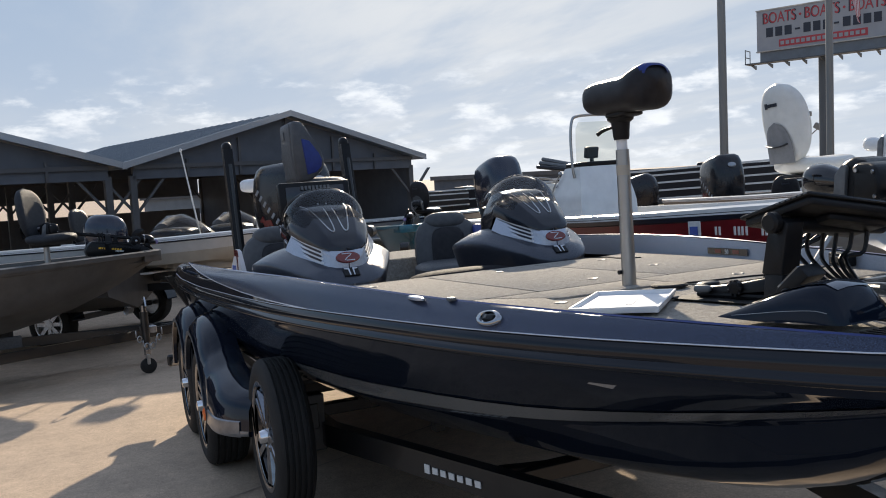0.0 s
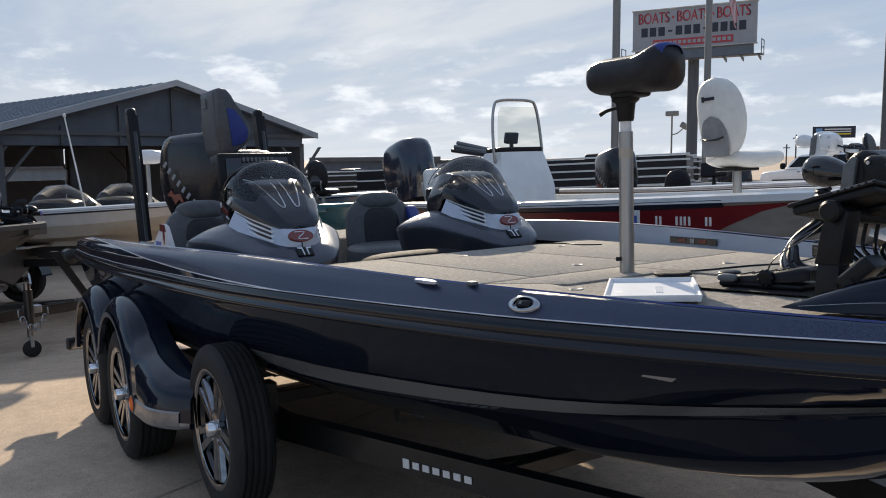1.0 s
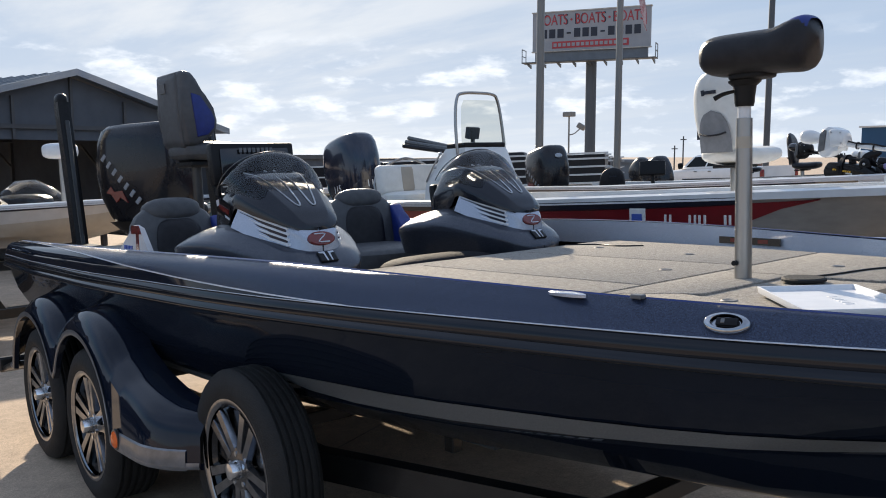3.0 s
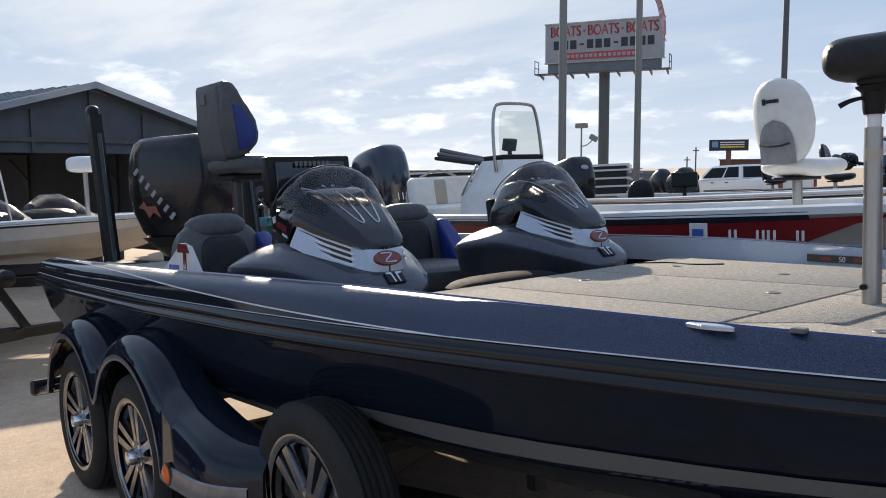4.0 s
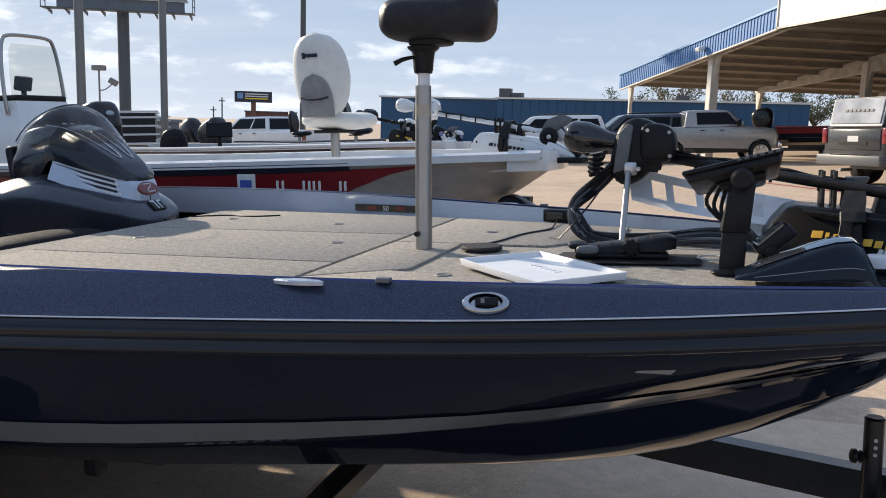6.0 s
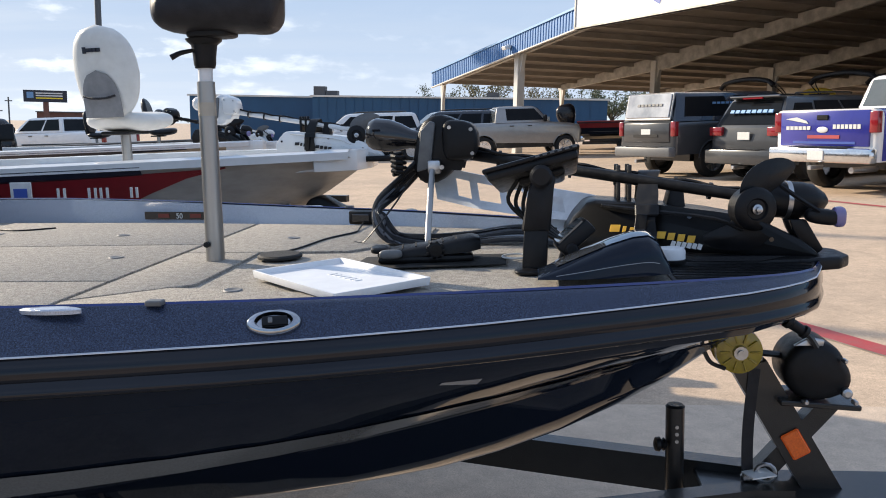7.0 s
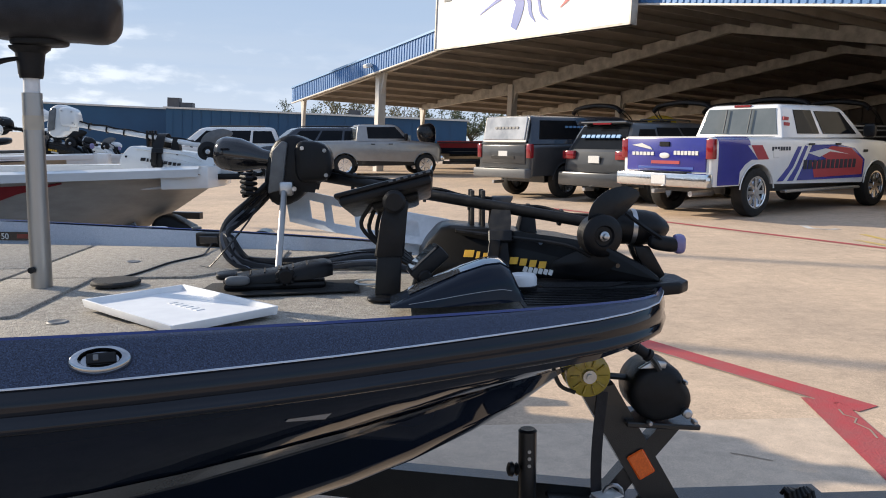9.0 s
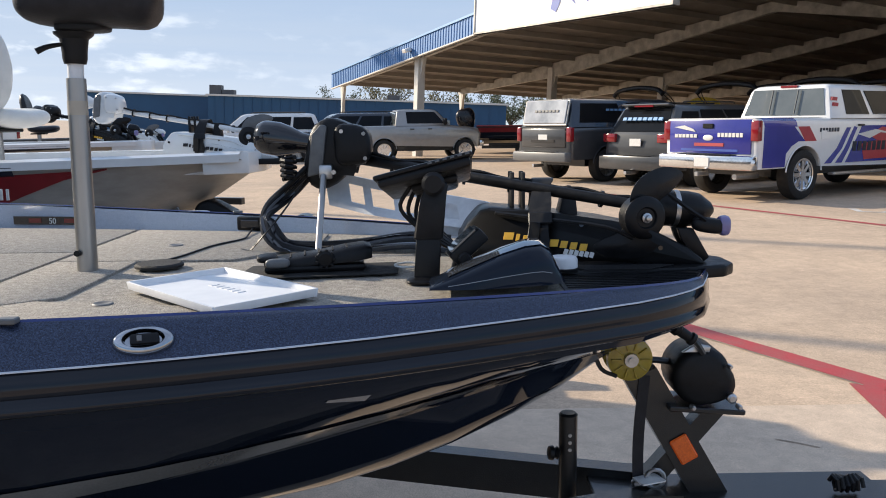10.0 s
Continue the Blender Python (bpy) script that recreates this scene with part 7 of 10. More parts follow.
def high_seat(m, label, cover="vinyl_white", patch="vinyl_grey", post=0.22):
    """A folding fishing seat with a rounded back on a short post."""
    s = thing("pedestal_chair", m, label, "seat", "fishing seats")
    part("post", cyl(B(), (0, 0, 0), (0, 0, post + 0.02), 0.028, 0.028, 16), "aluminium", s)
    part("seat_plate", box(B(), (0, 0, post + 0.015), (0.20, 0.18, 0.02), None, 0.006), "plastic_black", s)
    rings = []
    for t in np.linspace(-1, 1, 17):
        e = max(1 - abs(t) ** 4, 0.0) ** 0.5
        rings.append([(0.07 + 0.215 * t, (0.205 - 0.015 * t) * e * math.copysign(abs(math.cos(a)) ** 0.7, math.cos(a)), post + 0.075 + 0.02 * t * t + (0.052 * e + 0.002) * math.copysign(abs(math.sin(a)) ** 0.8, math.sin(a))) for a in np.linspace(0, math.tau, 25)[:-1]])
    part("cushion", ring_faces(B(), rings), cover, s, "padded seat cushion", 70)
    rings = []
    for t in np.linspace(-1, 1, 21):
        e = max(1 - abs(t) ** 3.2, 0.0) ** 0.5
        z = post + 0.335 + 0.255 * t
        w = (0.195 - 0.03 * max(0, -t) - 0.015 * max(0, t)) * e + 0.002
        rings.append([(-0.115 - 0.13 * (z - post - 0.1) + (0.052 * e + 0.002) * math.copysign(abs(math.sin(a)) ** 0.8, math.sin(a)) + 0.9 * (w * math.cos(a)) ** 2, w * math.copysign(abs(math.cos(a)) ** 0.75, math.cos(a)), z) for a in np.linspace(0, math.tau, 25)[:-1]])
    part("backrest", ring_faces(B(), rings), cover, s, "tall rounded backrest", 70)
    rings = []
    for t in np.linspace(0, 1, 12):
        z = post + 0.10 + 0.25 * t
        w = 0.118 * max(1 - t ** 3.5, 0.0) ** 0.5 + 0.001
        xb = -0.115 - 0.13 * (z - post - 0.1) - 0.050
        rings.append([(xb - 0.009 + 0.9 * (w * k) ** 2, w * k, z) for k in np.linspace(-1, 1, 9)])
    back = part("back_patch", ring_faces(B(), rings, False), patch, s, "grey lower back panel", 70)
    part("patch_piping", tube(B(), [(-0.196, -0.098, post + 0.215), (-0.203, -0.04, post + 0.203), (-0.203, 0.04, post + 0.203), (-0.196, 0.098, post + 0.215)], 0.006, 6, 4), "vinyl_black", back)
    for k in range(5):
        part("maker_mark_bar", box(B(), (-0.218 + 0.0018 * abs(k - 2), 0.055 - 0.022 * k, post + 0.455), (0.008, 0.018, 0.020 if k else 0.034), rot(0, -8, 0)), "sign_ink", s)
    return s


# red boat beyond the casting deck
RB = on_lot(0, 0) @ pose(1.42, 2.53, 0, 0, 0, -3.0)
red_boat = yard_boat(RB, "fishing_boat", "white-topped red and bare aluminium fishing boat", 5.9, 0.86, 1.20, 0.46, "bare_hull", "red_paint", "white_gelcoat", "navy_stripe", 0.90, 0.36, "white_gelcoat", 30, 0.62, False)
for x in (-1.375, -1.340, -1.205, -1.170, -1.140, -1.105, -0.975, -0.945):
    part("registration_bar", box(B(), (x, -0.846, 1.088), (0.011, 0.008, 0.052), rot(0, 0, 0.6)), "plate_white", red_boat)
red_trailer = yard_trailer(RB, 5.5, 0.46, 0.95, "black trailer under the red boat")
part("winch_cover", prism(B(), [(-0.32, 0.90), (-0.315, 0.945), (-0.285, 0.980), (-0.235, 0.995), (-0.185, 0.980), (-0.10, 0.925), (-0.06, 0.895), (-0.06, 0.84), (-0.32, 0.84)], "y", -0.16, -0.03, 0.02), "plastic_black", red_trailer, "rounded black winch cover", 50)
part("bow_stop", prism(B(), [(-0.52, 0.93), (-0.44, 0.93), (-0.39, 0.86), (-0.40, 0.78), (-0.48, 0.78)], "y", -0.14, -0.02, 0.01), "steel_black", red_trailer)
part("strap_hook", box(B(), (-0.40, -0.15, 0.90), (0.05, 0.015, 0.10), rot(0, -30, 0), 0.004), "steel_zinc", red_trailer)
part("winch_arm", ring_faces(B(), [[(x - 0.03, -0.12, z), (x + 0.03, -0.12, z), (x + 0.03, -0.06, z), (x - 0.03, -0.06, z)] for x, z in ((-0.20, 0.86), (0.10, 0.45))]), "steel_black", red_trailer)
part("registration_sticker", box(B(), (-1.585, -0.842, 1.088), (0.12, 0.008, 0.12), None, 0.002), "plate_white", red_boat, "blue and white validation sticker")
part("sticker_print", box(B(), (-1.585, -0.849, 1.088), (0.075, 0.004, 0.055)), "sign_blue", red_boat)


def build_center_console():
    c = thing("center_console", RB @ pose(-4.30, 0.0, 0.80), "white moulded center console with a clear windscreen", "console")
    part("body", ring_faces(B(), [[(x0, -0.30 * k, z), (x1, -0.30 * k, z), (x1 + 0.02, 0, z), (x1, 0.30 * k, z), (x0, 0.30 * k, z)] for z, x0, x1, k in ((0, -0.30, 0.42, 1.0), (0.50, -0.225, 0.395, 1.0), (0.58, -0.20, 0.38, 0.96), (0.80, -0.01, 0.32, 0.82), (0.84, 0.02, 0.30, 0.78))]), "white_gelcoat", c, "white moulded body", 30)
    part("dash", box(B(), (0.17, 0, 0.862), (0.27, 0.47, 0.045), None, 0.012, 2), "plastic_black", c)
    ob = part("windscreen", ring_faces(B(), [[(0.29 - 0.10 * (z - 0.86), -w, z), (0.30 - 0.10 * (z - 0.86), -w * 0.5, z), (0.305 - 0.10 * (z - 0.86), 0, z), (0.30 - 0.10 * (z - 0.86), w * 0.5, z), (0.29 - 0.10 * (z - 0.86), w, z)] for z, w in ((0.86, 0.26), (1.05, 0.245), (1.20, 0.225), (1.26, 0.19))], False), "clear_glass", c, "tall clear acrylic windscreen")
    ob.visible_shadow = False
    part("windscreen_frame", tube(B(), [(0.24, -0.262, 0.74), (0.24, -0.275, 0.84), (0.22, -0.265, 1.10), (0.21, -0.235, 1.27), (0.21, -0.18, 1.32), (0.21, 0, 1.33), (0.21, 0.18, 1.32), (0.21, 0.235, 1.27), (0.22, 0.265, 1.10), (0.24, 0.275, 0.84), (0.24, 0.262, 0.74)], 0.014, 8, 5), "aluminium", c, "bent tubular frame")
    part("instrument", box(B(), (0.10, 0.02, 0.98), (0.06, 0.14, 0.11), rot(0, 12, 8), 0.012, 2), "plastic_black", c)
    part("instrument_stem", cyl(B(), (0.10, 0.02, 0.86), (0.10, 0.02, 0.95), 0.02, 0.02, 10), "plastic_black", c)
    part("wheel_rim", tube(B(), [(-0.24 + 0.06 * math.cos(a), 0.16 * math.sin(a), 0.62 + 0.15 * math.cos(a)) for a in np.linspace(0, math.tau, 20)], 0.013, 6, 1), "plastic_black", c)
    part("wheel_hub", cyl(B(), (-0.20, 0, 0.62), (-0.26, 0, 0.62), 0.03, 0.04, 12), "plastic_black", c)
    for x, z in ((-0.20, 0.56), (-0.10, 0.68), (-0.01, 0.80)):
        part("rail_stud", blob(B(), (x, -0.275, z), (0.016, 0.02, 0.016), 2, u=10, v=6), "steel_zinc", c)
    part("grab_rail", tube(B(), [(-0.21, -0.300, 0.55), (-0.11, -0.292, 0.68), (0.0, -0.27, 0.815)], 0.008, 6, 3), "aluminium", c)
    b = thing("cooler_seat", RB @ pose(-5.0, 0.0, 0.80), "white padded bench seat with two-tone back", "seat")
    part("base", box(B(), (0, 0, 0.17), (0.5, 0.8, 0.34), None, 0.03, 2), "white_gelcoat", b)
    part("cushion", blob(B(), (0, 0, 0.40), (0.27, 0.42, 0.07), 4), "vinyl_white", b)
    part("backrest", box(B(), (-0.16, 0, 0.58), (0.12, 0.86, 0.30), rot(0, -8, 0), 0.05, 3), "vinyl_white", b, "white padded backrest")
    part("back_stripe", box(B(), (-0.16, -0.10, 0.58), (0.126, 0.22, 0.29), rot(0, -8, 0), 0.05, 3), "beige_hull", b)
    part("back_rail", tube(B(), [(-0.20, -0.38, 0.30), (-0.26, -0.38, 0.62), (-0.27, 0, 0.80), (-0.26, 0.38, 0.62), (-0.20, 0.38, 0.30)], 0.012, 6, 4), "aluminium", b)
    r = thing("rod_bundle", RB @ pose(-4.6, 0.25, 1.62, 0, 8, 20), "bundle of grey fishing rods leaning on the console", "rods")
    for k in range(3):
        part("rod", cyl(B(), (-0.75, 0.04 * k, 0.04 * k), (0.3, 0.04 * k, -0.02), 0.022, 0.028, 8), "plastic_grey" if k else "vinyl_black", r)
    part("rod_stand", cyl(B(), (0.1, 0.03, -0.82), (0.1, 0.03, -0.02), 0.02, 0.02, 8), "aluminium", r)


build_center_console()
high_seat(RB @ pose(-1.44, -0.05, 1.13, 0, 0, 84) @ Matrix.Scale(1.06, 4), "white pedestal seat with a grey back panel", patch="patch_grey")
build_trolling_motor(RB @ pose(-2.98, 0.0, 0.17), "white_gelcoat", "white_gelcoat", None, "white trolling motor lying on the red boat's bow", False)
ob = outboard(RB @ pose(-5.92, 0, 1.06), "dark grey four-stroke outboard on the red boat", 1.0, "navy", 10, False, 0.72, True)
lettering("115", 0.11, "plate_white", ob, pose(-0.30, -0.246, 0.26, 90, 0, 0), "power_digits")
lettering("115", 0.11, "plate_white", ob, pose(0.052, 0.0, 0.26, 90, 0, 90), "power_digits")

# beige boat behind it
BB = on_lot(-0.3, 5.75, -18.5)
yard_boat(BB, "fishing_boat", "white and beige bass boat with a black stripe", 6.7, 1.0, 1.20, 0.48, "beige_hull", "beige_hull", "white_gelcoat", "navy_stripe", 1.0, 0.12, "vinyl_grey", 26, 0.4)
yard_trailer(BB, 6.0, 0.48, 1.05, "black trailer under the beige boat")
outboard(BB @ pose(-6.18, 0, 0.88), "black outboard with pale lettering bars", 1.12, "black", 8, True, 0.60, True)
build_trolling_motor(BB @ pose(-3.25, 0.0, 0.19), "plastic_black", "plastic_black", None, "black trolling motor on the beige boat", False)
def covered_graph(m, label):
    g = thing("covered_display", m, label, "display")
    part("bracket", cyl(B(), (0, 0, 0), (0, 0, 0.16), 0.03, 0.02, 12), "plastic_black", g)
    part("case", box(B(), (0, 0, 0.24), (0.10, 0.34, 0.20), rot(0, -15, 0), 0.02, 2), "plastic_black", g)


covered_graph(BB @ pose(-3.85, 0.1, 1.16, 0, 0, -40), "black fishfinder on the beige boat's foredeck")
high_seat(BB @ pose(-5.2, 0.3, 0.80, 0, 0, 160), "low black folded boat seat", "vinyl_black", "vinyl_black", 0.05)

# further hulls, end to end beyond
B3 = on_lot(-1.2, 9.3, -18)
yard_boat(B3, "fishing_boat", "white and navy bass boat on a trailer", 5.3, 1.0, 1.12, 0.48, "white_gelcoat", "navy_stripe", "white_gelcoat", "navy_stripe", 1.0, 0.12, "vinyl_grey", 20, 0.5)
yard_trailer(B3, 6.0, 0.48, 1.05, "black trailer under the white and navy boat", False)
outboard(B3 @ pose(-5.35, 0, 0.98), "black outboard under a cover", 0.85, "black", 24, False, 0.62, True)
high_seat(B3 @ pose(-2.2, 0.0, 1.05, 0, 0, 30), "black folded boat seat", "vinyl_black", "vinyl_grey")
build_trolling_motor(B3 @ pose(-3.25, 0.0, 0.12), "white_gelcoat", "white_gelcoat", None, "white trolling motor on the navy boat", False)
B4 = on_lot(-4.2, 13.2, -20)
yard_boat(B4, "fishing_boat", "dark grey bass boat on a trailer", 6.0, 1.0, 1.12, 0.48, "grey_hull", "vinyl_black", "grey_hull", "navy_stripe", 1.0, 0.12, "vinyl_grey", 20, 0.5)
yard_trailer(B4, 6.0, 0.48, 1.05, "black trailer under the dark grey boat", False)
outboard(B4 @ pose(-6.0, 0, 1.05), "black outboard tilted up", 0.95, "black", 30, False)
high_seat(B4 @ pose(-2.6, 0.1, 1.0, 0, 0, 20), "black folded boat seat", "vinyl_black", "vinyl_black")

# boats on the stern side
mat("seat_dark", (0.028, 0.031, 0.037), 0.6, 0, (0.040, 0.043, 0.049), 25, ior=1.3, bump=0.25, bump_scale=500)
mat("cream_hull", (0.55, 0.52, 0.45), 0.3, 0, (0.48, 0.45, 0.39), 6, coat=0.4)
GB = on_lot(-5.10, -1.14, 99)
yard_boat(GB, "fishing_boat", "dull grey aluminium fishing boat on a trailer", 5.6, 0.92, 1.12, 0.46, "grey_hull", "grey_hull", "grey_hull", "grey_hull", 1.0, 0.22, "carpet_dark", 22, 0.4, False)
yard_trailer(GB, 5.4, 0.46, 1.0, "black trailer with chain and jack wheel at its tongue", (-0.30, -0.62))
high_seat(GB @ pose(-1.02, -0.06, 1.07, 0, 0, -40), "dark grey padded pedestal seat", "seat_dark", "vinyl_black")
high_seat(GB @ pose(-2.65, 0.2, 1.05, 0, 0, -30), "dark grey padded pedestal seat", "seat_dark", "vinyl_black")
build_trolling_motor(GB @ pose(-3.15, 0.0, 0.12), "plastic_black", "plastic_black", None, "black trolling motor on the grey boat", False)
KB = on_lot(-8.9, -6.4, 246)
yard_boat(KB, "fishing_boat", "dark green bass boat with its motor toward the aisle", 5.6, 0.95, 1.10, 0.46, "grey_hull", "vinyl_black", "grey_hull", "navy_stripe", 1.0, 0.2, "carpet_dark", 18, 0.4, False)
outboard(on_lot(-6.75, -1.78, 246) @ pose(0, 0, 1.02), "dark navy four-stroke outboard with a round cowl", 0.66, "navy", 2, False, 0.95)
WB = on_lot(-5.95, 1.25, 52)
yard_boat(WB, "bass_boat", "white and cream bass boat with a navy stripe", 5.4, 1.0, 1.26, 0.78, "cream_hull", "white_gelcoat", "white_gelcoat", "navy_stripe", 1.0, 0.12, "vinyl_white", 24, 0.55, False)
yard_trailer(WB, 5.2, 0.78, 1.05, "black trailer under the white boat", False)


def small_screen(m, label):
    w = thing("boat_windscreen", m, label, "windscreen", "windscreens")
    st = [(-0.34, 0.22, 0.20), (-0.20, 0.24, 0.30), (0.0, 0.23, 0.30), (0.20, 0.20, 0.19), (0.34, 0.16, 0.07)]
    ob = part("screen", ring_faces(B(), [arch(x, 0, w_, 0.0, z, 12, 2.2) for x, w_, z in st], False), "smoke_glass", w, sharp=60)
    ob.visible_shadow = False
    part("dash", blob(B(), (-0.15, 0, 0.04), (0.30, 0.24, 0.10), 3), "vinyl_black", w)
    return w


small_screen(WB @ pose(-2.05, -0.42, 1.25), "smoked windscreen on the white boat's console")
small_screen(WB @ pose(-1.72, 0.42, 1.25), "smoked windscreen on the white boat's console")
high_seat(WB @ pose(-3.8, 0.0, 0.95, 0, 0, 0), "black padded boat seat", "vinyl_black", "vinyl_black")
a = thing("antenna", WB @ pose(-1.9, -0.3, 1.2), "thin whip antenna on the white boat", "antenna")
part("whip", cyl(B(), (0, 0, 0), (-0.18, 0, 1.15), 0.012, 0.008, 8), "plate_white", a)
part("tip", blob(B(), (-0.18, 0, 1.16), (0.02, 0.02, 0.025), 2, u=8, v=6), "plate_white", a)
l = thing("stern_light", WB @ pose(-1.22, -0.05, 1.22), "white padded seat top on a post", "seat")
part("post", cyl(B(), (0, 0, 0), (0, 0, 0.55), 0.025, 0.025, 10), "aluminium", l)
part("top", blob(B(), (0, 0, 0.62), (0.17, 0.15, 0.085), 3.5), "plastic_white", l)
TB = on_lot(-7.2, 2.5, -32)
yard_boat(TB, "bass_boat", "teal metal-flake bass boat on a trailer", 5.8, 1.0, 1.10, 0.48, "teal_gelcoat", "teal_gelcoat", "teal_gelcoat", "navy_stripe", 1.0, 0.12, "carpet_dark", 20, 0.4, False)
yard_trailer(TB, 5.6, 0.48, 1.0, "black trailer under the teal boat", False)
build_trolling_motor(TB @ pose(-3.2, 0.0, 0.10), "plastic_black", "plastic_black", None, "black trolling motor on the teal boat", False)
high_seat(TB @ pose(-1.7, 0.0, 1.02, 0, 0, 150), "black folded boat seat", "vinyl_black", "vinyl_grey")
CB = on_lot(-12.2, 7.0, 60)
yard_boat(CB, "bass_boat", "pale silver bass boat under a cover", 6.0, 1.05, 1.2, 0.5, "gelcoat_silver", "gelcoat_silver", "white_gelcoat", "navy_stripe", 1.0, 0.12, "vinyl_white", 18, 0.4, False)
outboard(on_lot(-10.0, 9.3, 40) @ pose(0, 0, 0.95), "black outboard motor at the yard's edge", 0.9, "black", 10, False)


def pontoon(m, label, bimini=True, length=6.2, dark=True):
    p = thing("pontoon_boat", m, label, "pontoon boat", "pontoon boats")
    fab = "vinyl_black" if dark else "beige_hull"
    for y in (-0.85, 0.85):
        part("float", turned(B(), (0, y, 0.62), (1, 0, 0), [(0, 0.05), (0.15, 0.22), (0.35, 0.29), (length - 0.5, 0.29), (length, 0.05)], 18), "aluminium_cast", p)
        part("fence_panel", box(B(), (length * 0.5, y * 1.38, 1.38), (length * 0.92, 0.03, 0.62)), fab, p, "dark fence panel")
        for z in (1.05, 1.24, 1.42, 1.60, 1.72):
            part("fence_rail", box(B(), (length * 0.5, y * 1.41, z), (length * 0.95, 0.04, 0.04)), "plate_white", p)
    for x in (0.25, length - 0.25):
        part("end_panel", box(B(), (x, 0, 1.38), (0.03, 2.3, 0.60)), fab, p)
        for z in (1.10, 1.40, 1.70):
            part("end_rail", box(B(), (x + (0.02 if x > 1 else -0.02), 0, z), (0.03, 2.36, 0.04)), "plate_white", p)
    part("deck", box(B(), (length * 0.5, 0, 0.98), (length, 2.45, 0.08)), "carpet_dark", p)
    part("lounge_seat", box(B(), (length * 0.28, 0, 1.50), (0.9, 1.9, 0.45), None, 0.12, 3), "vinyl_grey", p)
    part("helm", box(B(), (length * 0.62, -0.5, 1.45), (0.5, 0.6, 0.75), None, 0.06, 2), "vinyl_black", p)
    for y in (-0.55, 0.0, 0.55):
        part("bunk_stand", box(B(), (length * 0.5, y, 0.12), (length * 0.6, 0.10, 0.44)), "steel_black", p)
    if bimini:
        for o in (-0.10, 0.10):
            part("bimini_bow", tube(B(), [(length * 0.55, -1.18, 1.7), (length * 0.45 + o, -1.15, 2.15), (length * 0.42 + o, -0.9, 2.32), (length * 0.42 + o, 0, 2.40), (length * 0.42 + o, 0.9, 2.32), (length * 0.45 + o, 1.15, 2.15), (length * 0.55, 1.18, 1.7)], 0.016, 6, 5), "steel_black", p)
        part("rolled_bimini", tube(B(), [(length * 0.42, -1.12, 2.20), (length * 0.42, -0.85, 2.36), (length * 0.42, 0, 2.44), (length * 0.42, 0.85, 2.36), (length * 0.42, 1.12, 2.20)], 0.075, 10, 5), "vinyl_black", p)
    return p


pt = pontoon(on_lot(-14.58, 9.82, 37) @ Matrix.Translation((0, 0, 0.10)), "dark pontoon boat with silver rails", False)
for x, y, a in ((-17.4, 9.4, 126), (-18.0, 14.6, 30), (-22.5, 18.6, 24), (-19.6, 6.4, 120), (-22.5, 9.8, 124), (-23.0, 14.0, 5)):
    copy_thing(pt, on_lot(x, y, a) @ Matrix.Translation((0, 0, 0.10)))

# ---------------------------------------------------------------- sheds behind the stern


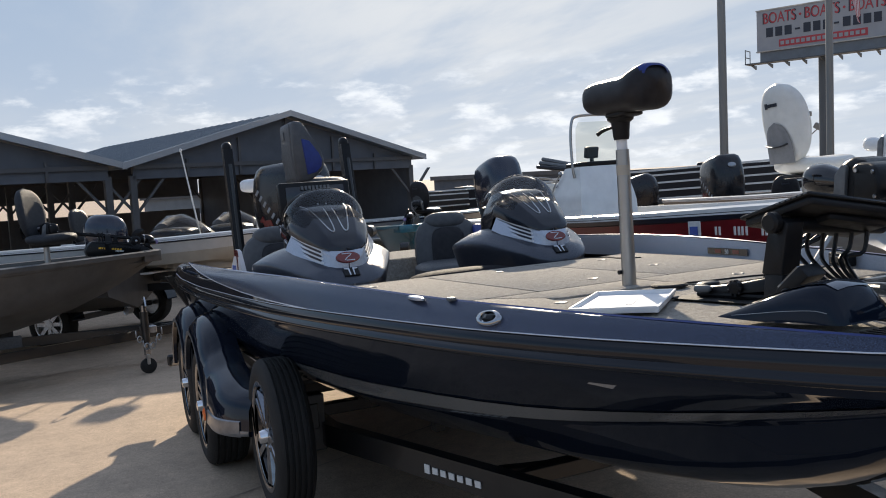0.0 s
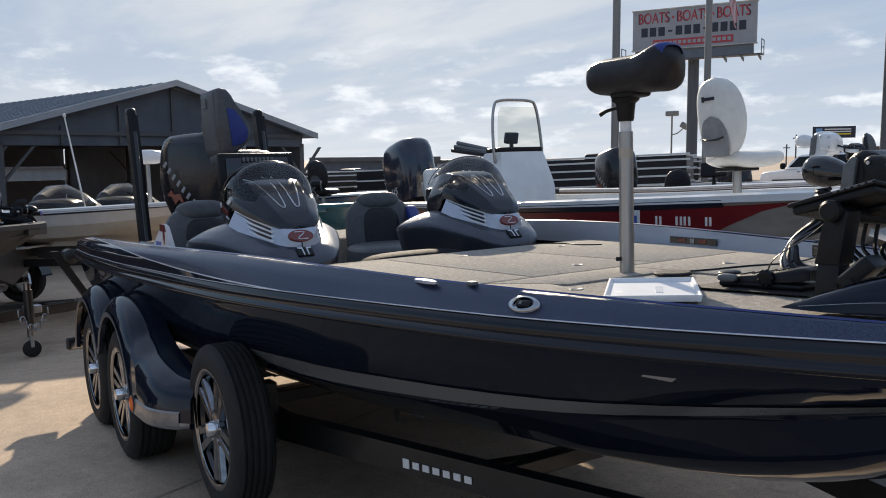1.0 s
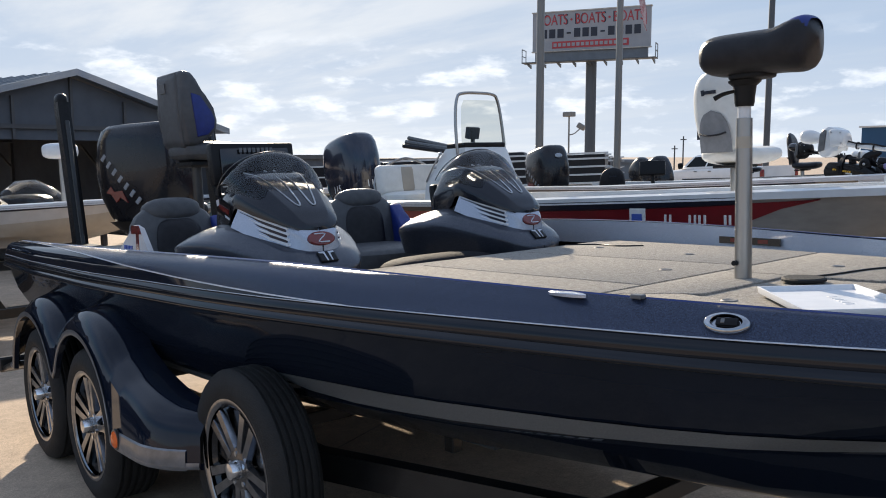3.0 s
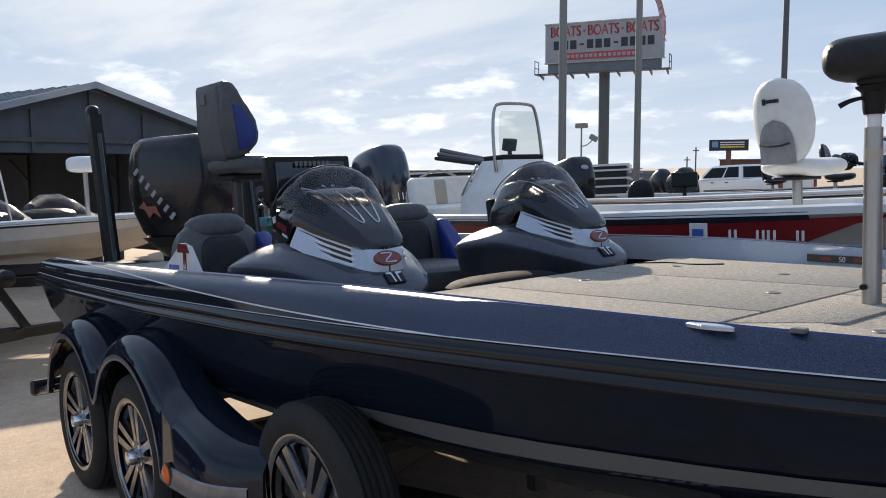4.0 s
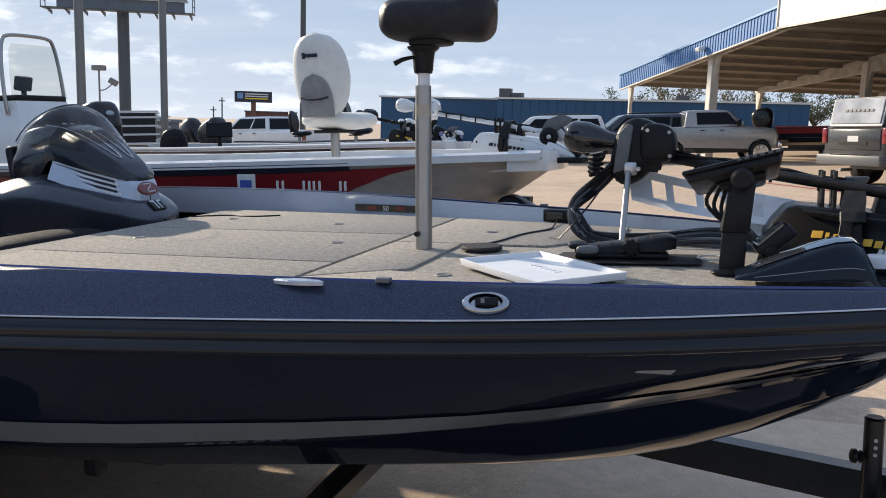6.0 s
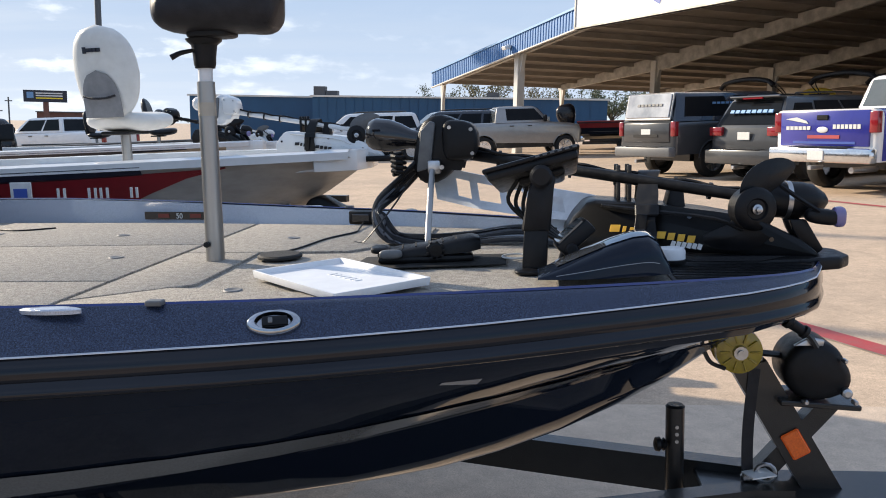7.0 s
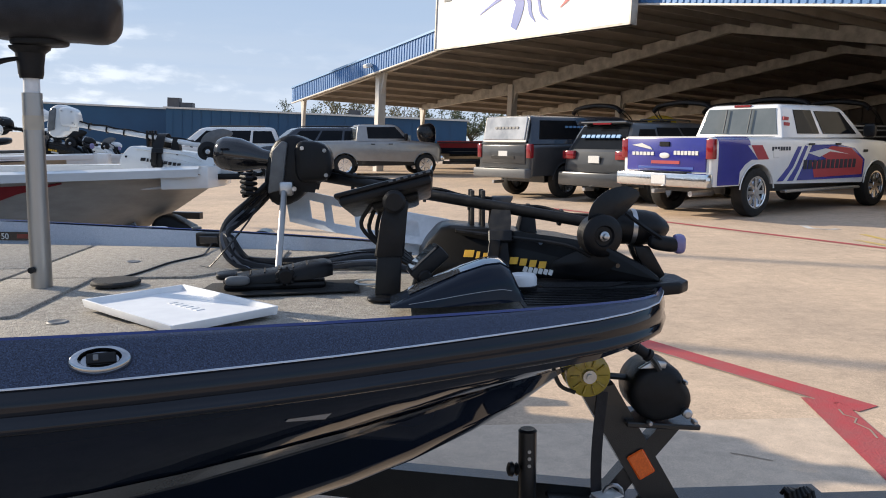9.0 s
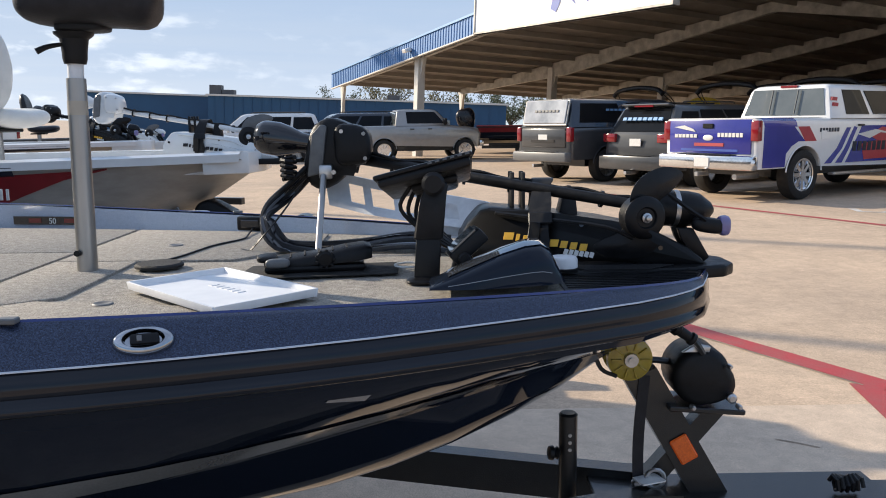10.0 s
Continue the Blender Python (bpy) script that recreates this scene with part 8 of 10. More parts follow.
def build_shed(m, label, name, closed_side=False):
    """Open-sided gable shed; x runs along the gable end, y back along the ridge."""
    sh = thing(name, m, label, "shed", "sheds")
    W, D, ZE, ZA = 3.25, 12.4, 2.66, 3.56
    for s in (-1, 1):
        part("roof_sheet", ring_faces(B(), [[(s * (W + 0.25), y, ZE - 0.06), (0, y, ZA + 0.03), (0, y, ZA + 0.09), (s * (W + 0.25), y, ZE + 0.0)] for y in (-0.3, D)]), "shed_roof", sh, "ribbed grey metal roof")
        for k in range(30):
            y = -0.15 + k * (D / 30)
            part("roof_rib", ring_faces(B(), [[(s * x, y - 0.02, z), (s * x, y + 0.02, z), (s * x, y + 0.02, z + 0.035), (s * x, y - 0.02, z + 0.035)] for x, z in ((W + 0.25, ZE), (0.0, ZA + 0.09))]), "shed_roof", sh)
        part("gable_trim", ring_faces(B(), [[(s * x, -0.33, z), (s * x, -0.28, z), (s * x, -0.28, z + 0.12), (s * x, -0.33, z + 0.12)] for x, z in ((W + 0.27, ZE - 0.07), (0, ZA + 0.02))]), "gelcoat_silver", sh)
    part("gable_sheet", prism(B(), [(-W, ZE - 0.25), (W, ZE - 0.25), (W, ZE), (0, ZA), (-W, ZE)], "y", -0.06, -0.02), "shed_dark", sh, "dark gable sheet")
    for x in (-2.2, -1.1, 0, 1.1, 2.2):
        part("gable_stud", box(B(), (x, -0.09, (ZE + ZA - abs(x) * 0.36) / 2 - 0.12), (0.05, 0.05, ZA - abs(x) * 0.36 - ZE + 0.24)), "shed_steel", sh)
    part("gable_girt", box(B(), (0, -0.09, ZE - 0.02), (2 * W, 0.06, 0.08)), "shed_steel", sh)
    for y in (0.0, 4.1, 8.2, 12.2):
        for s in (-1, 1):
            part("post", box(B(), (s * W, y, 1.1), (0.12, 0.12, 2.75)), "shed_steel", sh)
            for q in (-1, 1):
                part("knee_brace", ring_faces(B(), [[(s * W + dx * q, y - 0.03, z), (s * W + dx * q + 0.06, y - 0.03, z), (s * W + dx * q + 0.06, y + 0.03, z), (s * W + dx * q, y + 0.03, z)] for dx, z in ((0.0, 1.75), (0.55, 2.40))]), "shed_steel", sh)
        part("tie_beam", box(B(), (0, y, ZE - 0.08), (2 * W, 0.08, 0.14)), "shed_steel", sh)
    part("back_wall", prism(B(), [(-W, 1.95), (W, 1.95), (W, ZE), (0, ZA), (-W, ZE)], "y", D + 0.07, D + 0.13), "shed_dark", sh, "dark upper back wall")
    # added dark box in place of the boats stored behind the shed
    part("back_wall", box(B(), (0, D + 0.1, 0.62), (2 * W, 0.06, 1.76)), "shed_dark", sh, "dark low screen standing in for boats stored beyond")
    if closed_side:
        part("side_wall", box(B(), (W + 0.04, D / 2, 1.42), (0.05, D, 2.45)), "shed_dark", sh, "dark corrugated side wall")
        for k in range(40):
            part("wall_rib", box(B(), (W + 0.075, 0.15 + k * D / 40, 1.42), (0.03, 0.05, 2.45)), "shed_dark", sh)
    return sh


g_dir = math.degrees(math.atan2(6.4, -1.8))
shed = build_shed(Matrix.Translation((-13.42, 2.21, -0.62)) @ pose(0, 0, 0, 0, 0, g_dir), "open gable boat shed with a ribbed metal roof", "shed", True)
build_shed(Matrix.Translation((-13.42 + 0.27 * 6.95, 2.21 - 0.963 * 6.95, -0.62)) @ pose(0, 0, 0, 0, 0, g_dir), "open gable boat shed with a ribbed metal roof", "shed")
f = thing("yard_fence", on_lot(-30, 0, g_dir), "pale metal fence behind the sheds", "fence")
for k in range(18):
    part("fence_sheet", box(B(), (-25 + 3 * k, 0, 0.85), (2.96, 0.05, 1.7)), "column_white", f)

# ---------------------------------------------------------------- the dealership canopy
CAN = Matrix.Translation((-2.59, 39.7, 0)) @ pose(0, 0, 0, 0, 0, -60.1)
SPAN, RISE, EAVE, BAY, NB = 20.0, 2.45, 3.85, 7.0, 5


def roof_z(s):
    return EAVE + RISE * (1 - abs(s - SPAN) / SPAN)


def build_canopy():
    c = thing("canopy_building", CAN, "wide steel-framed canopy with a blue metal fascia", "building")
    for k in range(NB):
        y = 0.35 + BAY * k
        for s0, s1 in ((0.0, SPAN), (2 * SPAN, SPAN)):
            part("rafter", ring_faces(B(), [[(s, y - 0.09, roof_z(s) - d), (s, y + 0.09, roof_z(s) - d), (s, y + 0.09, roof_z(s) - 0.10), (s, y - 0.09, roof_z(s) - 0.10)] for s, d in ((s0, 0.35), (s0 + (s1 - s0) * 0.45, 0.75 if k else 0.40), (s1, 0.45 if k else 0.40))]), "frame_steel", c, "tapered steel rafter")
        for s, w in ((0.25, 0.16), (8.1, 0.34), (29.9 if k else 31.05, 0.34 if k else 1.45), (39.75, 0.16)):
            zt = roof_z(s) + (0.45 if w > 1 else -0.3)
            part("column", box(B(), (s, y - (0.40 if w > 1 else 0), zt / 2), (w, w, zt), None, 0.01), "column_white", c, "pale steel column")
            if w < 1:
                part("column_head", prism(B(), [(s - w * 1.3, zt - 0.05), (s + w * 1.3, zt - 0.05), (s + w * 0.5, zt - 0.9), (s - w * 0.5, zt - 0.9)], "y", y - 0.07, y + 0.07), "column_white", c)
    depth = BAY * NB
    n = 26
    for i in range(n):
        s = 0.2 + (2 * SPAN - 0.4) * i / (n - 1)
        part("purlin", box(B(), (s, depth / 2, roof_z(s) - 0.16), (0.07, depth, 0.20)), "deck_steel", c)
    for s0, s1 in ((-0.1, SPAN), (SPAN, 2 * SPAN + 0.1)):
        part("roof_deck", ring_faces(B(), [[(s, -0.05, roof_z(min(max(s, 0), 40)) - 0.05), (s, depth, roof_z(min(max(s, 0), 40)) - 0.05), (s, depth, roof_z(min(max(s, 0), 40)) + 0.02), (s, -0.05, roof_z(min(max(s, 0), 40)) + 0.02)] for s in (s0, s1)]), "deck_steel", c, "brown-grey metal roof deck")
        # blue rake fascia
        part("fascia", ring_faces(B(), [[(s, -0.14, roof_z(min(max(s, 0), 40)) - 0.42), (s, -0.08, roof_z(min(max(s, 0), 40)) - 0.42), (s, -0.08, roof_z(min(max(s, 0), 40)) + 0.26), (s, -0.14, roof_z(min(max(s, 0), 40)) + 0.26)] for s in (s0, s1)]), "metal_blue", c, "blue ribbed metal fascia")
        part("fascia_cap", ring_faces(B(), [[(s, -0.20, roof_z(min(max(s, 0), 40)) + 0.26), (s, 0.05, roof_z(min(max(s, 0), 40)) + 0.26), (s, 0.05, roof_z(min(max(s, 0), 40)) + 0.34), (s, -0.20, roof_z(min(max(s, 0), 40)) + 0.34)] for s in (s0, s1)]), "metal_blue_pale", c)
        part("fascia_foot", ring_faces(B(), [[(s, -0.17, roof_z(min(max(s, 0), 40)) - 0.47), (s, -0.06, roof_z(min(max(s, 0), 40)) - 0.47), (s, -0.06, roof_z(min(max(s, 0), 40)) - 0.42), (s, -0.17, roof_z(min(max(s, 0), 40)) - 0.42)] for s in (s0, s1)]), "column_white", c)
    rib = None
    for i in range(200):
        s = 0.15 + i * 0.2
        if rib is None:
            rib = part("fascia_rib", prism(B(), [(-0.045, 0), (0.045, 0), (0.025, -0.025), (-0.025, -0.025)], "z", -0.40, 0.25), "metal_blue", c, m=Matrix.Translation((s, -0.14, roof_z(s))))
        else:
            o = new("fascia_rib", rib.data)
            o.parent, o.matrix_basis = c, Matrix.Translation((s, -0.14, roof_z(s)))
    lampb = part("flood_lamp", box(B(), (8.2, -0.35, roof_z(8.2) - 0.12), (0.34, 0.30, 0.16), rot(20, 0, 0), 0.03), "lamp_lens", c, "small wall-mounted flood lamp")
    part("lamp_arm", box(B(), (8.2, -0.20, roof_z(8.2) - 0.05), (0.06, 0.16, 0.06)), "steel_black", lampb)
    # showroom wall at the back, and an unseen end wall added to keep light out
    part("end_wall", box(B(), (39.9, 19.5, 2.1), (0.2, 19.0, 4.4)), "wall_brown", c, "unseen end wall added to darken the canopy")
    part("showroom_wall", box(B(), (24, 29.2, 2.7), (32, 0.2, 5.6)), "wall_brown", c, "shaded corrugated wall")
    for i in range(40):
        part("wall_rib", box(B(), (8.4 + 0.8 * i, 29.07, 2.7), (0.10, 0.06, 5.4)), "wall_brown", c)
    for i in range(5):
        w = part("showroom_window", box(B(), (25.5 + 2.6 * i, 29.04, 1.75), (2.3, 0.06, 2.5)), "car_glass", c, "dark showroom window")
        part("window_frame", box(B(), (25.5 + 2.6 * i - 1.22, 29.0, 1.75), (0.10, 0.10, 2.6)), "frame_steel", w)
    part("wall_emblem", prism(B(), [(21.2, 4.0), (22.4, 4.0), (22.5, 3.6), (21.8, 2.9), (21.1, 3.6)], "y", 28.98, 29.06), "vinyl_grey", c)
    return c


build_canopy()


def build_brand_sign():
    g = thing("fascia_sign", CAN @ pose(13.6, -0.42, 4.92), "large white sign with a blue and red swoosh", "sign")
    W, H = 9.4, 2.9
    part("panel", box(B(), (W / 2, 0, H / 2), (W, 0.22, H)), "sign_white", g, "white sign panel")
    for z in (0.03, H - 0.03):
        part("edge_trim", box(B(), (W / 2, -0.03, z), (W + 0.06, 0.24, 0.06)), "frame_steel", g)
    for x in (0.0, W):
        part("edge_trim", box(B(), (x, -0.03, H / 2), (0.06, 0.24, H)), "frame_steel", g)

    def swoosh(pts, mtl, name):
        c, w = [Vector((x, -0.125, z)) for x, z, _ in pts], [q for _, _, q in pts]
        L = smooth_line(c, 5)
        Wd = np.interp(np.linspace(0, 1, len(L)), np.linspace(0, 1, len(w)), w)
        rings = []
        for i, p in enumerate(L):
            d = (L[min(i + 1, len(L) - 1)] - L[max(i - 1, 0)]).normalized()
            n = Vector((-d.z, 0, d.x)) * Wd[i] / 2
            rings.append([p + n, p - n])
        part(name, ring_faces(B(), rings, False), mtl, g)
    swoosh([(2.6, 0.95, 0.02), (3.4, 1.25, 0.10), (4.2, 1.45, 0.22), (4.7, 1.15, 0.42), (4.6, 0.70, 0.42), (4.45, 0.36, 0.30)], "sign_blue", "blue_swoosh")
    swoosh([(4.55, 1.46, 0.05), (5.1, 1.20, 0.18), (5.25, 0.75, 0.14), (5.5, 0.45, 0.02)], "sign_blue", "blue_swoosh")
    swoosh([(4.75, 1.50, 0.03), (5.5, 1.25, 0.12), (5.75, 0.70, 0.10), (6.1, 0.45, 0.02)], "sign_blue", "blue_swoosh")
    swoosh([(5.6, 1.55, 0.03), (6.5, 1.75, 0.10), (7.3, 2.10, 0.18)], "sign_red", "red_swoosh")
    swoosh([(7.7, 1.75, 0.30), (7.2, 1.15, 0.20), (6.6, 0.75, 0.03)], "sign_red", "red_swoosh")
    for k in range(12):
        part("brand_bar", box(B(), (0.7 + 0.62 * k, -0.12, 1.95), (0.44, 0.02, 0.66 if k in (0, 5, 9) else 0.5), rot(0, 0, 0)), "sign_ink", g)
    for x in (1.5, W / 2, W - 1.5):
        part("hanger", box(B(), (x, 0.20, H * 0.75), (0.12, 0.30, 0.12)), "frame_steel", g)


build_brand_sign()
cp = pontoon(on_lot(7.2, 24.2, 30), "pontoon boat with a folded black bimini top", True, 5.5)
for x, y in ((9.2, 21.6), (11.3, 22.9), (11.0, 19.3), (13.4, 20.6)):
    copy_thing(cp, on_lot(x, y, 30))
y = thing("round_sign", on_lot(14.2, 34.0, 0), "yellow oval sign hung beyond the cars", "sign")
part("oval", ring_faces(B(), [[(0.72 * k * math.cos(a), yy, 2.05 + 0.34 * k * math.sin(a)) for a in np.linspace(0, math.tau, 33)[:-1]] for k, yy in ((1, 0.1), (1, -0.05), (0.9, -0.08))]), "yellow_sign", y, m=pose(0, 0, 0, 0, 0, -30))
part("dark_letter_bar", box(B(), (0.1, -0.12, 2.05), (0.8, 0.04, 0.18)), "sign_ink", y, m=pose(0, 0, 0, 0, 0, -30))
part("post", box(B(), (0, 0.1, 1.0), (0.15, 0.15, 2.0)), "pole_steel", y)


# ---------------------------------------------------------------- vehicles


def vehicle(m, name, label, category, paint, outline, width, glass_bottom, glass_top, belt, roof, side_glass, wheels, R, rear_glass="car_glass", roof_paint=None, tail=(0.95, 1.25, 0.16), bumper=(0.55, 0.20), bumper_mat="chrome", step=None, rails=False):
    """A car or pickup, nose along +x, origin at the right rear tyre; y runs to its left side."""
    v = thing(name, m, label, category)
    W = width
    y0, y1 = -0.14, W - 0.14
    zt, xlo, xhi = max(p[1] for p in outline), min(p[0] for p in outline), max(p[0] for p in outline)
    fine = []
    for a, b in zip(outline, outline[1:] + outline[:1]):
        n = max(1, int(math.hypot(b[0] - a[0], b[1] - a[1]) / 0.35))
        fine += [(a[0] + (b[0] - a[0]) * k / n, a[1] + (b[1] - a[1]) * k / n) for k in range(n)]

    def slice_at(y, drop, pull, tuck):
        """The side outline, its shoulder, ends and sill drawn in."""
        ring = []
        for x, z in fine:
            f = min(max((z - zt + 0.42) / 0.42, 0.0), 1.0) ** 1.5
            e = min(max(1 - (x - xlo) / 0.30, 0.0), 1.0) - min(max(1 - (xhi - x) / 0.55, 0.0), 1.0) * 1.6
            ring.append((x + pull * e, y + tuck * min(max((0.78 - z) / 0.4, 0.0), 1.0), z - drop * f))
        return ring
    steps = ((0.0, 0.150, 0.085, 0.03), (0.012, 0.085, 0.050, 0.02), (0.040, 0.040, 0.024, 0.0), (0.085, 0.012, 0.008, 0.0), (0.15, 0.0, 0.0, 0.0))
    rings = [slice_at(y0 + 0.02 + d, a, b, c) for d, a, b, c in steps] + [slice_at(y1 - 0.02 - d, a, b, -c) for d, a, b, c in reversed(steps)]
    part("body", ring_faces(B(), rings), paint, v, "painted body shell", 48)
    (xa0, xb0), (xa1, xb1) = glass_bottom, glass_top
    ins = 0.17

    def gh(u, vv, side):
        """A point on a glasshouse side: u along, vv up."""
        xa, xb = xa0 + (xa1 - xa0) * vv, xb0 + (xb1 - xb0) * vv
        yy = y0 + 0.06 + ins * vv if side < 0 else y1 - 0.06 - ins * vv
        return Vector((xa + (xb - xa) * u, yy, belt + (roof - belt) * vv))
    rings = []
    for vv, k in ((0.0, 0.0), (0.45, 0.0), (0.80, 0.004), (0.90, 0.022), (0.96, 0.062), (0.99, 0.13), (1.0, 0.24)):
        corners = [gh(0, vv, -1) + Vector((k, k, 0)), gh(1, vv, -1) + Vector((-k * 1.3, k, 0)), gh(1, vv, 1) + Vector((-k * 1.3, -k, 0)), gh(0, vv, 1) + Vector((k, -k, 0))]
        r = []
        for n, c in enumerate(corners):
            p, q = corners[n - 1], corners[(n + 1) % 4]
            a, b = c + (p - c).normalized() * 0.085, c + (q - c).normalized() * 0.085
            r += [a, (a + c * 2 + b) / 4, b]
        rings.append(r)
    part("cab", ring_faces(B(), rings), roof_paint or paint, v, "painted cab and roof", 38)
    for side in (-1, 1):
        off = Vector((0, 0.012 * side, 0))
        for ua, ub, va, vb in side_glass:
            q = [gh(ua, va, side), gh(ub, va, side), gh(ub - 0.02 * (ub > 0.9), vb, side), gh(ua + 0.02 * (ua < 0.1), vb, side)]
            part("side_window", ring_faces(B(), [[q[0] - off, q[1] - off, q[1] + off, q[0] + off], [q[3] - off, q[2] - off, q[2] + off, q[3] + off]]), "car_glass", v, "dark side window")
    for u, nm, mtl in ((0, "rear_window", rear_glass), (1, "windshield", "car_glass")):
        dx = Vector((-0.012 if u == 0 else 0.012, 0, 0))
        q = [gh(u, 0.10, -1) + Vector((0, 0.10, 0)), gh(u, 0.10, 1) - Vector((0, 0.10, 0)), gh(u, 0.86, 1) - Vector((0, 0.10, 0)), gh(u, 0.86, -1) + Vector((0, 0.10, 0))]
        part(nm, ring_faces(B(), [[q[0] - dx, q[1] - dx, q[1] + dx, q[0] + dx], [q[3] - dx, q[2] - dx, q[2] + dx, q[3] + dx]]), mtl, v)
    for x in wheels:
        for yy, s in ((y0 + 0.13, -1), (y1 - 0.13, 1)):
            t = part("tyre", simple_tyre(R, 0.26), "rubber", v, "black road tyre", m=Matrix.Translation((x, yy, R)))
            part("rim", simple_rim(R, 0.26, s), "chrome" if R > 0.38 else "steel_zinc", t, "bright alloy rim")
            lip = [(x - R * 1.17 * math.cos(a), yy + s * 0.125, R + R * 1.17 * math.sin(a)) for a in np.linspace(0.12, math.pi - 0.12, 15)]
            part("arch_lip", tube(B(), lip, 0.013, 6, 1), paint if name != "crossover_car" else "plastic_black", v, "rolled wheel-arch lip")
    xr = min(p[0] for p in outline)
    xf = max(p[0] for p in outline)
    part("bumper_pad", box(B(), (xr - 0.08, (y0 + y1) / 2, bumper[0] + bumper[1] / 2 + 0.004), (0.17, W * 0.55, 0.016), None, 0.004), "plastic_black", v)
    part("wheel_bay", box(B(), ((wheels[0] + wheels[1]) / 2, (y0 + y1) / 2, R + 0.12), (wheels[1] - wheels[0] + 2.2 * R, W - 0.62, 0.30)), "steel_black", v)
    z0, z1, w = tail
    for yy in (y0 + w / 2 + 0.02, y1 - w / 2 - 0.02):
        part("tail_light", box(B(), (xr + 0.03, yy, (z0 + z1) / 2), (0.12, w, z1 - z0), None, 0.02, 2), "tail_red", v, "red tail light")
    bz, bh = bumper
    part("rear_bumper", box(B(), (xr - 0.07, (y0 + y1) / 2, bz), (0.20, W - 0.06, bh), None, 0.04, 2), bumper_mat, v)
    part("front_bumper", box(B(), (xf + 0.02, (y0 + y1) / 2, bz), (0.16, W - 0.08, bh), None, 0.04, 2), bumper_mat, v)
    part("number_plate_blank", box(B(), (xr - 0.18 if bumper_mat == "chrome" else xr - 0.02, (y0 + y1) / 2, bz + (0.0 if bumper_mat == "chrome" else 0.42)), (0.02, 0.31, 0.155), None, 0.004), "plate_white", v)
    part("hitch", box(B(), (xr - 0.16, (y0 + y1) / 2, bz - 0.20), (0.30, 0.07, 0.07), None, 0.006), "steel_zinc", v)
    for yy, s in ((y0, -1), (y1, 1)):
        p = gh(1, 0.06, s)
        part("door_mirror", blob(B(), (p.x - 0.22, yy + s * 0.16, p.z + 0.10), (0.06, 0.12, 0.13), 3.5), "plastic_black" if name == "pickup_truck" else paint, v)
        for u in (0.30, 0.62):
            q = gh(u, 0, s)
            part("door_handle", box(B(), (q.x, yy - s * 0.0, q.z - 0.12), (0.16, 0.05, 0.035), None, 0.01), "steel_black", v)
        if step:
            part("side_step", box(B(), ((step[0] + step[1]) / 2, yy + s * 0.02, step[2]), (step[1] - step[0], 0.14, 0.05), None, 0.02), "steel_zinc", v)
        if rails:
            part("roof_rail", tube(B(), [gh(0.06, 0.99, s) + Vector((0.2, -s * 0.12, 0.02)), gh(0.2, 1, s) + Vector((0, -s * 0.12, 0.05)), gh(0.8, 1, s) + Vector((0, -s * 0.12, 0.05)), gh(0.94, 0.99, s) + Vector((-0.2, -s * 0.12, 0.02))], 0.018, 6, 4), "steel_black", v)
    return v


def arch_cut(x, R, zb, n=9):
    """Wheel-arch points, read from rear to front along the sill."""
    r = R * 1.16
    a0 = math.asin(max(-1, min(1, (zb - R) / r)))
    return [(x - r * math.cos(a), R + r * math.sin(a)) for a in np.linspace(a0, math.pi - a0, n)]


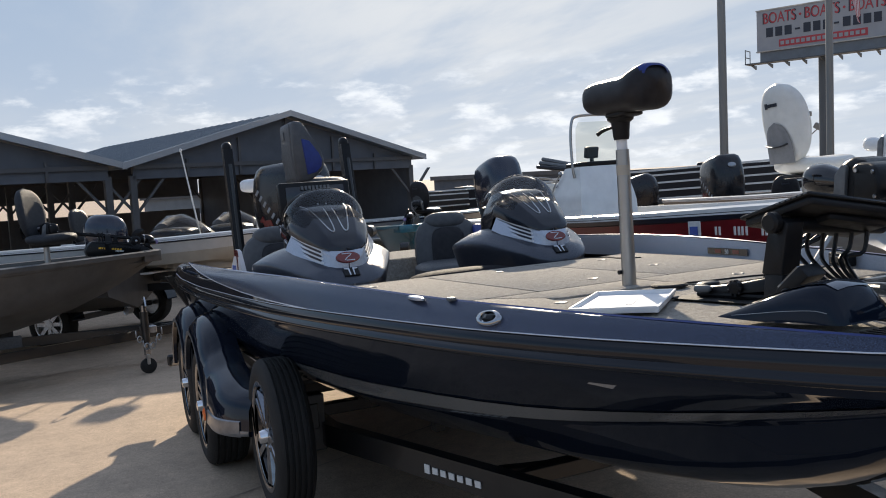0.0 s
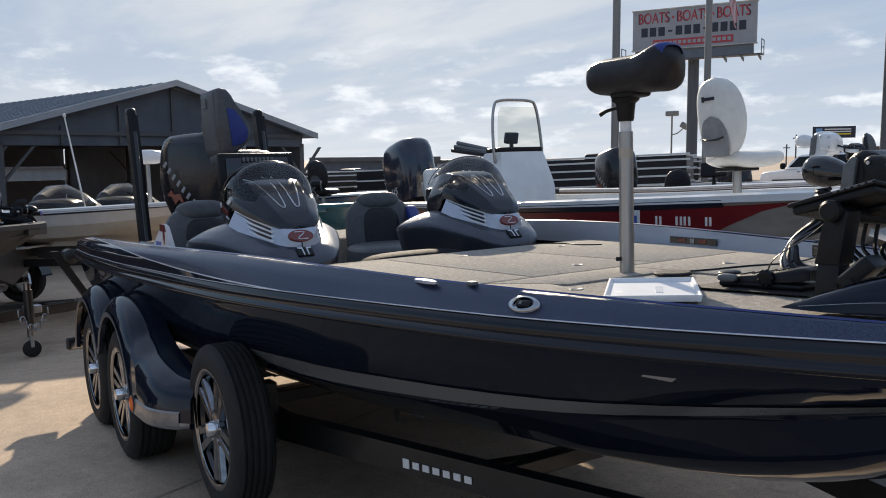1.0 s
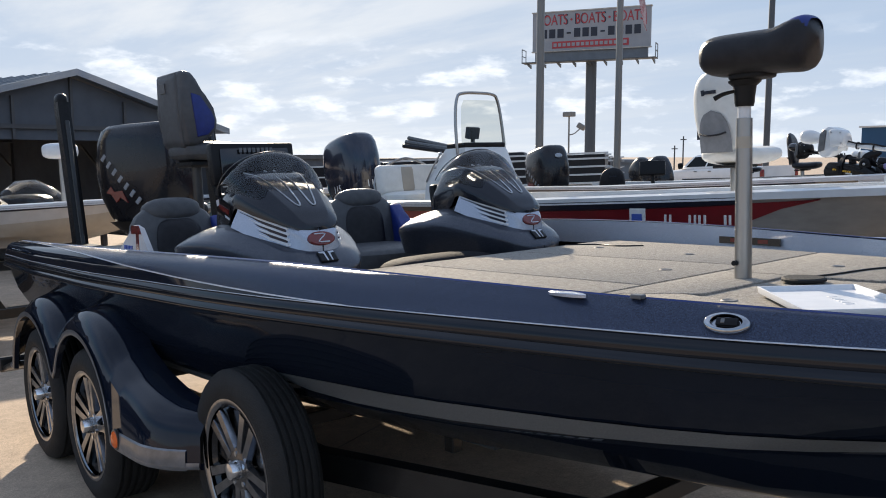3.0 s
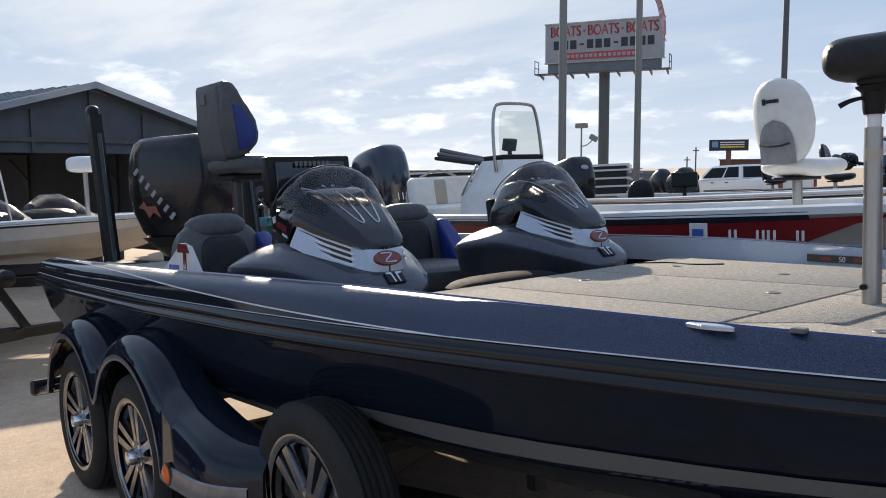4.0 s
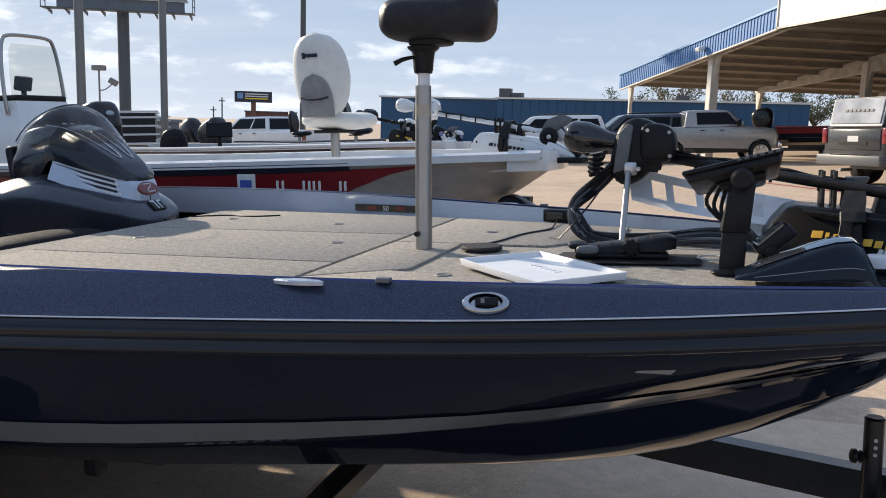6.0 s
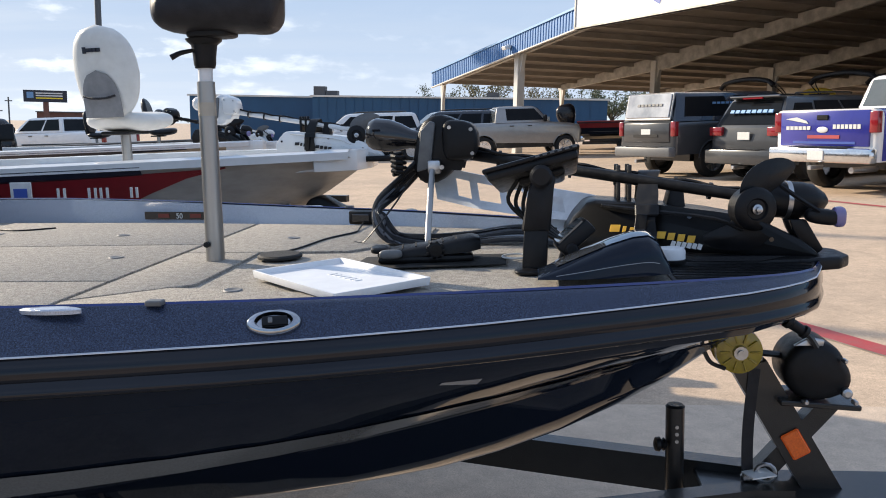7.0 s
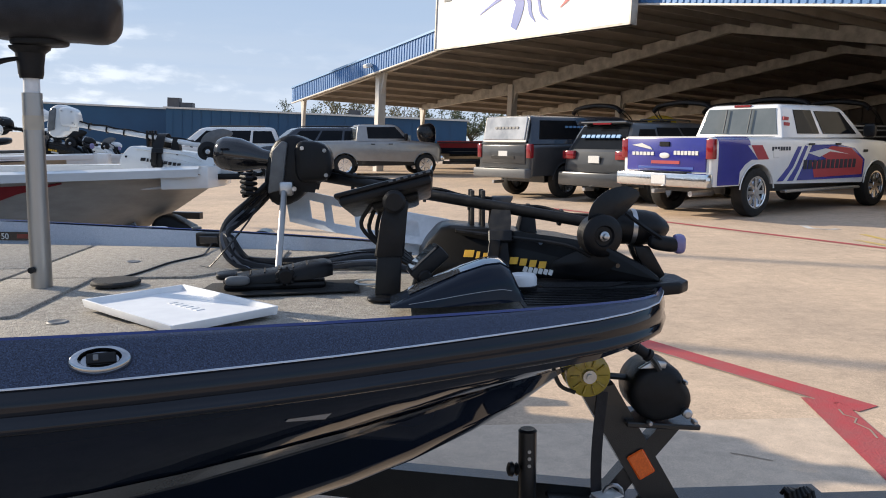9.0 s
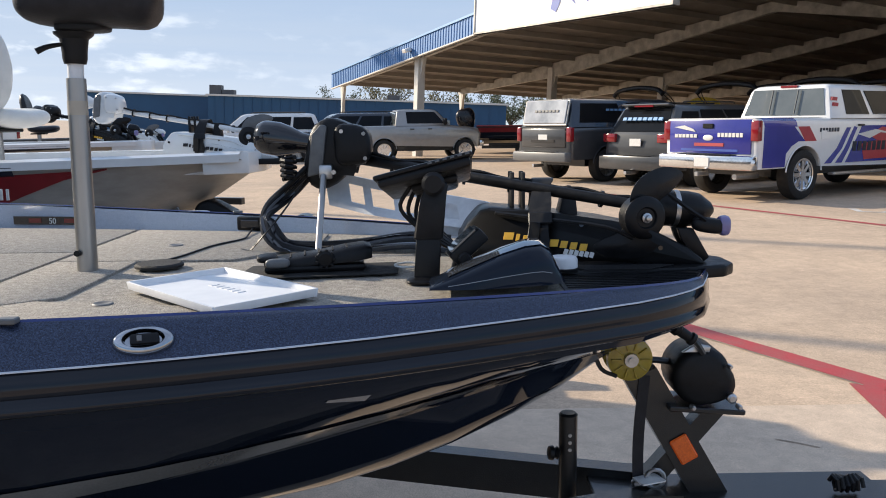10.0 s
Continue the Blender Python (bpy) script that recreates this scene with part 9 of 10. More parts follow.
def build_wrapped_truck():
    R = 0.43
    o = [(-1.22, 0.56)] + arch_cut(0, R, 0.56) + arch_cut(4.08, R, 0.50) + [(5.02, 0.50), (5.06, 0.95), (4.99, 1.22), (4.78, 1.30), (3.45, 1.37), (0.80, 1.40), (-1.22, 1.40)]
    v = vehicle(on_lot(8.67, 11.99, 32), "pickup_truck", "white crew-cab pickup wrapped in blue and red graphics", "pickup", "car_white", o, 2.04, (0.78, 3.65), (0.93, 2.95), 1.38, 2.0, ((0.17, 0.43, 0.12, 0.82), (0.48, 0.91, 0.12, 0.80)), (0.0, 4.08), R, rear_glass="car_glass_pale", tail=(1.02, 1.36, 0.15), bumper=(0.66, 0.24), step=(0.75, 3.3, 0.42))
    y0 = -0.14
    # blue wrap over tailgate and bed side
    gate = part("tailgate", box(B(), (-1.225, 0.88, 1.09), (0.05, 1.72, 0.58), None, 0.02, 2), "car_blue", v, "blue-wrapped tailgate")
    part("gate_handle", box(B(), (-1.26, 0.88, 1.27), (0.03, 0.22, 0.08), None, 0.01), "plastic_black", gate)
    part("gate_badge", blob(B(), (-1.255, 0.88, 1.07), (0.012, 0.11, 0.05), 2.2), "plate_white", gate)
    for k in range(7):
        part("phone_bar", box(B(), (-1.255, 0.20 + 0.075 * k, 1.12), (0.012, 0.055, 0.07)), "plate_white", gate)
    for k in range(6):
        part("brand_bar", box(B(), (-1.255, 1.15 + 0.085 * k, 1.10), (0.012, 0.065, 0.06)), "plate_white", gate)
    part("gate_swoosh", prism(B(), [(1.15, 1.17), (1.62, 1.25), (1.40, 1.28), (1.20, 1.22)], "x", -1.265, -1.253), "plate_white", gate)
    part("red_bar", box(B(), (-1.255, 0.86, 0.955), (0.012, 0.62, 0.055)), "sign_red", gate)
    part("super_bar", box(B(), (-1.255, 0.86, 0.86), (0.010, 1.2, 0.04)), "sign_blue", gate)

    def decal(pts, mtl, nm, d=0.004):
        part(nm, prism(B(), pts, "y", y0 + 0.020 - d, y0 + 0.03), mtl, v)
    decal([(-1.10, 0.58), (-0.52, 0.58), (-0.50, 0.80), (-0.36, 0.92), (-0.18, 1.0), (0.02, 1.0), (-0.30, 1.25), (-1.10, 1.25)], "car_blue", "blue_wrap")
    decal([(-0.20, 1.25), (0.12, 1.25), (0.34, 1.0), (0.02, 1.0)], "sign_red", "red_wrap_stripe", 0.005)
    decal([(0.62, 0.60), (0.80, 0.60), (1.10, 0.85), (1.35, 1.22), (1.22, 1.22), (0.95, 0.86)], "car_blue", "blue_wrap_wave", 0.005)
    decal([(0.95, 0.60), (1.12, 0.60), (1.30, 0.82), (1.55, 1.22), (1.45, 1.24), (1.18, 0.84)], "car_blue", "blue_wrap_wave", 0.005)
    decal([(1.25, 0.60), (3.55, 0.60), (3.60, 0.95), (3.20, 1.18), (2.6, 1.25), (1.70, 1.25), (1.45, 0.90)], "car_blue", "blue_wrap_panel", 0.005)
    decal([(1.80, 0.64), (3.50, 0.66), (3.52, 0.95), (3.05, 1.18), (2.35, 1.22), (1.90, 1.08), (2.2, 0.98), (1.70, 0.92)], "sign_red", "red_wrap_panel", 0.009)
    decal([(1.55, 1.10), (2.15, 1.18), (3.0, 1.06), (2.3, 1.12), (1.95, 1.02)], "plate_white", "white_boat_shape", 0.012)
    for k in range(12):
        decal([(1.42 + 0.155 * k, 0.80), (1.53 + 0.155 * k, 0.80), (1.55 + 0.155 * k, 0.97), (1.44 + 0.155 * k, 0.97)], "sign_ink", "brand_bar", 0.014)
    for k in range(7):
        decal([(0.42 + 0.085 * k, 1.15), (0.48 + 0.085 * k, 1.15), (0.48 + 0.085 * k, 1.22), (0.42 + 0.085 * k, 1.22)], "sign_ink", "phone_bar", 0.005)
    for z in (1.60, 1.70):
        part("red_pillar_stripe", prism(B(), [(0.90, z), (1.06, z - 0.01), (1.07, z + 0.05), (0.92, z + 0.06)], "y", y0 + 0.044 + 0.17 * (z + 0.02 - 1.38) / 0.62, y0 + 0.090 + 0.17 * (z - 1.38) / 0.62), "sign_red", v)
    part("slider_bar", box(B(), (0.795, 0.62, 1.69), (0.03, 0.008, 0.45), rot(0, 14, 0)), "plastic_grey", v)
    part("slider_bar", box(B(), (0.795, 1.14, 1.69), (0.03, 0.008, 0.45), rot(0, 14, 0)), "plastic_grey", v)
    part("brake_lamp", box(B(), (0.95, 0.88, 1.965), (0.05, 0.34, 0.04)), "tail_red", v)
    part("exhaust", cyl(B(), (-1.2, 0.35, 0.42), (-0.6, 0.35, 0.42), 0.05, 0.05, 12), "steel_zinc", v)
    part("side_bed_floor", box(B(), (-0.2, 0.88, 1.398), (1.9, 1.66, 0.012)), "steel_black", v)
    # blue wrap wraps round the corner post and the top of the bed side
    part("bed_wrap", ring_faces(B(), [[(x, y0 + 0.022 + d, z) for d, z in ((-0.004, 1.248), (0.008, 1.312), (0.036, 1.358), (0.080, 1.390), (0.14, 1.404))] for x in (-1.10, -0.70, -0.30, -0.22)], False), "car_blue", v, sharp=60)
    part("fender_vent_bar", box(B(), (3.62, y0 + 0.014, 1.12), (0.16, 0.012, 0.05), None, 0.003), "steel_black", v)
    part("fuel_door", box(B(), (0.55, y0 + 0.017, 1.10), (0.17, 0.010, 0.15), None, 0.004), "car_white", v)
    part("cab_trim", box(B(), (2.0, y0 + 0.115, 1.395), (2.4, 0.02, 0.02), None, 0.004), "plastic_black", v)


mat("hatch_pale", (0.50, 0.52, 0.55), 0.08, 0, (0.28, 0.30, 0.33), 2, coat=1.0)


def build_other_vehicles():
    R = 0.38
    # pickup with a canopy shell
    o = [(-1.10, 0.52)] + arch_cut(0, R, 0.52) + arch_cut(3.55, R, 0.46) + [(4.45, 0.46), (4.5, 0.9), (4.35, 1.15), (2.95, 1.28), (-1.10, 1.25)]
    v = vehicle(on_lot(6.3, 16.67, 33), "pickup_truck", "dark grey pickup with a navy camper shell", "pickup", "car_grey", o, 1.90, (-1.06, 3.0), (-0.92, 2.2), 1.24, 1.88, ((0.06, 0.42, 0.16, 0.82), (0.52, 0.68, 0.14, 0.84), (0.71, 0.92, 0.14, 0.82)), (0.0, 3.55), R, rear_glass="car_glass_pale", roof_paint="car_navy", tail=(0.92, 1.24, 0.14), bumper=(0.58, 0.22), bumper_mat="plastic_grey")
    part("shell_hatch_frame", box(B(), (-1.03, 0.81, 1.56), (0.03, 1.52, 0.60), rot(0, 12, 0), 0.02), "car_silver", v, "silver-framed rear hatch")
    h = part("hatch_glass", box(B(), (-1.055, 0.81, 1.58), (0.02, 1.42, 0.52), rot(0, 12, 0), 0.01), "hatch_pale", v)
    for k in range(7):
        part("sticker_bar", box(B(), (-1.075, 0.38 + 0.12 * k, 1.60), (0.01, 0.085, 0.05), rot(0, 12, 0)), "sign_ink", h)
    for k in range(6):
        part("side_sticker_bar", box(B(), (0.05 + 0.13 * k, -0.055, 1.62), (0.09, 0.012, 0.045)), "metal_blue_pale", v)
    part("tail_panel", box(B(), (-1.10, 0.81, 1.0), (0.05, 1.50, 0.42), None, 0.02, 2), "car_grey", v)
    part("tailgate_bar", box(B(), (-1.135, 0.81, 0.93), (0.01, 0.8, 0.06)), "steel_black", v)
    # crossover beside it
    R = 0.36
    o = [(-0.92, 0.42), (-0.95, 0.75), (-0.90, 1.08)] + [(0.5, 1.12), (2.6, 1.10), (3.45, 1.0), (3.70, 0.75), (3.68, 0.36)] + list(reversed(arch_cut(2.78, R, 0.34))) + list(reversed(arch_cut(0, R, 0.34)))
    v = vehicle(on_lot(7.87, 14.9, 33), "crossover_car", "dark grey crossover with a stickered rear window", "car", "car_grey", o, 1.89, (-0.90, 2.65), (-0.55, 1.75), 1.08, 1.70, ((0.06, 0.26, 0.16, 0.76), (0.29, 0.56, 0.14, 0.82), (0.59, 0.90, 0.14, 0.82)), (0.0, 2.78), R, tail=(0.92, 1.10, 0.34), bumper=(0.50, 0.30), bumper_mat="car_grey", rails=True)
    for k in range(8):
        part("sticker_bar", box(B(), (-0.80, 0.28 + 0.14 * k, 1.40), (0.03, 0.10, 0.07), rot(0, 29, 0)), "metal_blue_pale", v)
    part("spoiler", box(B(), (-0.62, 0.8, 1.68), (0.22, 1.3, 0.05), rot(0, 10, 0), 0.02), "car_grey", v)
    part("brake_lamp", box(B(), (-0.74, 0.8, 1.665), (0.03, 0.5, 0.03)), "tail_red", v)
    # silver single-cab pickup
    R = 0.39
    o = [(-1.15, 0.56)] + arch_cut(0, R, 0.56) + arch_cut(3.05, R, 0.50) + [(3.62, 0.50), (3.68, 0.95), (3.58, 1.16), (3.3, 1.22), (2.35, 1.30), (0.95, 1.30), (-1.15, 1.28)]
    vehicle(on_lot(0.62, 28.16, 12), "pickup_truck", "silver single-cab pickup parked side on", "pickup", "car_silver", o, 1.95, (0.42, 2.50), (0.52, 1.98), 1.28, 1.88, ((0.22, 0.92, 0.14, 0.84),), (0.0, 3.05), R, rear_glass="car_glass_pale", tail=(0.95, 1.25, 0.14), bumper=(0.62, 0.22), bumper_mat="chrome")
    R = 0.36
    o = [(-0.95, 0.42), (-0.98, 0.75), (-0.94, 1.10), (0.5, 1.14), (2.7, 1.12), (3.6, 1.02), (3.85, 0.75), (3.82, 0.36)] + list(reversed(arch_cut(2.9, R, 0.34))) + list(reversed(arch_cut(0, R, 0.34)))
    for x, yy, a, paint, lab in ((-3.05, 30.2, 196, "car_white", "white wagon with dark windows"), (0.25, 30.8, 196, "car_navy", "dark sport utility car with black windows")):
        vehicle(on_lot(x, yy, a), "estate_car", lab, "car", paint, o, 1.92, (-0.92, 2.75), (-0.70, 1.9), 1.10, 1.78, ((0.05, 0.30, 0.14, 0.80), (0.33, 0.60, 0.14, 0.82), (0.63, 0.90, 0.14, 0.82)), (0.0, 2.9), R, tail=(0.95, 1.25, 0.20), bumper=(0.52, 0.26), bumper_mat=paint, rails=True)
    R = 0.40
    o = [(-1.22, 0.56)] + arch_cut(0, R, 0.56) + arch_cut(3.9, R, 0.50) + [(4.85, 0.50), (4.9, 0.95), (4.8, 1.22), (4.5, 1.30), (3.30, 1.37), (0.80, 1.38), (-1.22, 1.38)]
    vehicle(on_lot(-14.4, 29.6, 165), "pickup_truck", "white crew-cab pickup at the edge of the lot", "pickup", "car_white", o, 2.0, (0.78, 3.40), (0.95, 2.65), 1.36, 1.95, ((0.06, 0.40, 0.14, 0.86), (0.44, 0.90, 0.14, 0.84)), (0.0, 3.9), R)


build_wrapped_truck()
build_other_vehicles()
RD = on_lot(10.0, 31.2, -4)
yard_boat(RD, "bass_boat", "dark red bass boat on a black trailer", 5.8, 1.05, 1.25, 0.5, "gelcoat_black", "red_paint", "red_paint", "navy_stripe", 1.0, 0.12, "carpet_dark", 20, 0.5, False)
yard_trailer(RD, 5.6, 0.5, 1.05, "black trailer under the dark red boat", False)
outboard(RD @ pose(-5.85, 0, 1.1), "black outboard on the dark red boat", 1.0, "black", 8, False)

# ---------------------------------------------------------------- signs, poles and distance


# billboard white, greyed to hold the shade of its backlit face
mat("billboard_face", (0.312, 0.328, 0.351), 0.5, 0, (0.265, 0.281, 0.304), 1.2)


def build_billboard():
    m = Matrix.Translation((-33.07, 34.85, 0)) @ pose(0, 0, 0, 0, 0, math.degrees(math.atan2(3.25, 6.27)))
    b = thing("billboard", m, "large billboard lettered boats on a steel mast", "billboard")
    W = 7.08
    part("panel", box(B(), (W / 2, 0, 8.92), (W, 0.25, 2.30)), "billboard_face", b, "white printed panel with its backlit shade in the colour")
    part("apron", box(B(), (W / 2, 0.06, 7.46), (W - 0.3, 0.22, 0.62)), "sign_grey", b, "dark lower apron")
    part("panel_trim", box(B(), (W / 2, -0.02, 10.09), (W + 0.1, 0.30, 0.06)), "frame_steel", b)
    part("panel_trim", box(B(), (W / 2, -0.02, 7.76), (W + 0.1, 0.30, 0.06)), "frame_steel", b)
    part("catwalk", box(B(), (W / 2, -0.55, 7.06), (W + 0.9, 0.75, 0.06)), "pole_dark", b, "steel catwalk")
    for k in range(9):
        part("catwalk_bracket", prism(B(), [(-0.95, 7.02), (0.2, 7.02), (0.2, 6.80)], "x", k * (W + 0.4) / 8 - 0.2, k * (W + 0.4) / 8 - 0.14), "pole_dark", b)
    for x in (-0.42, W + 0.42):
        for z in (7.45, 7.85):
            part("guard_rail", box(B(), (x, -0.5, z), (0.04, 0.8, 0.04)), "pole_dark", b)
        part("guard_post", box(B(), (x, -0.9, 7.45), (0.04, 0.04, 0.85)), "pole_dark", b)
        part("guard_post", box(B(), (x, -0.1, 7.45), (0.04, 0.04, 0.85)), "pole_dark", b)
    part("mast", cyl(B(), (W / 2, 0.35, -2.5), (W / 2, 0.35, 8.6), 0.32, 0.32, 24), "pole_dark", b, "round steel mast")
    part("torsion_beam", box(B(), (W / 2, 0.35, 7.3), (W * 0.9, 0.4, 0.35)), "pole_dark", b)
    for k in range(3):
        x = 1.26 + 2.28 * k
        o = lettering("BOATS", 0.86, "sign_ink", b, pose(x, -0.132, 9.30, 90, 0, 0), "sign_shadow", 0.004)
        o.scale = (0.72, 1.05, 1)
        o = lettering("BOATS", 0.80, "sign_red", b, pose(x, -0.142, 9.32, 90, 0, 0), "sign_word", 0.004)
        o.scale = (0.72, 1.05, 1)
        if k:
            part("dot", cyl(B(), (x - 1.14, -0.145, 9.58), (x - 1.14, -0.125, 9.58), 0.07, 0.07, 12), "sign_red", b)
    for k in range(12):
        if k in (3, 7):
            part("phone_bar", box(B(), (0.72 + 0.51 * k, -0.135, 8.80), (0.26, 0.02, 0.10)), "sign_ink", b)
        else:
            part("phone_bar", box(B(), (0.72 + 0.51 * k, -0.135, 8.80), (0.38, 0.02, 0.52)), "sign_ink", b)
    part("web_strip", box(B(), (W / 2, -0.135, 8.12), (4.6, 0.02, 0.40), None, 0.0), "sign_red", b)
    for k in range(16):
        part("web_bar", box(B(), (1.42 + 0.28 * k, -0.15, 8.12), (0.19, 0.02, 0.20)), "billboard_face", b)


build_billboard()


def pole(name, x, y, r, h, material, label, cat="pole"):
    p = thing(name, Matrix.Translation((x, y, lot_z(x, y) - 0.05)), label, cat)
    part("shaft", cyl(B(), (0, 0, 0), (0, 0, h), r, r * 0.85, 18), material, p)
    part("base_plate", turned(B(), (0, 0, 0), (0, 0, 1), [(0, r * 2.2), (0.08, r * 2.2), (0.1, r * 1.3), (0.25, r * 1.05)], 16), material, p)
    return p


pole("flag_pole", -8.52, 9.61, 0.08, 13, "pole_steel", "tall bare steel pole")
fp = pole("flag_pole", -11.65, 16.02, 0.095, 15, "pole_steel", "tall steel flag pole with a worn flag")
rings = []
for i in range(24):
    t = i / 23
    rings.append([(0.10 + 0.42 * t + 0.10 * math.sin(6 * t + 2.0 * v) * v, 0.44 * t + 0.12 * math.sin(9 * t + 3 * v), 8.15 - 2.75 * t ** 1.4 - 1.2 * v * (1 - 0.82 * t)) for v in np.linspace(0, 1, 12)])
bm = B()
vr = [[bm.verts.new(p) for p in r] for r in rings]
for a_, b_ in zip(vr, vr[1:]):
    for i in range(11):
        fc = bm.faces.new((a_[i], a_[i + 1], b_[i + 1], b_[i]))
        fc.material_index = i % 2
part("flag", bm, ["flag_cloth", "cloth_white"], fp, "red and white striped flag, limp", 80)
lp = pole("light_pole", -24.0, 46.5, 0.20, 16.0, "pole_dark", "dark light pole with a ring of floodlights")
for k in range(6):
    a_ = k * math.tau / 6
    part("floodlight", box(B(), (1.0 * math.cos(a_), 1.0 * math.sin(a_), 15.6), (0.55, 0.40, 0.40), Matrix.Rotation(a_, 3, "Z"), 0.05), "pole_dark", lp)
part("floodlight_ring", tube(B(), [(0.9 * math.cos(a_), 0.9 * math.sin(a_), 15.9) for a_ in np.linspace(0, math.tau, 20)], 0.05, 6, 1), "pole_dark", lp)
sl = pole("street_lamp", -37.9, 43.7, 0.07, 5.4, "pole_steel", "double-headed parking lot lamp")
part("lamp_head", box(B(), (0.0, 0, 5.5), (0.9, 0.5, 0.35), None, 0.05), "pole_steel", sl)
part("lamp_head", box(B(), (0.7, 0.55, 4.6), (0.6, 0.4, 0.4), rot(0, 30, 30), 0.05), "pole_steel", sl)
part("lamp_arm", tube(B(), [(0, 0, 4.0), (0.3, 0.25, 4.1), (0.7, 0.5, 4.5)], 0.04, 6, 3), "pole_steel", sl)
for x, y, h in ((-41.35, 62.0, 3.4), (-40.45, 62.0, 4.2), (-39.8, 66.0, 2.6)):
    u = pole("utility_pole", x, y, 0.07, h, "pole_dark", "weathered utility pole with a cross-arm", "pole")
    part("cross_arm", box(B(), (0, 0, h - 0.3), (0.55, 0.07, 0.09), rot(0, 0, 30)), "pole_dark", u)
s = thing("small_billboard", Matrix.Translation((-45.4, 75.3, 0)) @ pose(0, 0, 0, 0, 0, 28), "distant dark billboard with a green strip", "billboard")
part("panel", box(B(), (0, 0, 3.66), (3.9, 0.2, 1.15)), "sign_ink", s)
for k in range(3):
    part("print_bar", box(B(), (0.35, -0.12, 3.95 - 0.24 * k), (2.4, 0.02, 0.12)), "plate_white" if k < 2 else "yellow_sign", s)
part("print_block", box(B(), (-1.35, -0.12, 3.75), (0.6, 0.02, 0.6)), "metal_blue_pale", s)
part("mast", box(B(), (0, 0.1, 1.2), (0.5, 0.3, 4.0)), "brick_far", s)
k = thing("brick_building", Matrix.Translation((-45.6, 79.4, -0.5)) @ pose(0, 0, 0, 0, 0, 20), "low distant brick building", "building")
part("wall", box(B(), (0, 0, 1.3), (5.0, 4, 2.6)), "brick_far", k)
part("roof", box(B(), (0, 0, 2.66), (5.2, 4.2, 0.12)), "shed_steel", k)
for x in (-1.5, 0, 1.5):
    part("window", box(B(), (x, -2.02, 1.4), (0.8, 0.06, 0.8)), "car_glass", k)


def build_warehouse():
    w = thing("warehouse", Matrix.Translation((0, 0, 0)), "long blue metal warehouse with a flat roofline", "building")
    fr = [(-18.3, 74.6), (9.0, 73.0)]
    a_ = math.atan2(fr[1][1] - fr[0][1], fr[1][0] - fr[0][0])
    M = Matrix.Translation((fr[0][0], fr[0][1], 0)) @ Matrix.Rotation(a_, 4, "Z")
    L = math.hypot(fr[1][0] - fr[0][0], fr[1][1] - fr[0][1])
    part("front_wall", box(B(), (L / 2, 6, 1.85), (L, 12, 4.3)), "blue_wall", w, "blue metal wall", m=M)
    part("roof_edge", box(B(), (L / 2, 6, 4.06), (L + 0.4, 12.4, 0.16)), "column_white", w, "pale roof edge", m=M)
    for x in (13.0, 15.6, 21.5):
        part("window", box(B(), (x, -0.04, 1.9), (1.6, 0.1, 1.2)), "car_glass_pale", w, m=M)
    for x, h in ((0.4, 0.9), (1.6, 0.5), (17, 0.5)):
        part("roof_vent", box(B(), (x, 1.2, 4.1 + h / 2), (1.1, 0.8, h)), "shed_steel", w, m=M)
    M2 = Matrix.Translation((-32, 78.5, 0)) @ Matrix.Rotation(math.atan2(1, 14), 4, "Z")
    part("side_wall", box(B(), (7.5, 6, 1.85), (15, 12, 4.4)), "blue_wall", w, m=M2)
    part("roof_edge", box(B(), (7.5, 6, 4.12), (15.4, 12.4, 0.16)), "column_white", w, m=M2)
    for i in range(31):
        part("wall_seam", box(B(), (0.6 + i * 0.87, -0.02, 1.85), (0.06, 0.05, 4.2)), "blue_wall", w, m=M)


build_warehouse()


def far_block(m, label, L, W, h, wall, roof):
    b = thing("far_building", m, label, "building", "far buildings")
    part("wall", box(B(), (L / 2, W / 2, h / 2 - 2), (L, W, h + 4)), wall, b)
    part("roof_edge", box(B(), (L / 2, W / 2, h + 0.12), (L + 0.5, W + 0.5, 0.3)), roof, b)
    for k in range(int(L / 5)):
        part("window", box(B(), (2.5 + 5 * k, -0.02, h * 0.45), (2.2, 0.1, h * 0.35)), "car_glass_pale", b)


far_block(Matrix.Translation((-52, 22, -2.0)) @ Matrix.Rotation(radians(62), 4, "Z"), "low dark flat-roofed building in the distance", 9, 8, 3.3, "shed_dark", "shed_steel")
far_block(Matrix.Translation((-58, 33, -2.2)) @ Matrix.Rotation(radians(58), 4, "Z"), "low pale flat-roofed building in the distance", 14, 8, 3.2, "column_white", "shed_steel")
far_block(Matrix.Translation((-62, 49, -2.2)) @ Matrix.Rotation(radians(50), 4, "Z"), "long low grey building in the distance", 22, 9, 3.0, "sign_grey", "shed_roof")
far_block(Matrix.Translation((-56, 2, -2.2)) @ Matrix.Rotation(radians(78), 4, "Z"), "low grey building in the distance", 18, 9, 3.2, "sign_grey", "shed_steel")


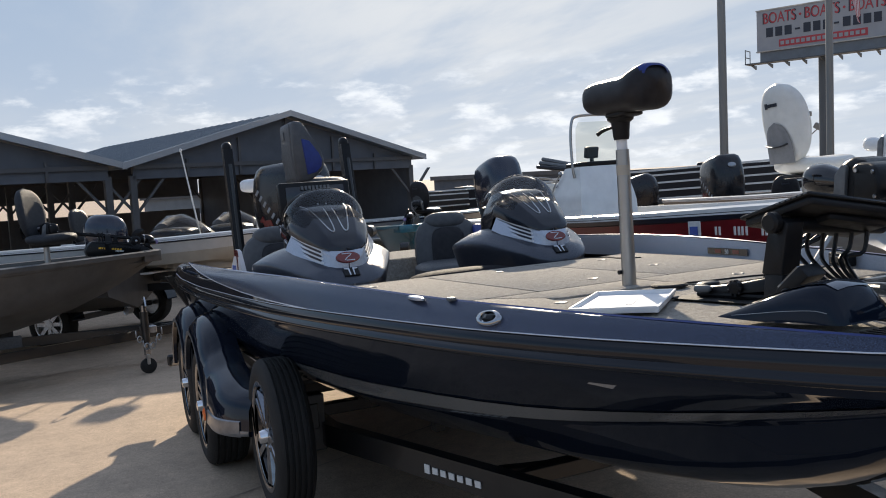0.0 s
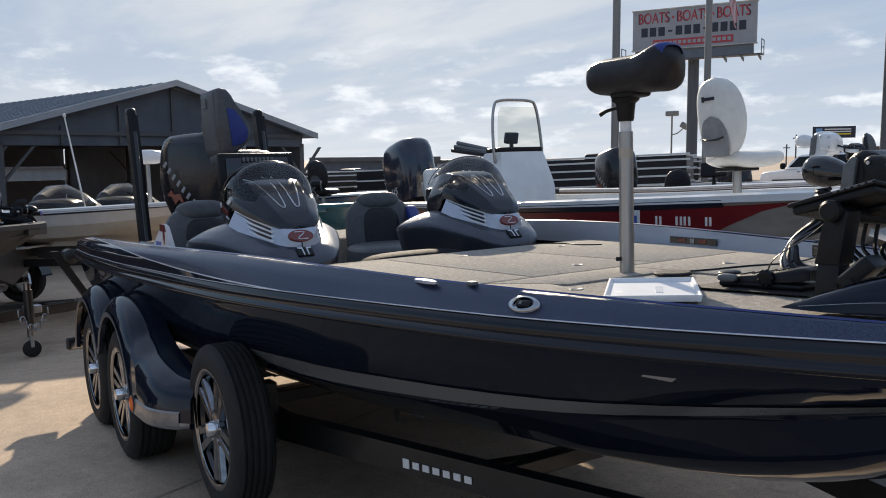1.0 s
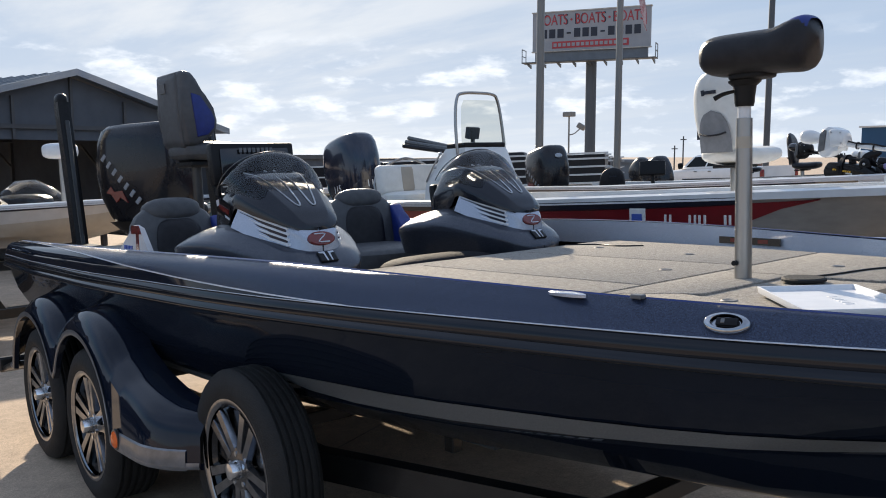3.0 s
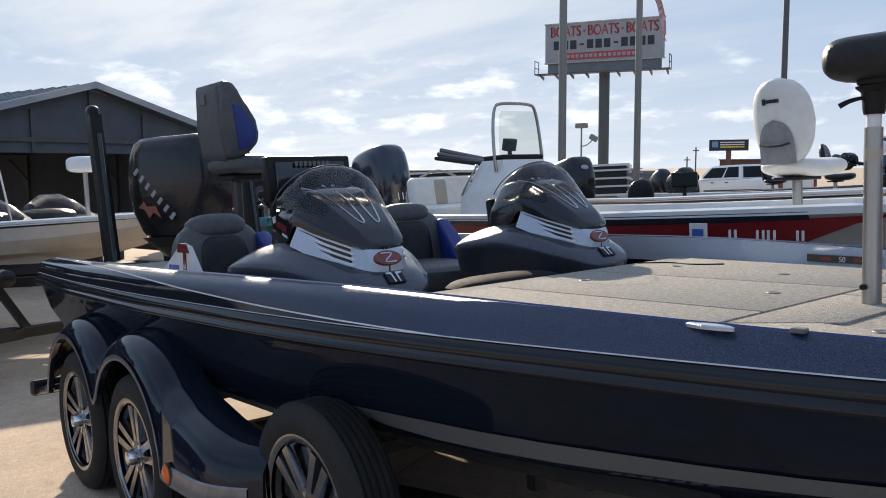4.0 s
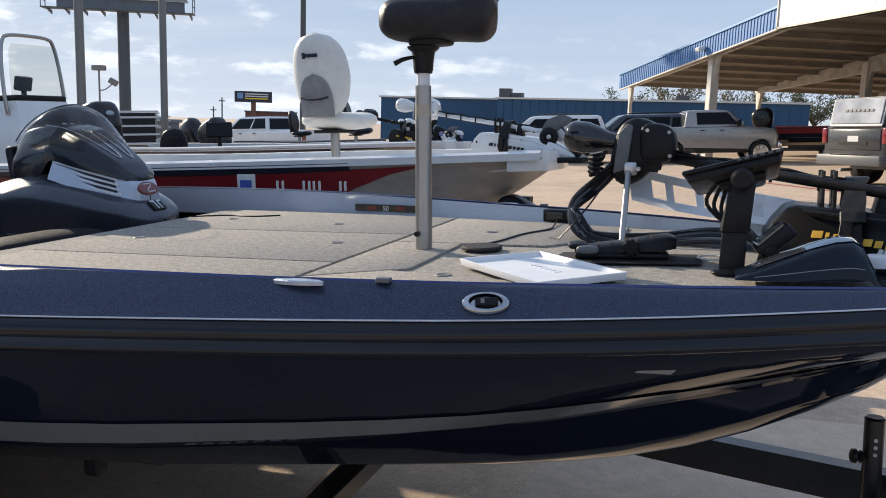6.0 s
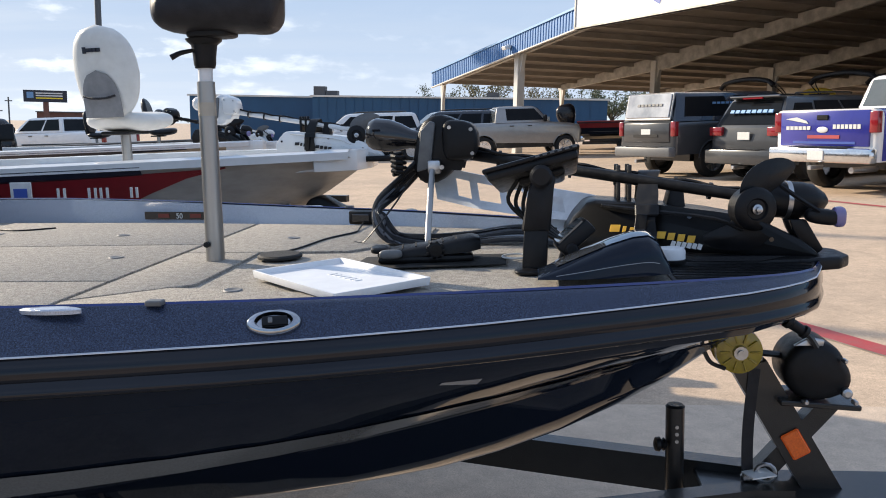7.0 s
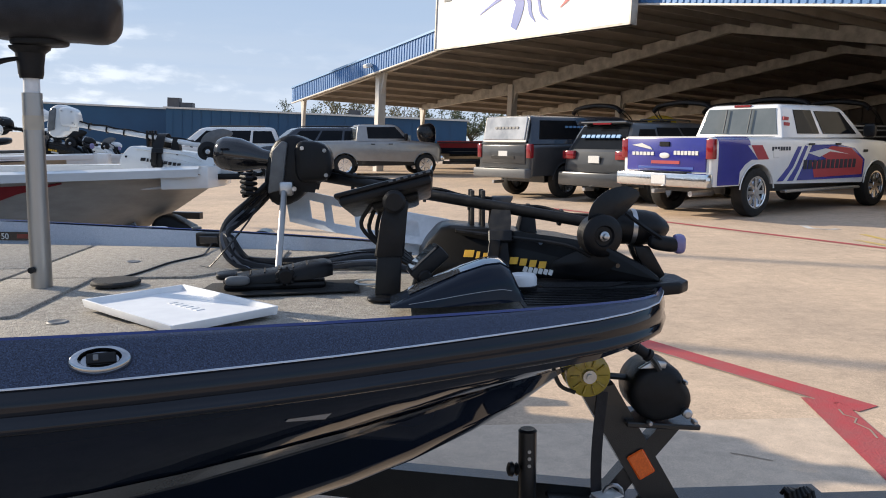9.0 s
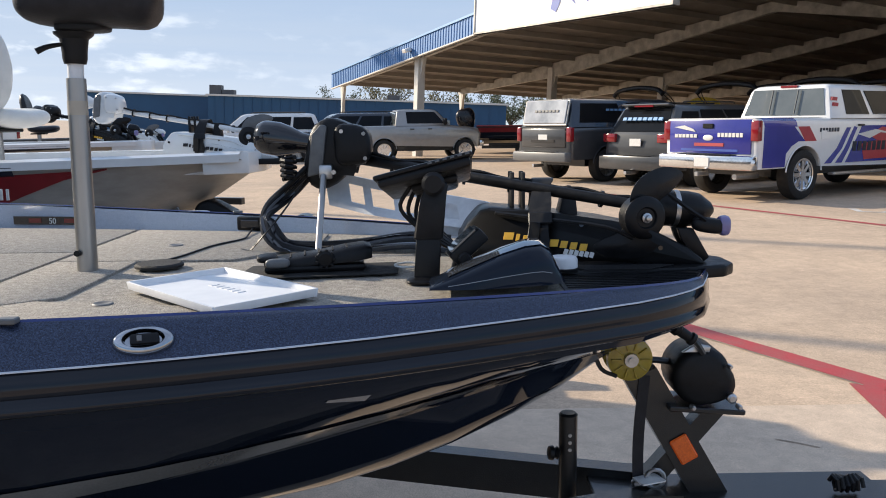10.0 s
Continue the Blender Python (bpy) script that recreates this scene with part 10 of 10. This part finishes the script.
def leaf_tree(m, label, h, spread, leaf, count, seed):
    """A trunk with forking limbs and a loose crown of small leaf clumps."""
    rnd = random.Random(seed)
    t = thing("tree", m, label, "tree", "far trees")
    bm = B()
    tips = []
    tube(bm, [(0, 0, -0.3), (0.05, 0.02, h * 0.25), (0, 0.06, h * 0.5)], lambda q: 0.16 * (1 - 0.5 * q) * h / 6, 7, 4)
    for k in range(11):
        a_ = k * 2.4 + rnd.random()
        r, z = spread * (0.45 + 0.55 * rnd.random()), h * (0.55 + 0.42 * rnd.random())
        p = (r * math.cos(a_), r * math.sin(a_), z)
        q = (0.45 * p[0], 0.45 * p[1], h * 0.38 + 0.45 * (z - h * 0.38))
        tube(bm, [(0, 0.03, h * 0.33), q, p], lambda q_: 0.07 * (1 - 0.85 * q_) * h / 6, 5, 3)
        tips += [p, q, tuple((a + b) / 2 for a, b in zip(p, q))]
    part("trunk", bm, "bark", t)
    bm = B()
    for k in range(count):
        p = Vector(rnd.choice(tips)) + Vector((rnd.gauss(0, 0.32), rnd.gauss(0, 0.32), rnd.gauss(0, 0.25))) * h / 6
        n = Vector((rnd.gauss(0, 1), rnd.gauss(0, 1), rnd.gauss(0, 1))).normalized()
        u = n.orthogonal().normalized() * 0.11 * h / 6
        v = n.cross(u.normalized()) * 0.07 * h / 6
        bm.faces.new([bm.verts.new(p + q) for q in (u, v, -u, -v)])
    part("crown", bm, leaf, t, "loose leafy crown")
    return t


t1 = leaf_tree(Matrix.Translation((-3.0, 88, 0.0)), "pale spring tree beyond the lot", 7.6, 3.2, "foliage_dry", 1500, 3)
t2 = leaf_tree(Matrix.Translation((7.5, 92, 0.2)), "dark green tree beyond the lot", 6.6, 3.4, "foliage", 2200, 5)
for i, (x, y, q, sc) in enumerate(((11.5, 95, t2, 1.0), (15.5, 90, t2, 1.1), (19.5, 94, t1, 1.0), (24, 90, t2, 0.95), (-9, 98, t2, 0.9), (28, 96, t1, 1.1), (33, 92, t2, 1.1), (38, 96, t2, 1.0), (3.5, 97, t1, 0.9))):
    copy_thing(q, Matrix.Translation((x, y, 0.2)) @ Matrix.Rotation(i * 1.3, 4, "Z") @ Matrix.Scale(sc, 4))
